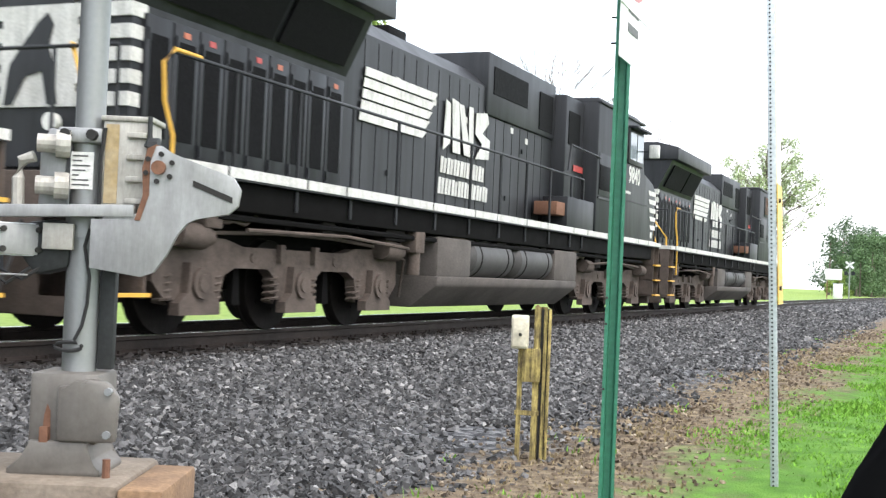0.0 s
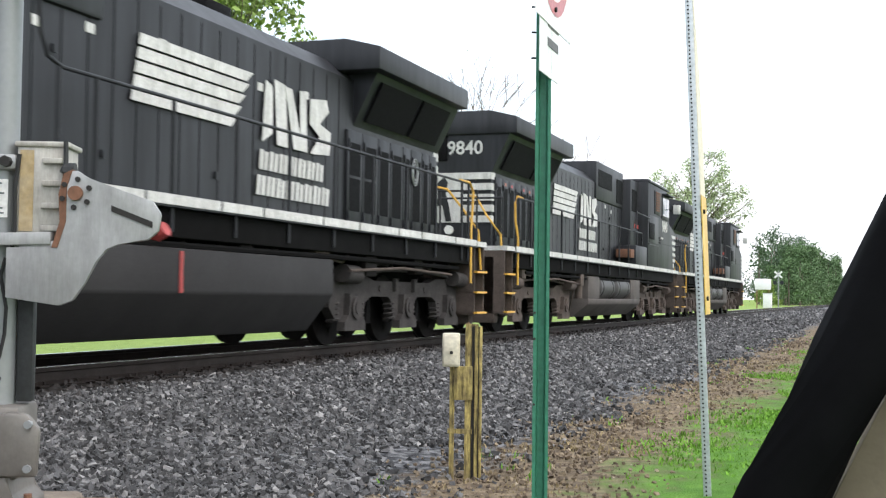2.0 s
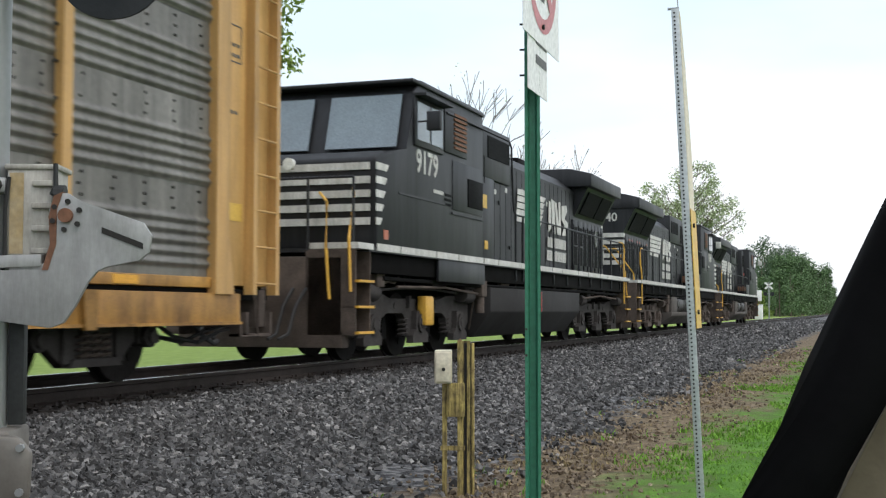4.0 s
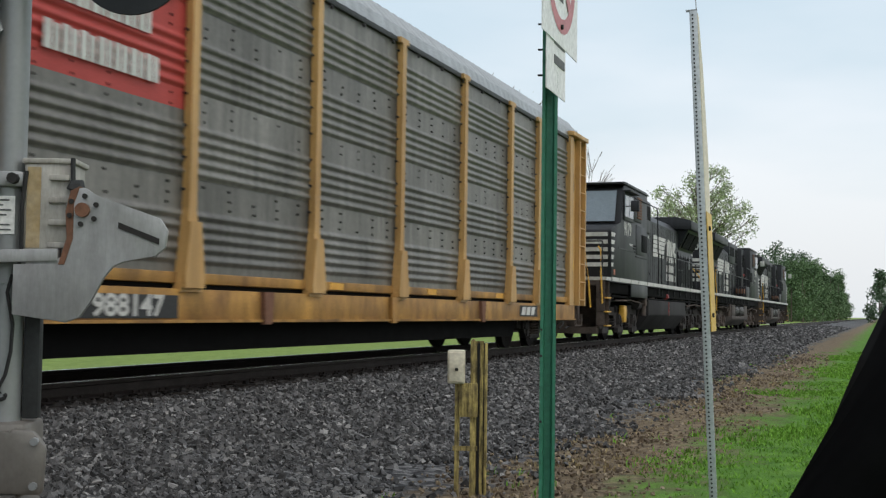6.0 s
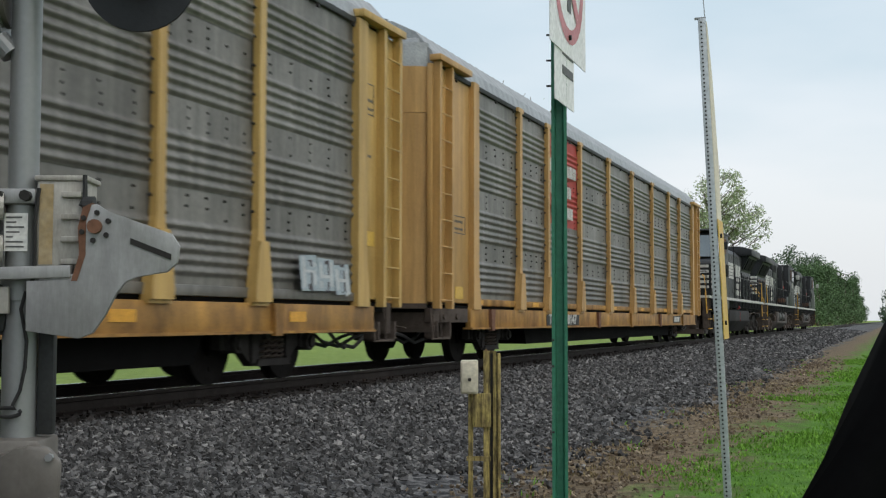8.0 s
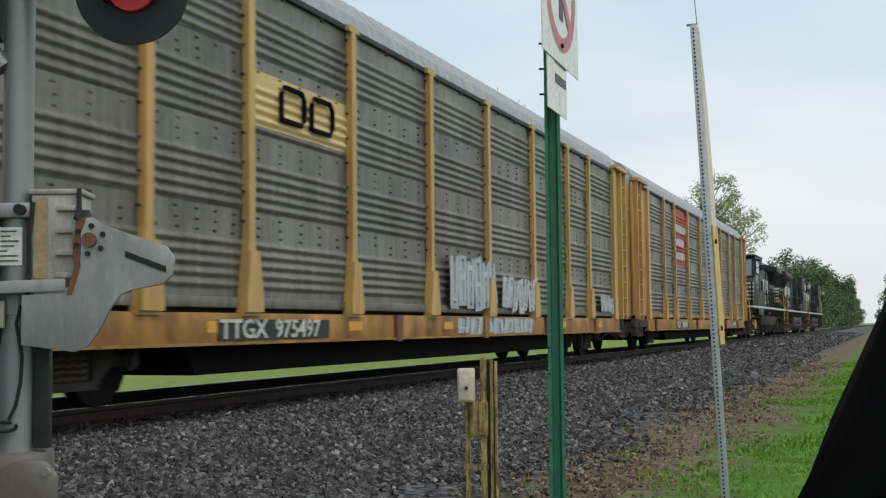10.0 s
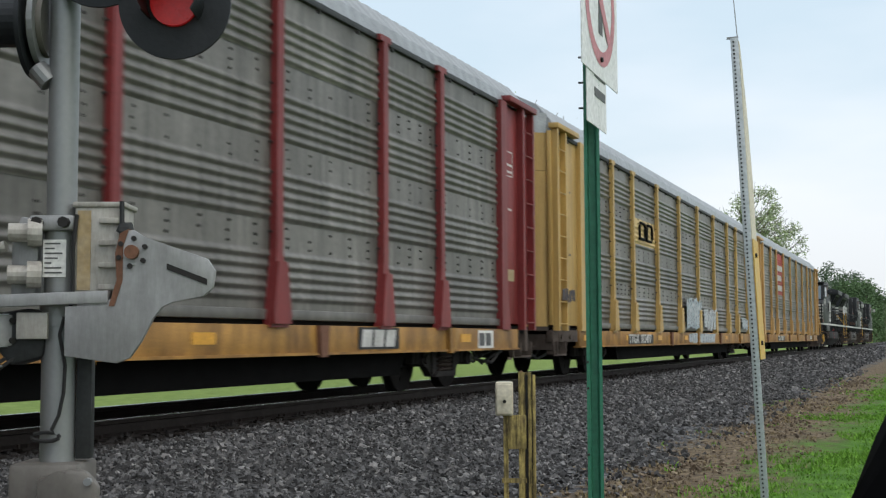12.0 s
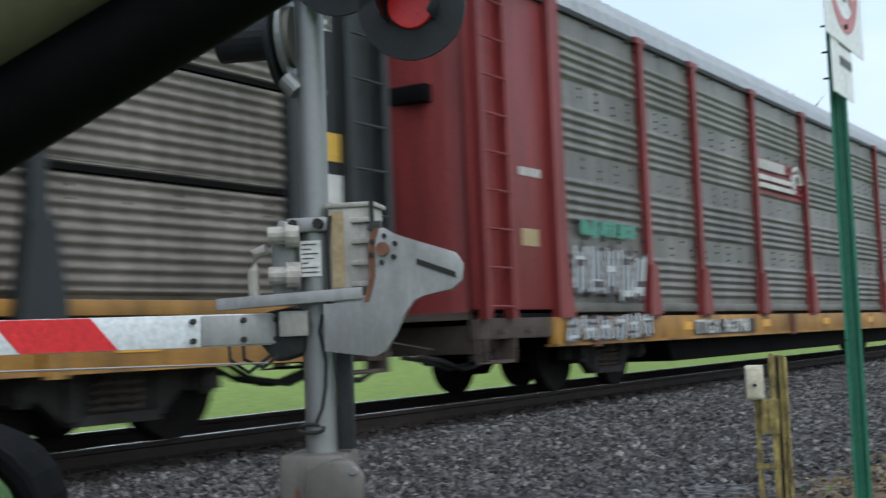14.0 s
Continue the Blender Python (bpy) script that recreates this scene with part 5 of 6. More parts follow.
            for z, w, hgt, key in papers:
                if key == "label":
                    part("notice", B(mid - w / 2, mid + w / 2, sgn * 1.442, sgn * 1.447, z, z + hgt), M["sign_yellow" if paint != "maroon" else "stain"], eb)
                else:
                    col = M["sticker" if paint in ("maroon", "charcoal") else "ink"]
                    fr = bmesh.new()
                    if key == "outline":
                        for (x0, x1, z0, z1) in ((-w / 2, w / 2, 0, 0.015), (-w / 2, w / 2, hgt, hgt + 0.015), (-w / 2, -w / 2 + 0.015, 0, hgt), (w / 2 - 0.015, w / 2, 0, hgt)):
                            box(fr, mid + x0, mid + x1, sgn * 1.442, sgn * 1.446, z + z0, z + z1)
                    for q in range(int(hgt / 0.14) if key == "outline" else 1):
                        for r_ in range(int(w / 0.105)):
                            box(fr, mid - w / 2 + 0.05 + 0.09 * r_, mid - w / 2 + 0.11 + 0.09 * r_, sgn * 1.442, sgn * 1.446, z + 0.06 + 0.12 * q, z + 0.10 + 0.12 * q)
                    part("stencil", fr, col, eb)
    # bowed end doors in two leaves of plate, with a seam across and the roof's end above
    for s_ in (-1, 1):
        x = -W + 0.05 if s_ < 0 else L - 0.05
        bow = 0.34 if s_ < 0 else 0.2
        arc = [(x + s_ * bow * math.cos(0.5 * math.pi * q / 8) ** 0.8, 1.34 * q / 8) for q in range(-8, 9)]
        plan = [(x - s_ * 0.06, -1.34)] + arc + [(x - s_ * 0.06, 1.34)]
        door = part("end_door", P(plan, "z", 1.0, 3.98), pm, ar, smooth=False)
        part("door_leaf", P([(px - s_ * 0.012, py) for px, py in plan], "z", 3.99, 4.72), pm, door)
        part("door_head", P([(px - s_ * 0.02, py) for px, py in plan], "z", 4.722, 5.1), M["galv_roof"], door)
        part("door_foot", P([(px + s_ * 0.015, py) for px, py in plan], "z", 0.92, 1.0), M["dust"], door)
        if paint == "charcoal":
            for q in (-1.0, -0.6, -0.2):
                bulge = bow * math.cos(0.5 * math.pi * q / 1.34) ** 0.8
                part("door_rib", C((x + s_ * bulge, q, 1.02), (x + s_ * bulge, q, 4.7), 0.05, 10), pm, door)
        if paint == "maroon":
            bulge = bow * math.cos(0.5 * math.pi * 0.8 / 1.34) ** 0.8
            part("door_hatch", B(x + s_ * (bulge - 0.12), x + s_ * (bulge + 0.06), -1.05, -0.55, 3.28, 3.48, bev=0.01), M["grille"], door)
        part("end_cap", B(min(x, x - s_ * 0.4), max(x, x - s_ * 0.4), -1.2, 1.2, 4.8, 5.2, bev=0.05), M["galv_roof"], ar)
        part("drawbar", B(min(s_ * 13.2, s_ * 14.2), max(s_ * 13.2, s_ * 14.2), -0.13, 0.13, 0.70, 0.98, bev=0.03), M["wheel"], ar)
        for q in (-0.5, 0.45):
            part("air_hose", TB([(s_ * 13.5, q, 0.6), (s_ * 13.8, q, 0.42), (s_ * 14.05, q, 0.33), (s_ * 14.22, q * 0.9, 0.36)], 0.03, 6), M["hose"], ar)
        for q in (-1.0, -0.8):
            part("air_hose", TB([(s_ * 11.9, q, 0.62), (s_ * 12.3, q, 0.45), (s_ * 12.8, q, 0.38), (s_ * 13.3, q, 0.5), (s_ * 13.7, q, 0.55)], 0.026, 6), M["hose"], ar)
        for sgn in (-1, 1):
            st = part("stirrup", TB([(s_ * 13.3, sgn * 1.45, 0.92), (s_ * 13.3, sgn * 1.5, 0.45), (s_ * 12.9, sgn * 1.5, 0.45), (s_ * 12.9, sgn * 1.45, 0.92)], 0.018, 6), M["dust"], ar)
        part("uncoupling_rod", TB([(s_ * 13.9, -1.3, 0.62), (s_ * 13.9, 0, 0.85)], 0.015, 6), M["dust"], ar)
    # roof: pressed sheets over a cranked cross-section
    sec = [(-1.46, 4.78), (-1.40, 4.98), (-1.12, 5.30), (-0.72, 5.50), (0.0, 5.58), (0.72, 5.50), (1.12, 5.30), (1.40, 4.98), (1.46, 4.78)]
    bm = bmesh.new()
    n_x = 330
    prev = None
    for i in range(n_x + 1):
        x = -W + 0.1 + (W + L - 0.3) * i / n_x
        lift = 0.009 if i % 4 in (1, 2) else 0.0
        row = [bm.verts.new((x, y * (1 + lift * 0.5), z + lift)) for y, z in sec]
        if prev:
            for a in range(len(sec) - 1):
                bm.faces.new((prev[a], row[a], row[a + 1], prev[a + 1]))
        else:
            bm.faces.new(row)
        prev = row
    bm.faces.new(prev[::-1])
    part("roof", bm, M["galv_roof"], ar)
    # number panel
    px = plate_x
    pl = part("number_panel", B(px - 1.36, px + 1.36, -1.512, -1.506, 0.63, 0.86), M["plate"], ar)
    lettering("reporting_mark", "TGX" if paint == "tan" else "TTGX", 0.29, M["white"], pl, side_at(px - 0.80, -1.516, 0.745), squeeze=1.35)
    lettering("car_number", number, 0.29, M["white"], pl, side_at(px + 0.50, -1.516, 0.745), squeeze=1.35)
    for u in (-9.35, 10.65):
        freight_truck(ar, u)
    return ar


def spray(parent, x0, x1, z0, z1, y, rng, colours, count):
    """A spray-painted tag: leaning letters of a few strokes each, over a ragged ground colour."""
    w, h = (x1 - x0) / count, z1 - z0
    layer = [0]

    def stroke(cx, cz, rx, rz, lean, key):
        layer[0] += 1
        j_ = [rng.uniform(0.8, 1.1) for _ in range(4)]
        poly = [(cx - rx * j_[0] - lean * rz, cz - rz * j_[1]), (cx + rx * j_[1] - lean * rz, cz - rz * j_[2]), (cx + rx * j_[2] + lean * rz, cz + rz * j_[3]), (cx - rx * j_[3] + lean * rz, cz + rz * j_[0])]
        part("graffiti", prism(bmesh.new(), poly, "y", y, y - 0.002 - 0.0002 * layer[0]), M[key], parent)
    for k in range(count):
        cx, cz = x0 + w * (k + 0.5), z0 + h * 0.5 + rng.uniform(-0.05, 0.05) * h
        lean = rng.uniform(-0.2, 0.35)
        if len(colours) == 2:
            stroke(cx, cz, w * 0.5, h * rng.uniform(0.42, 0.5), lean, colours[-1])
        for q in range(3):
            ux = cx + (q - 1) * w * 0.3
            stroke(ux + w * 0.04, cz, w * 0.13, h * rng.uniform(0.34, 0.46), lean, "graf_dark" if len(colours) > 2 or q == 1 else colours[-1])
            stroke(ux, cz + rng.uniform(-0.05, 0.05) * h, w * 0.085, h * rng.uniform(0.3, 0.44), lean, colours[q % 2 * (len(colours) - 1)])
        for q in range(2):
            stroke(cx + rng.uniform(-0.1, 0.1) * w, cz + rng.uniform(-0.34, 0.34) * h, w * 0.3, h * 0.05, lean, colours[q % len(colours)])


def emblem_details(c1, c2, c3, c4):
    # red panel with three lines of white lettering
    rng = random.Random(3)
    for z, x0, x1, n_ in ((3.86, -6.38, -4.15, 8), (3.40, -6.32, -4.6, 7), (2.94, -6.25, -4.45, 7)):
        bar_letters(c1, x0, x1, z, z + 0.26, -1.469, n_, M["white"], 0.0, rng)
    # cream panel with two linked black shapes
    for x in (-5.85, -5.05):
        ring = TB([(x, -1.475, 3.22), (x + 0.52, -1.475, 3.22), (x + 0.6, -1.475, 3.30), (x + 0.6, -1.475, 3.54), (x + 0.52, -1.475, 3.62), (x + 0.08, -1.475, 3.62), (x, -1.475, 3.54), (x, -1.475, 3.22)], 0.033, 6)
        part("emblem_mark", ring, M["grille"], c2)
    spray(c2, -0.2, 2.2, 1.02, 1.95, -1.535, rng, ["graf_white", "graf_pale"], 6)
    spray(c2, 2.6, 4.9, 1.02, 1.68, -1.535, rng, ["graf_pale", "graf_white"], 7)
    spray(c2, 0.2, 4.6, 0.62, 0.92, -1.512, rng, ["graf_white", "graf_pale"], 7)
    spray(c2, -13.0, -12.1, 1.45, 1.75, -1.57, rng, ["graf_dark"], 4)
    spray(c2, 10.6, 12.0, 1.05, 1.5, -1.535, rng, ["graf_white", "graf_pale"], 3)
    # maroon panel with twin white bands and curved strokes
    for z in (3.14, 3.28):
        part("emblem_band", P([(-3.7, z), (-1.6, z), (-1.51, z + 0.085), (-3.7, z + 0.085)], "y", -1.475, -1.481), M["white"], c3)
    for r_ in (0.16, 0.28):
        arc = [(-1.47 + r_ * math.cos(a), -1.478, 3.34 + 1.1 * r_ * math.sin(a)) for a in (math.pi * 1.15 - 0.24 * k for k in range(16))]
        part("emblem_arc", TB(arc, 0.034, 6), M["white"], c3)
    bar_letters(c3, -3.7, -2.15, 3.46, 3.64, -1.475, 7, M["white"], 0.05, rng)
    spray(c3, -11.1, -8.9, 1.08, 1.9, -1.535, rng, ["graf_white", "graf_dark", "graf_pale"], 5)
    spray(c3, -11.4, -8.8, 0.60, 0.98, -1.565, rng, ["graf_white", "graf_dark", "graf_pale"], 6)
    spray(c3, -10.8, -9.1, 1.92, 2.16, -1.50, rng, ["graf_green"], 3)
    slab_letters(c3, -12.15, -11.62, 2.56, 2.66, -1.442, 6, M["white"], "stencil")
    part("owner_mark", P([(6.85, 0.64), (8.1, 0.64), (8.1, 0.92), (6.85, 0.92)], "y", -1.511, -1.514), M["plate"], c3)
    slab_letters(c3, 6.93, 8.0, 0.67, 0.89, -1.516, 3, M["white"], slant=0.2, gap=0.2)
    part("owner_mark", P([(8.3, 0.66), (9.6, 0.66), (9.6, 0.88), (8.3, 0.88)], "y", -1.506, -1.509), M["plate"], c1)
    slab_letters(c1, 8.4, 9.4, 0.69, 0.85, -1.511, 3, M["white"], slant=0.6, gap=0.25)
    part("notice", B(12.56, 13.10, -1.447, -1.441, 2.36, 2.62), M["sign_yellow"], c4, "yellow notice with a white field")
    slab_letters(c4, 12.58, 13.10, 1.98, 2.24, -1.447, 4, M["sticker"], "stencil", gap=0.25)
    part("paper_sheet", B(11.15, 11.85, -1.512, -1.506, 0.62, 0.9), M["sticker"], c3)
    slab_letters(c3, 11.2, 11.8, 0.66, 0.86, -1.516, 2, M["ink"], "stencil", gap=0.3)


# ---------------------------------------------------------------- crossing equipment


def facing(x, y, z, heading):
    """Local axes: x to the viewer's right, y away, z up, for a viewer who looks along heading."""
    return pose(x, y, z, 0, 0, heading - 90)


def crossing_mast():
    a = thing("crossing_signal", "galvanised crossing gate mast with flashing red lamps on a cast base", "railway signal", facing(4.53, 3.71, 0.03, 22.7))

    def put(name, bm, key, label="", parent=None, smooth=False):
        return part(name, bm, M[key], parent or a, label, smooth)
    put("mast", C((0, 0, 0.18), (0.0, 0, 4.2), 0.068, 28), "galv", smooth=False)
    put("lower_sleeve", C((0, 0, 0.18), (0, 0, 0.82), 0.078, 28), "galv")
    put("collar", C((0, 0, 0.80), (0, 0, 0.93), 0.09, 28), "galv")
    put("sleeve", C((0, 0, 0.93), (0, 0, 1.24), 0.074, 28), "galv")
    st = put("label", P([(-0.058, 1.02), (0.045, 1.02), (0.045, 1.19), (-0.058, 1.19)], "y", -0.075, -0.0785), "sticker")
    for k, w in enumerate((0.07, 0.045, 0.08, 0.06, 0.03, 0.075, 0.08)):
        put("label_line", B(-0.05, -0.05 + w, -0.081, -0.079, 1.168 - 0.022 * k, 1.175 - 0.022 * k), "ink", parent=st)
    # clamp plates, big bolts and the side housing
    cl = put("clamp", B(-0.12, 0.085, -0.10, 0.10, 1.23, 1.30, bev=0.015), "pale_plate")
    for q in (-0.075, 0.045):
        put("clamp_bolt", C((q, -0.14, 1.265), (q, -0.08, 1.265), 0.025, 8), "bolt", parent=cl)
    bk = put("bracket", P([(-0.21, 0.90), (-0.10, 0.90), (-0.08, 1.28), (-0.17, 1.30), (-0.21, 1.20)], "y", -0.05, 0.06, bev=0.01), "pale_plate")
    for z in (1.22, 1.03):
        bm = C((-0.20, -0.12, z), (-0.11, -0.10, z), 0.042, 14)
        cyl(bm, (-0.12, -0.11, z), (-0.06, -0.09, z), 0.062, 14)
        put("counter_bolt", bm, "pale_cast", parent=bk)
    put("hanger", TB([(-0.22, -0.09, 1.16), (-0.275, -0.09, 1.14), (-0.29, -0.09, 1.06), (-0.285, -0.09, 0.92)], 0.028, 8), "pale_cast", parent=bk)
    hs = put("gear_housing", B(0.085, 0.30, -0.09, 0.14, 0.92, 1.34, bev=0.012), "pale_cast")
    put("housing_lid", B(0.075, 0.315, -0.10, 0.15, 1.335, 1.36, bev=0.008), "pale_cast", parent=hs)
    put("stain", B(0.10, 0.16, -0.094, -0.089, 0.96, 1.32), "stain", parent=hs)
    for k in range(4):
        put("fin", B(0.20, 0.29, -0.115, -0.088, 0.96 + 0.10 * k, 0.985 + 0.10 * k, bev=0.004), "pale_cast", parent=hs)
    for z in (0.99, 1.10, 1.22):
        put("knuckle", C((0.30, -0.10, z), (0.345, -0.10, z), 0.045, 12), "dark_steel", parent=hs)
    # long angle bar under the housing
    put("angle_bar", P([(-0.45, 0.875), (0.26, 0.90), (0.26, 0.955), (-0.45, 0.93)], "y", -0.17, -0.10, bev=0.004), "pale_plate")
    put("angle_tongue", B(0.12, 0.30, -0.16, -0.11, 0.885, 0.915, bev=0.004), "pale_plate")
    # crank plate that carries the arm
    poly = [(0.325, 1.22), (0.37, 1.225), (0.42, 1.19), (0.70, 1.095), (0.735, 1.04), (0.725, 0.965), (0.68, 0.925), (0.545, 0.905), (0.50, 0.885), (0.46, 0.83), (0.41, 0.73),
            (0.36, 0.655), (0.30, 0.632), (0.07, 0.665), (0.07, 0.885), (0.26, 0.885), (0.285, 0.93), (0.30, 1.0), (0.29, 1.15)]
    cp = put("crank_plate", P(poly, "y", -0.165, -0.13, bev=0.003), "pale_plate")
    put("crank_edge", P([(0.265, 0.885), (0.29, 0.885), (0.325, 1.0), (0.325, 1.15), (0.35, 1.23), (0.31, 1.21), (0.29, 1.12), (0.298, 1.0)], "y", -0.17, -0.06), "rust", parent=cp)
    put("slot", P([(0.52, 1.075), (0.70, 1.005), (0.70, 0.978), (0.52, 1.048)], "y", -0.169, -0.163), "bolt", parent=cp)
    put("hub", C((0.365, -0.19, 1.125), (0.365, -0.16, 1.125), 0.032, 14), "rust", parent=cp)
    for k in range(6):
        q = math.pi / 3 * k + 0.4
        put("hub_bolt", C((0.365 + 0.062 * math.cos(q), -0.178, 1.125 + 0.062 * math.sin(q)), (0.365 + 0.062 * math.cos(q), -0.16, 1.125 + 0.062 * math.sin(q)), 0.012, 8), "bolt", parent=cp)
    # arm socket, dark bar, cables
    put("arm_socket", P([(-0.20, 0.62), (-0.05, 0.66), (-0.03, 0.86), (-0.12, 0.88), (-0.25, 0.86), (-0.28, 0.72)], "y", -0.08, 0.10, bev=0.02), "dark_steel")
    put("socket_plate", B(-0.16, -0.02, -0.12, -0.09, 0.74, 0.86, bev=0.006), "pale_cast")
    put("dark_bar", B(0.085, 0.155, -0.02, 0.04, 0.20, 0.92, bev=0.006), "dark_steel")
    put("cable", TB([(0.05, -0.10, 0.84), (0.03, -0.10, 0.76), (0.055, -0.09, 0.62), (0.05, -0.09, 0.50), (0.03, -0.09, 0.40), (0.0, -0.095, 0.335)] + [(-0.025 + 0.062 * math.cos(0.9 + 0.42 * k), -0.097, 0.305 + 0.020 * math.sin(0.9 + 0.42 * k)) for k in range(15)], 0.009, 6), "hose")
    put("cable", TB([(0.10, -0.105, 1.30), (0.085, -0.108, 1.15), (0.085, -0.10, 0.92), (0.06, -0.10, 0.82)], 0.010, 6), "hose")
    put("cable", TB([(0.30, -0.1, 1.36), (0.305, -0.11, 1.26), (0.29, -0.12, 1.22)], 0.012, 6), "dark_steel")
    for k in range(2):
        q = 0.07 * k
        put("cable", TB([(-0.12 - q * 0.6, -0.05, 0.70), (-0.25 - q, -0.10, 0.60 - q * 0.3), (-0.36 - q, -0.05, 0.64), (-0.40 - q, 0.05, 0.74 - q * 0.4)], 0.009, 6), "hose")
    # gate arm
    turn = pose(-0.16, -0.02, 0.78, 0, 0, 150 - 22.7 + 90)       # arm's own +x runs out along the arm
    arm = put("gate_arm", B(0.0, 5.2, -0.02, 0.02, -0.075, 0.075, bev=0.004, m=turn), "gate_white", "white and red striped gate arm, lowered")
    put("arm_clamp", B(-0.05, 0.42, -0.03, 0.03, -0.07, 0.07, bev=0.004, m=turn), "pale_plate", parent=arm)
    for x in (0.06, 0.22, 0.46):
        for z in (-0.045, 0.045):
            bm = cyl(bmesh.new(), (x, 0.02, z), (x, 0.05, z), 0.014, 8)
            bmesh.ops.transform(bm, matrix=turn, verts=bm.verts)
            put("arm_bolt", bm, "bolt", parent=arm)
            bm = cyl(bmesh.new(), (x, -0.05, z), (x, -0.02, z), 0.014, 8)
            bmesh.ops.transform(bm, matrix=turn, verts=bm.verts)
            put("arm_bolt", bm, "bolt", parent=arm)
    for k in range(4):
        x = 0.80 + 0.88 * k
        for s_ in (-1, 1):
            put("red_stripe", prism(bmesh.new(), [(x, -0.073), (x + 0.42, -0.073), (x + 0.54, 0.073), (x + 0.12, 0.073)], "y", s_ * 0.021, s_ * 0.0235, m=turn), "gate_red", parent=arm)
    put("guy_wire", tube(bmesh.new(), [turn @ Vector((0.1, 0.03, -0.16)), turn @ Vector((5.0, 0.03, -0.10))], 0.005, 6), "galv", parent=arm)
    # base casting, foot and foundation
    bs = put("base_casting", B(-0.17, 0.14, -0.16, 0.16, -0.13, 0.19, bev=0.02), "cast")
    put("terminal_cover", P([(-0.03, -0.11), (0.235, -0.11), (0.245, 0.10), (0.19, 0.165), (0.10, 0.175), (0.06, 0.14), (-0.03, 0.14)], "y", -0.215, -0.165, bev=0.02), "cast", parent=bs)
    for q, z in ((0.20, 0.12), (0.20, -0.07)):
        put("cover_bolt", C((q, -0.235, z), (q, -0.205, z), 0.018, 8), "galv", parent=bs)
    put("rust_run", P([(-0.105, -0.125), (-0.065, -0.125), (-0.07, 0.02), (-0.085, 0.05), (-0.098, 0.0)], "y", -0.1605, -0.163), "rust", parent=bs)
    put("hasp", B(-0.11, -0.07, -0.19, -0.165, -0.12, -0.05, bev=0.004), "rust", parent=bs)
    put("base_foot", P([(-0.16, -0.11), (0.11, -0.11), (0.12, -0.20), (0.17, -0.235), (0.17, -0.265), (-0.25, -0.265), (-0.25, -0.235), (-0.18, -0.20)], "y", -0.19, 0.19, bev=0.012), "cast")
    for q in (-0.32, 0.2):
        put("anchor_bolt", C((q, -0.2, -0.27), (q, -0.2, -0.18), 0.018, 8), "rust")
    put("foundation", B(-0.55, 0.30, -0.38, 0.42, -0.75, -0.262, bev=0.03), "concrete")
    put("timber_edge", B(0.302, 0.50, -0.40, 0.30, -0.62, -0.275, bev=0.015), "timber")
    # lamp cross-arm and the two flashing units
    put("cross_arm", C((-0.30, 0.02, 2.46), (0.60, 0.02, 2.46), 0.028, 14), "galv")
    put("junction_box", B(-0.09, 0.09, -0.1, 0.1, 2.40, 2.60, bev=0.02), "cast")
    for q, face, zc in ((0.535, -1, 2.26), (0.19, -1, 2.50)):
        y = face * 0.12
        ba = bmesh.new()
        cyl(ba, (q, y, zc), (q, y + face * 0.02, zc), 0.255, 36)
        bg = put("background_disc", ba, "hood_black")
        put("lamp_housing", C((q, y - face * 0.16, zc), (q, y, zc), 0.12, 20), "cast" if face > 0 else "hood_black", parent=bg)
        put("lens", C((q, y + face * 0.02, zc), (q, y + face * 0.045, zc), 0.107, 26), "red_lens", "glowing red signal lens", parent=bg)
        hood = bmesh.new()
        ring = []
        for k in range(17):
            a_ = math.radians(-35 + 250 * k / 16)
            c_, s_ = math.cos(a_), math.sin(a_)
            dpt = 0.30 if 10 < -35 + 250 * k / 16 < 170 else 0.22
            ring.append([hood.verts.new((q + rr * c_, y + face * dd, zc + rr * s_)) for rr, dd in ((0.125, 0.02), (0.13, dpt), (0.137, dpt), (0.133, 0.02))])
        for u, v in zip(ring, ring[1:]):
            for i in range(4):
                hood.faces.new((u[i], u[(i + 1) % 4], v[(i + 1) % 4], v[i]))
        put("visor", hood, "hood_black", parent=bg)
    sd = put("background_disc", C((-0.165, 0.02, 2.20), (-0.145, 0.02, 2.20), 0.25, 36), "hood_black")
    put("lamp_housing", C((-0.145, 0.02, 2.20), (-0.075, 0.02, 2.20), 0.15, 24), "cast", parent=sd)
    put("rim", C((-0.125, 0.02, 2.20), (-0.10, 0.02, 2.20), 0.20, 30), "galv", parent=sd)
    put("visor", C((-0.46, 0.02, 2.22), (-0.165, 0.02, 2.22), 0.12, 24), "hood_black", parent=sd)
    put("housing_foot", C((-0.12, -0.02, 1.99), (-0.06, -0.02, 1.92), 0.05, 14), "galv", parent=sd)
    return a


def green_sign_post():
    a = thing("sign_post", "green painted steel U-channel post with white turn restriction sign", "road sign", facing(5.48, 1.455, 0.035, 15))
    part("post", P([(-0.036, -0.012), (-0.022, -0.012), (-0.014, 0.018), (0.014, 0.018), (0.022, -0.012), (0.036, -0.012), (0.036, -0.006), (0.026, -0.006), (0.017, 0.026), (-0.017, 0.026), (-0.026, -0.006), (-0.036, -0.006)], "z", -0.40, 2.75), M["green_post"], a)
    part("rusty_foot", P([(-0.037, -0.0135), (-0.0225, -0.0135), (-0.0145, 0.0165), (0.0145, 0.0165), (0.0225, -0.0135), (0.037, -0.0135), (0.037, -0.005), (0.0265, -0.005), (0.0175, 0.0275), (-0.0175, 0.0275), (-0.0265, -0.005), (-0.037, -0.005)], "z", -0.85, -0.34), M["rust"], a)
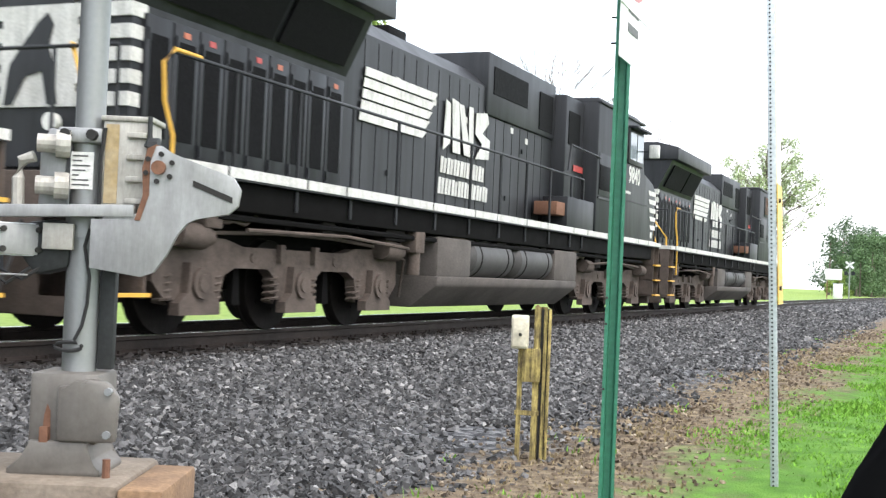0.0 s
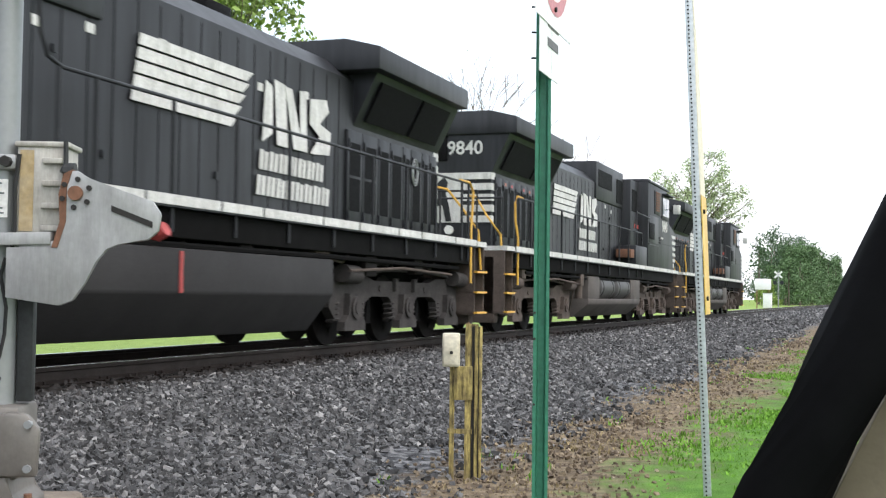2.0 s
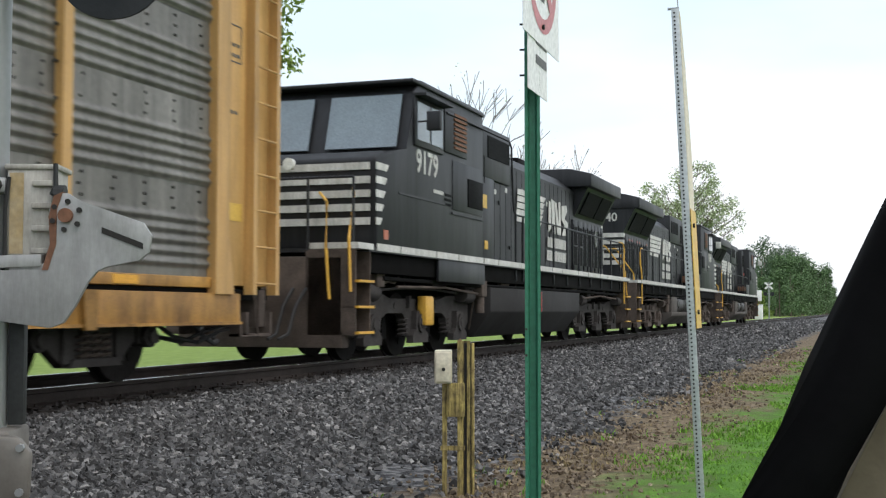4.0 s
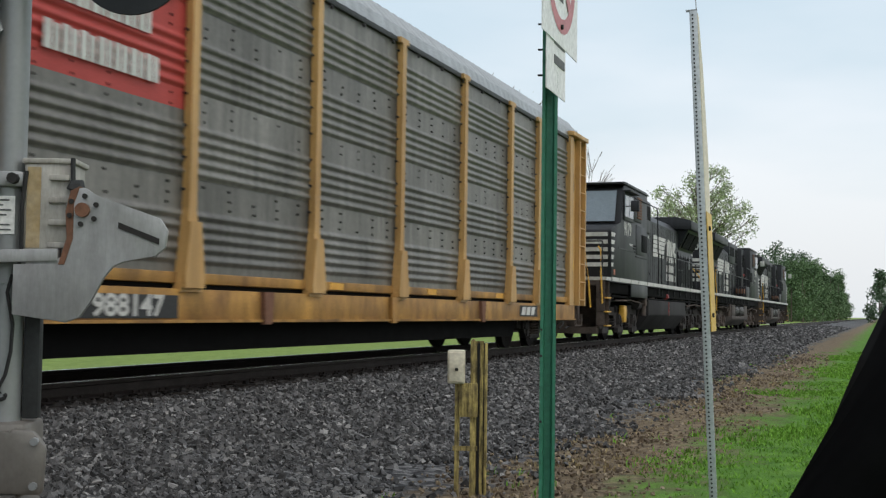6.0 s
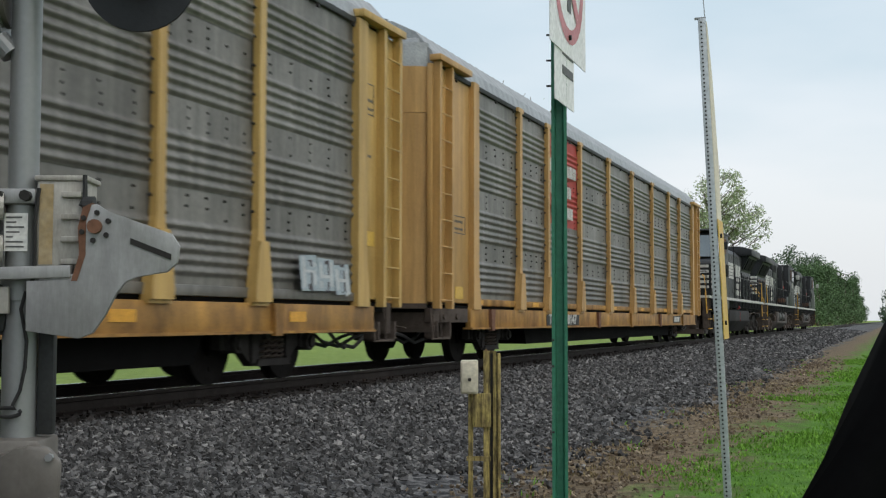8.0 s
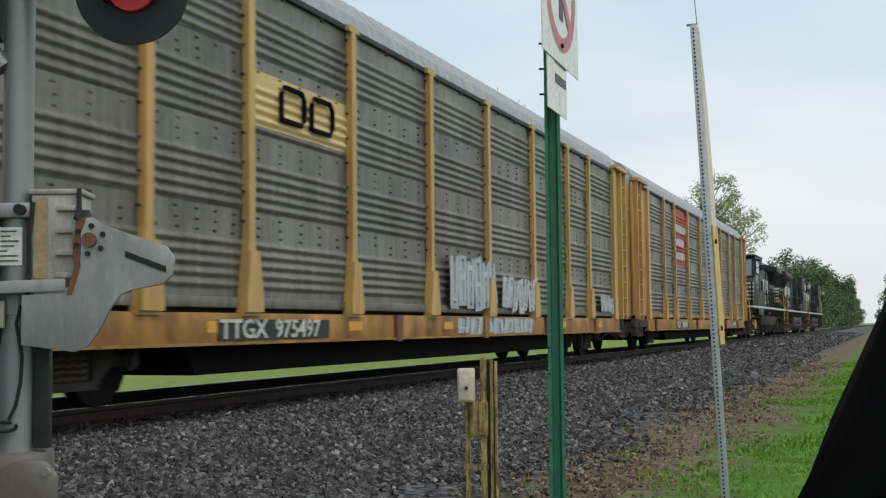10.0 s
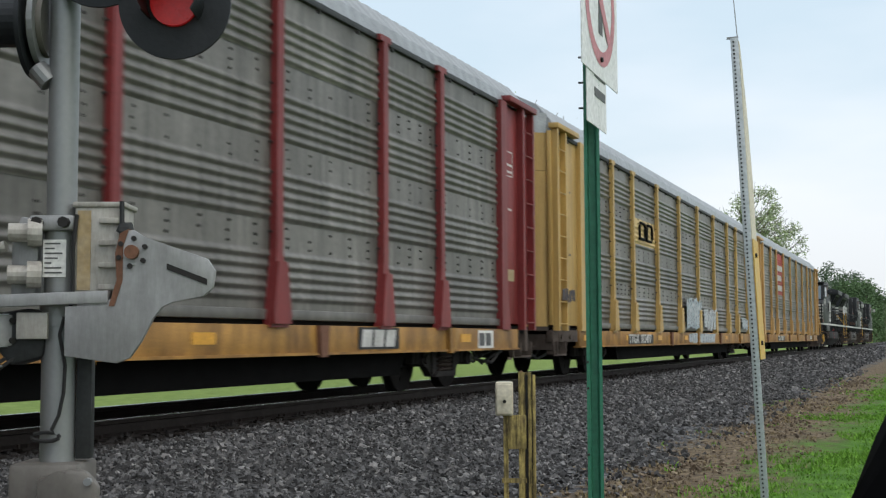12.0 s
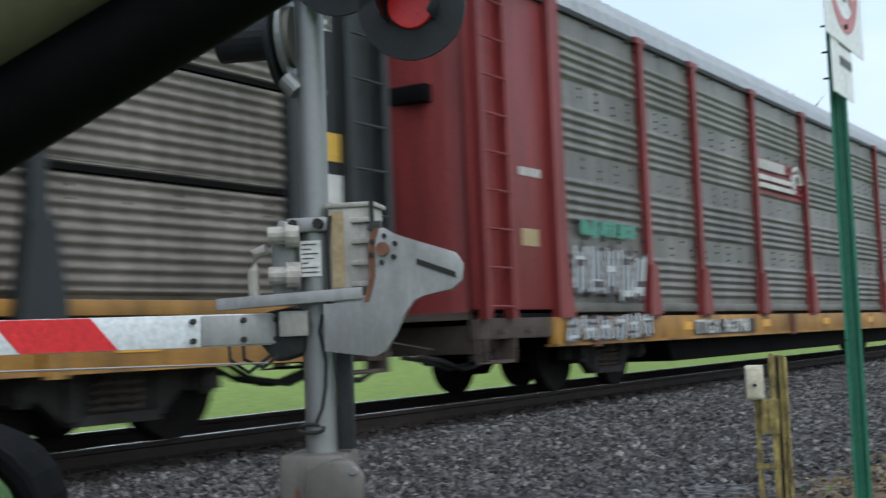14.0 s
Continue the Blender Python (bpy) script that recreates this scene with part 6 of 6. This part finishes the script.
    for z in (0.2, 0.5, 0.62):
        part("bolt_hole", C((-0.03, -0.02, z), (-0.03, -0.012, z), 0.006, 6), M["bolt"], a)
    # sheets stand nearly along the line of sight, their faces turned to the right
    turn = pose(0.046, 0.02, 0, 0, 0, 77)
    sg = part("turn_sign", B(-0.38, 0.38, -0.002, 0.002, 1.94, 2.70, m=turn), M["sign_white"], a, "white square sign with red circle")
    ring = bmesh.new()
    for k in range(28):
        q0, q1 = 2 * math.pi * k / 28, 2 * math.pi * (k + 1) / 28
        vs = [ring.verts.new(turn @ Vector((r_ * math.cos(q_), -0.0035, 2.32 + r_ * math.sin(q_)))) for r_, q_ in ((0.25, q0), (0.32, q0), (0.32, q1), (0.25, q1))]
        ring.faces.new(vs)
    part("red_circle", ring, M["sign_red"], sg)
    part("turn_arrow", prism(bmesh.new(), [(-0.04, 2.15), (0.04, 2.15), (0.04, 2.42), (0.13, 2.42), (0.0, 2.58), (-0.13, 2.42), (-0.04, 2.42)], "y", -0.003, -0.0045, m=turn), M["ink"], sg)
    part("slash", prism(bmesh.new(), [(-0.20, 2.46), (-0.15, 2.51), (0.20, 2.18), (0.15, 2.13)], "y", -0.005, -0.006, m=turn), M["sign_red"], sg)
    part("sign_bolt", C(turn @ Vector((0.0, -0.014, 2.03)), turn @ Vector((0.0, 0, 2.03)), 0.012, 8), M["bolt"], sg)
    sm = part("small_sign", B(-0.27, 0.13, 0.003, 0.007, 1.70, 2.02, m=turn), M["sign_white"], a, "small white supplementary plate")
    for z in (1.84, 1.93):
        part("writing_bar", B(-0.12, 0.10, 0.0, 0.0025, z, z + 0.04, m=turn), M["ink"], sm)
    for z in (1.80, 1.92, 2.04):
        part("stud", C((-0.058, 0, z), (-0.03, 0, z), 0.005, 6), M["bolt"], a)
    return a


def perforated_post():
    lean = math.degrees(math.atan(0.17 / 4))
    a = thing("marker_post", "perforated galvanised square post with edge-on cream and yellow marker plates", "sign post", facing(7.665, 1.0, 0.03, 8))
    a.matrix_world = facing(7.665, 1.0, 0.03, 8) @ pose(0, 0, 0, 0, -lean, 0)
    part("tube", B(-0.024, 0.024, -0.024, 0.024, -0.9, 2.60, bev=0.004), M["pale_galv"], a)
    hole = part("perforation", C((-0.006, -0.0262, -0.5), (-0.006, -0.0238, -0.5), 0.0062, 8), M["bolt"], a)
    for k in range(1, 122):
        place("perforation", hole.data, None, a).location = (0, 0, 0.0254 * k)
    turn = pose(0.028, 0.0, 0, 0, 0, 84)
    up = part("upper_plate", prism(bmesh.new(), [(-0.02, 1.30), (0.26, 1.30), (0.28, 1.7), (0.17, 2.25), (0.03, 2.56), (-0.02, 2.58)], "y", -0.002, 0.002, m=turn), M["sign_cream"], a)
    lw = part("lower_plate", B(-0.03, 0.27, -0.008, -0.003, 0.60, 1.34, m=turn), M["sign_yellow"], a)
    for z in (0.70, 1.24):
        part("plate_bolt", C(turn @ Vector((0.05, -0.02, z)), turn @ Vector((0.05, -0.008, z)), 0.014, 8), M["bolt"], lw)
    part("cap_bracket", B(-0.045, 0.025, -0.012, 0.012, 2.60, 2.61), M["galv"], a)
    part("whip", TB([(0.02, 0, 2.6), (0.012, 0, 2.85)], 0.003, 6), M["galv"], a)
    return a


def yellow_marker():
    a = thing("utility_marker", "weathered yellow utility marker posts with a small beige box", "marker post", facing(7.695, 2.51, 0.027, 18))
    part("wide_post", P([(-0.05, -0.03), (-0.012, -0.03), (-0.008, 0.0), (0.010, 0.0), (0.014, -0.03), (0.035, -0.03), (0.035, 0.035), (-0.05, 0.035)], "z", -0.75, 0.515), M["old_yellow"], a)
    part("side_board", B(0.042, 0.062, -0.04, 0.03, -0.75, 0.50, bev=0.004), M["old_yellow"], a)
    # black fillers that paint the shade inside the groove and between the boards
    part("groove_shade", B(-0.006, 0.012, -0.012, -0.001, -0.7, 0.50), M["bolt"], a)
    part("gap_shade", B(0.0352, 0.0418, -0.02, 0.03, -0.7, 0.50), M["bolt"], a)
    part("split_edge", P([(-0.05, 0.516), (-0.02, 0.516), (-0.03, 0.53)], "y", -0.02, 0.02), M["timber"], a)
    part("thin_post", B(-0.15, -0.118, -0.03, 0.03, -0.75, 0.33, bev=0.006), M["old_yellow"], a)
    bx = part("meter_box", B(-0.20, -0.085, -0.07, 0.05, 0.235, 0.455, bev=0.012), M["beige_box"], a)
    part("box_lid", B(-0.19, -0.095, -0.083, -0.068, 0.25, 0.44, bev=0.004), M["beige_box"], bx)
    part("latch", C((-0.14, -0.095, 0.33), (-0.14, -0.08, 0.33), 0.012, 8), M["bolt"], bx)
    part("strap", B(-0.16, 0.0, -0.036, -0.0305, -0.20, -0.17), M["old_yellow"], a)
    part("strap", B(-0.12, 0.0, -0.06, -0.05, 0.02, 0.24, bev=0.004), M["old_yellow"], a)
    return a


# ---------------------------------------------------------------- trees and distance


def leaf_cloud(rng, centers, radii, per, size):
    pts, k = [], len(centers)
    c = np.repeat(np.array(centers), per, axis=0)
    r = np.repeat(np.array(radii), per)[:, None]
    v = rng.normal(size=(len(c), 3))
    v /= np.linalg.norm(v, axis=1)[:, None]
    p = c + v * r * (rng.random((len(c), 1)) ** 0.45)
    a, b = rng.normal(size=p.shape), rng.normal(size=p.shape)
    a /= np.linalg.norm(a, axis=1)[:, None]
    b = np.cross(a, b)
    b /= np.linalg.norm(b, axis=1)[:, None]
    s = size * (0.5 + rng.random((len(p), 1)))
    V = np.stack([p - a * s, p + b * s * 0.55, p + a * s, p - b * s * 0.55], 1).reshape(-1, 3)
    i = 4 * np.arange(len(p))[:, None]
    return V, np.concatenate([i + [0, 1, 2], i + [0, 2, 3]]).tolist()


def tree(x, y, height, spread, label, leaf, per, leaf_size, seed, depth=4, bare=0.35, top=None, wide=None, bole=0.38):
    """A tapered trunk, forking limbs and a crown of small leaves about the twigs."""
    rng, nr = random.Random(seed), np.random.default_rng(seed)
    t = thing("tree", label, "tree", pose(x, y, ground_z(x, y) - 0.05))
    bm, tips = bmesh.new(), []

    def grow(p, d, length, r, level):
        pts, rad = [p.copy()], [r]
        for k in range(3):
            d = (d + Vector((rng.uniform(-1, 1), rng.uniform(-1, 1), rng.uniform(-0.3, 0.6))) * 0.16).normalized()
            p = p + d * length / 3
            pts.append(p.copy())
            rad.append(max(0.016, r * (1 - 0.14 * (k + 1))))
        tube(bm, pts, rad, 7 if level > 2 else 4)
        if level <= (3 if top else 2):
            tips.append((p.copy(), length))
        if level == 0:
            return
        for k in range(3 if level > 1 else 4):
            a = rng.uniform(0, 6.28)
            tilt = rng.uniform(0.35, 0.85) * (spread / height * 1.9)
            side = Vector((math.cos(a), math.sin(a), 0))
            nd = (d + side * tilt).normalized()
            grow(p - d * length * rng.uniform(0, 0.35), nd, length * rng.uniform(0.62, 0.82), rad[-1] * 0.68, level - 1)
    grow(Vector((0, 0, 0)), Vector((0, 0, 1)), height * bole, height * 0.018, depth)
    if top:
        # bring the grown tree to its true height and breadth
        sz = (top - 0.5) / max(q[0].z for q in tips)
        sx = (wide - 1.0) / (max(q[0].y for q in tips) - min(q[0].y for q in tips))
        for v in bm.verts:
            v.co = Vector((v.co.x * sx, v.co.y * sx, v.co.z * sz))
        tips = [(Vector((q.x * sx, q.y * sx, q.z * sz)), n_ * 0.8) for q, n_ in tips]
    part("trunk", bm, M["bark"], t)
    use = [q for q in tips if rng.random() > bare]
    if use:
        V, Fc = leaf_cloud(nr, [tuple(q[0]) for q in use], [max(0.5, q[1] * 0.55) for q in use], per, leaf_size)
        me = bpy.data.meshes.new("crown")
        me.from_pydata(V, [], Fc)
        place("crown", me, M[leaf], t)
    return t


def round_tree(x, y, top, wide, low, label, leaf, clumps, per, leaf_size, seed):
    """A trunk that forks into many limbs, each ending in a loose clump of leaves, within a rounded crown."""
    rng, nr = random.Random(seed), np.random.default_rng(seed)
    t = thing("tree", label, "tree", pose(x, y, ground_z(x, y) - 0.05))
    mid, half = (top + low) / 2, (top - low) / 2
    bm = TB([(0, 0, 0), (0.1, 0.05, low * 0.5), (0.0, 0.1, low), (0.1, 0, mid), (0, 0, top - 1.6)], [0.34, 0.28, 0.23, 0.14, 0.04], 8)
    cs, rs = [], []
    for k in range(clumps):
        v = Vector((rng.gauss(0, 1), rng.gauss(0, 1), rng.gauss(0, 1))).normalized() * rng.uniform(0.35, 0.95)
        c = Vector((v.x * wide / 2, v.y * wide / 2, mid + v.z * half))
        start = Vector((0.05, 0.05, max(low * 0.8, c.z - 0.55 * Vector((c.x, c.y)).length - 1.2)))
        bend = start.lerp(c, 0.5) + Vector((rng.uniform(-0.4, 0.4), rng.uniform(-0.4, 0.4), rng.uniform(-0.2, 0.5)))
        tube(bm, [start, bend, c], [0.075, 0.045, 0.015], 5)
        for q in range(4):
            tip = c + Vector((rng.gauss(0, 0.7), rng.gauss(0, 0.7), rng.uniform(0.0, 1.1)))
            tube(bm, [bend.lerp(c, 0.6), tip], [0.022, 0.008], 4)
        cs.append(tuple(c))
        rs.append(rng.uniform(0.55, 1.15))
    part("trunk", bm, M["bark"], t)
    V, Fc = leaf_cloud(nr, cs, rs, per, leaf_size)
    me = bpy.data.meshes.new("crown")
    me.from_pydata(V, [], Fc)
    place("crown", me, M[leaf], t)
    return t


def woods(name, label, trees, leaf, seed, size):
    """A far belt of trees as one mass of leaf clumps over trunks."""
    rng, nr = random.Random(seed), np.random.default_rng(seed)
    cs, rs, bm = [], [], bmesh.new()
    for x, y, h in trees:
        z0 = ground_z(x, y)
        tube(bm, [(x, y, z0), (x + rng.uniform(-.4, .4), y, z0 + h * 0.8)], [h * 0.02, h * 0.008], 5)
        for k in range(20):
            f = rng.uniform(0.08, 1.0)
            w = h * 0.26 * math.sin(min(1, f * 1.1 + 0.22) * math.pi) ** 0.6 + 0.3
            a = rng.uniform(0, 6.28)
            cs.append((x + w * math.cos(a) * 0.8, y + w * math.sin(a) * 0.8, z0 + f * h))
            rs.append(h * rng.uniform(0.09, 0.17))
    V, Fc = leaf_cloud(nr, cs, rs, 95, size * 0.6)
    me = bpy.data.meshes.new("foliage")
    me.from_pydata(V, [], Fc)
    ob = place(name, me, M[leaf])
    tagged(ob, label, "woods", kind="stuff")
    part("trunks", bm, M["bark"], ob)
    return ob


def far_crossing():
    s = thing("billboard", "small white roadside sign board on two posts", "sign", pose(152, 13.1, -0.25, 0, 0, -82))
    part("board", B(-0.95, 0.95, -0.05, 0.05, 2.2, 3.5, bev=0.02), M["sign_white"], s)
    for q in (-0.7, 0.7):
        part("post", B(q - 0.06, q + 0.06, 0.05, 0.17, -0.1, 3.3), M["timber"], s)
    c = thing("equipment_cabinet", "white railway equipment cabinet beside the far crossing", "cabinet", pose(150, 12.4, -0.25, 0, 0, -90))
    part("body", B(-0.5, 0.5, -0.4, 0.4, 0, 1.7, bev=0.03), M["sign_white"], c)
    part("roof", B(-0.56, 0.56, -0.46, 0.46, 1.7, 1.78, bev=0.02), M["sign_back"], c)
    part("door", B(-0.42, 0.42, -0.43, -0.40, 0.12, 1.62, bev=0.01), M["sign_white"], c)
    g = thing("far_crossing_signal", "distant grey crossing signal with crossbuck", "railway signal", pose(156, 11.6, -0.25, 0, 0, -90))
    part("mast", C((0, 0, 0), (0, 0, 4.6), 0.08, 12), M["galv"], g)
    for r_ in (-40, 40):
        part("crossbuck_blade", B(-0.6, 0.6, -0.1, -0.07, -0.11, 0.11, m=pose(0, 0, 4.1, 0, r_, 0)), M["sign_white"], g)
    for q in (-0.4, 0.4):
        part("lamp_disc", C((q, -0.1, 3.1), (q, -0.14, 3.1), 0.25, 16), M["hood_black"], g)
    part("lamp_arm", C((-0.4, 0, 3.1), (0.4, 0, 3.1), 0.04, 8), M["galv"], g)


def car_opening():
    """The parked car's window opening round the camera: door, rear pillar, roof rail and wing mirror."""
    c = thing("parked_car", "window opening of a parked car with black seals and beige trim", "car")
    # rear pillar: a black seal, and the beige lining on its inner side
    edge = [(0.633, 0.105, 0.535), (0.635, 0.057, 0.641), (0.644, 0.023, 0.712), (0.653, -0.010, 0.782), (0.662, -0.065, 0.895)]
    part("rear_pillar_seal", TB([(x + 0.02, y - 0.019, z - 0.011) for x, y, z in edge], 0.022, 14), M["car_black"], c, smooth=True)
    part("rear_pillar_lining", P([(0.105, 0.44), (0.008, 0.642), (-0.06, 0.782), (-0.12, 0.92), (-0.42, 0.92), (-0.42, 0.44)], "x", 0.672, 0.73, bev=0.008), M["car_beige"], c)
    # sloping front pillar with the roof lining above it
    p0, p1 = Vector((0.286, 0.584, 0.806)), Vector((0.416, 0.364, 0.946))
    d = (p1 - p0).normalized()
    part("front_pillar_seal", TB([p0 - d * 0.5 + Vector((0, 0, 0.022)), p0 + Vector((0, 0, 0.022)), p1 + Vector((0, 0, 0.022)), p1 + d * 0.25 + Vector((0.02, 0, 0.03))], 0.024, 14), M["car_black"], c, smooth=True)
    part("front_pillar_lining", TB([p0 - d * 0.5 + Vector((-0.02, 0.0, 0.085)), p0 + Vector((-0.02, 0, 0.085)), p1 + Vector((-0.02, 0, 0.085)), p1 + d * 0.3 + Vector((0, 0, 0.09))], 0.045, 14), M["car_beige"], c, smooth=True)
    # door below the sill, floor
    part("door_panel", B(0.70, 0.76, -0.9, 0.02, -0.30, 0.42, bev=0.02), M["car_paint"], c)
    part("floor_pan", B(-0.7, 0.72, -0.9, 0.3, -0.46, -0.28, bev=0.02), M["car_paint"], c)
    def oval(rx, rz):
        return [(rx * math.copysign(abs(math.cos(a)) ** 0.8, math.cos(a)), rz * math.copysign(abs(math.sin(a)) ** 0.8, math.sin(a))) for a in (2 * math.pi * k / 28 for k in range(28))]
    at = pose(0.402, 0.792, 0.612, 0, 0, -52)
    mh = part("wing_mirror", prism(bmesh.new(), oval(0.098, 0.078), "y", 0.0, 0.09, m=at), M["car_black"], c)
    part("mirror_rim", TB([at @ Vector((x, -0.004, z)) for x, z in oval(0.093, 0.073) + oval(0.093, 0.073)[:1]], 0.008, 8), M["car_black"], mh)
    part("mirror_glass", prism(bmesh.new(), oval(0.088, 0.068), "y", -0.002, -0.006, m=at), M["mirror"], mh)
    return c


# ---------------------------------------------------------------- the place
build_ground()
build_track()


def ballast_keep(x, y):
    edge = 2.95 + 0.35 * np.sin(x * 0.9) + 0.2 * np.sin(x * 2.3 + 1)
    return np.clip((y - edge) / 0.8 + 0.22, 0.03, 1.0)


stone_scatter("ballast_stones", "loose crushed grey ballast stones on the bank", 3.6, 48, 2.3, 6.85, 140000, 0.037, M["stone"], 1, ballast_keep)
# darker than the bank: grime plus painted shade from the passing train
stone_scatter("ballast_stones", "ballast stones between and beside the rails, coloured dark for soot and the train's shade", 4.0, 46, 6.5, 9.6, 16000, 0.045, M["soot_shade_stone"], 2)
stone_scatter("ballast_stones", "crushed grey ballast stones along the distant bank", 46, 140, 3.0, 6.9, 16000, 0.05, M["stone"], 3, ballast_keep)


def grass_keep(x, y):
    e = 1.15 + 0.5 * math.sin(x * 0.7) + 0.3 * math.sin(x * 1.9 + 2) + 0.35 * noise.noise(Vector((x * 0.5, y * 0.9, 3)))
    return max(0.04 if noise.noise(Vector((x * 0.9, y * 1.3, 7))) > 0.1 else 0.0, min(1.0, (e - y) / 0.9 + 0.35))


def straw_keep(x, y):
    return 0.55 * max(0.0, 1 - abs(y - 2.1) / 1.0) * (0.5 + noise.noise(Vector((x * 0.8, y * 0.8, 9))))


blades("verge_grass", "short bright green verge grass", 5, 45, -2.6, 3.0, 36000, 0.04, M["grass"], 4, grass_keep)
blades("dry_grass", "thin dry straw between gravel and grass", 5, 35, 1.0, 3.2, 5000, 0.03, M["straw"], 5, straw_keep)
stone_scatter("dry_litter", "scattered dry leaf litter and bits on the worn strip", 5.0, 40, 1.2, 3.5, 11000, 0.022, M["litter"], 6, lambda x, y: np.clip(1 - np.abs(y - 2.25) / 1.1, 0, 1))
far_crossing()
round_tree(124, 17.4, 16.6, 12.0, 4.6, "tall broad tree with sparse young yellow-green leaves", "leaf_young", 125, 95, 0.11, 35)
tree(45.5, 27.2, 16.0, 6.5, "leafy tree beyond the track in fresh green", "leaf_bright", 40, 0.14, 12, bare=0.1)
tree(65, 22.3, 14.6, 6.0, "bare-branched tree with a few early leaves", "leaf_young", 3, 0.06, 13, bare=0.8)
tree(78, 22.6, 14.8, 6.0, "bare-branched tree with a few early leaves", "leaf_young", 3, 0.06, 14, bare=0.8)
tree(86, 21.3, 13.0, 5.0, "bare-branched tree with a few early leaves", "leaf_young", 2, 0.06, 15, bare=0.85)
wr = random.Random(21)
woods("far_woods", "dense dark green belt of trees beside the track", [(250 + 9 * k + wr.uniform(-3, 3), 18.2 - 0.1 * k + wr.uniform(-2, 3), wr.uniform(11, 14.5) * min(1.0, 0.55 + 0.15 * k)) for k in range(34)] + [(292 + 11 * k, 22 + wr.uniform(-2, 4) - 0.2 * k, wr.uniform(12, 15)) for k in range(22)] + [(300 + 11 * k + wr.uniform(-3, 3), 19.5 - 0.62 * k + wr.uniform(-1.5, 1.5), wr.uniform(13, 16)) for k in range(12)], "leaf", 22, 0.42)
woods("far_woods", "dark pines at the edge of the far woods", [(272 + 14 * k, 21.5 + wr.uniform(-1, 3) - 0.1 * k, wr.uniform(14.5, 18)) for k in range(9)], "leaf_dark", 23, 0.4)
woods("far_shrubs", "light green shrubs before the woods", [(232 + 6 * k, 19.5 + wr.uniform(-1, 2), wr.uniform(3, 5)) for k in range(6)], "leaf_bright", 24, 0.3)
woods("far_woods", "far dark trees on the near side of the track", [(300 + 25 * k + wr.uniform(-5, 5), 1.5 - 2.0 * k + wr.uniform(-3, 1), wr.uniform(11, 14)) for k in range(12)], "leaf_dark", 25, 0.5)
woods("far_woods", "low distant belt of trees across the field", [(180 - 7 * k + wr.uniform(-3, 3), 55 + 5.5 * k + wr.uniform(-5, 5), wr.uniform(7, 10)) for k in range(22)], "leaf", 26, 0.5)
crossing_mast()
green_sign_post()
perforated_post()
yellow_marker()
car_opening()

lead = locomotive(41.65, 1, "9712", "black diesel freight locomotive with white bands, leading the train", -1.95, "exposed", with_number=False)
second = locomotive(19.35, 1, "9840", "black diesel freight locomotive with white bands and brown dusty trucks", -1.95, "exposed")
third = locomotive(-2.88, -1, "9179", "black diesel freight locomotive running hood first, smooth grey fuel tank", 3.0, "smooth")
rack1 = autorack(-29.33, "tan", "car carrier with tan ribs, grey panels and a red emblem panel", "988147", (2, (1.67, 3.58), "crimson"), plate_x=-5.45)
rack2 = autorack(-57.77, "amber", "car carrier with yellow ribs, grey panels and white graffiti", "975497", (2, (1.98, 2.62), "cream"), split=True, plate_x=-6.0)
rack3 = autorack(-86.38, "maroon", "car carrier with dark red ribs and ends, grey panels and graffiti", "963798", (3, (1.93, 2.58), "maroon"), split=True, plate_x=-5.8)
rack4 = autorack(-114.95, "charcoal", "car carrier with charcoal ribs and ends and weathered grey panels", "941206", None, plate_x=-6.0)
emblem_details(rack1, rack2, rack3, rack4)

# ---------------------------------------------------------------- what moves
TRAVEL = [(0, -0.00), (0.5, 3.38), (1, 6.72), (1.5, 10.20), (2, 13.78), (2.5, 17.43), (3, 21.17), (5.5, 40.24), (6, 44.13), (6.5, 48.10), (7, 52.13), (7.5, 56.19), (10, 76.42), (10.5, 80.58), (11, 84.80), (11.5, 89.03), (12, 93.27), (12.5, 97.56), (13, 101.93), (13.5, 106.27), (14, 110.60)]


def travelled(t):
    ts, ss = [q[0] for q in TRAVEL], [q[1] for q in TRAVEL]
    v = np.gradient(ss, ts)
    i = min(max(int(np.searchsorted(ts, t, side="right")) - 1, 0), len(ts) - 2)
    h = ts[i + 1] - ts[i]
    u = (t - ts[i]) / h
    return ((2 * u ** 3 - 3 * u ** 2 + 1) * ss[i] + (u ** 3 - 2 * u ** 2 + u) * h * v[i] + (3 * u ** 2 - 2 * u ** 3) * ss[i + 1] + (u ** 3 - u ** 2) * h * v[i + 1])


def motions():
    step = 2.0 / FPS
    times = [round(k * step, 5) for k in range(int(14.0 / step) + 1)]
    for car in (lead, second, third, rack1, rack2, rack3, rack4):
        x0 = car.location.x
        walk(car, [(t, pose(x0 + travelled(t), RAIL_Y, 0)) for t, _ in TRAVEL])
    for ob, x, r in WHEELSETS:
        walk(ob, [(t, pose(x, 0, r, 0, math.degrees(travelled(t) / r), 0)) for t in times])


motions()
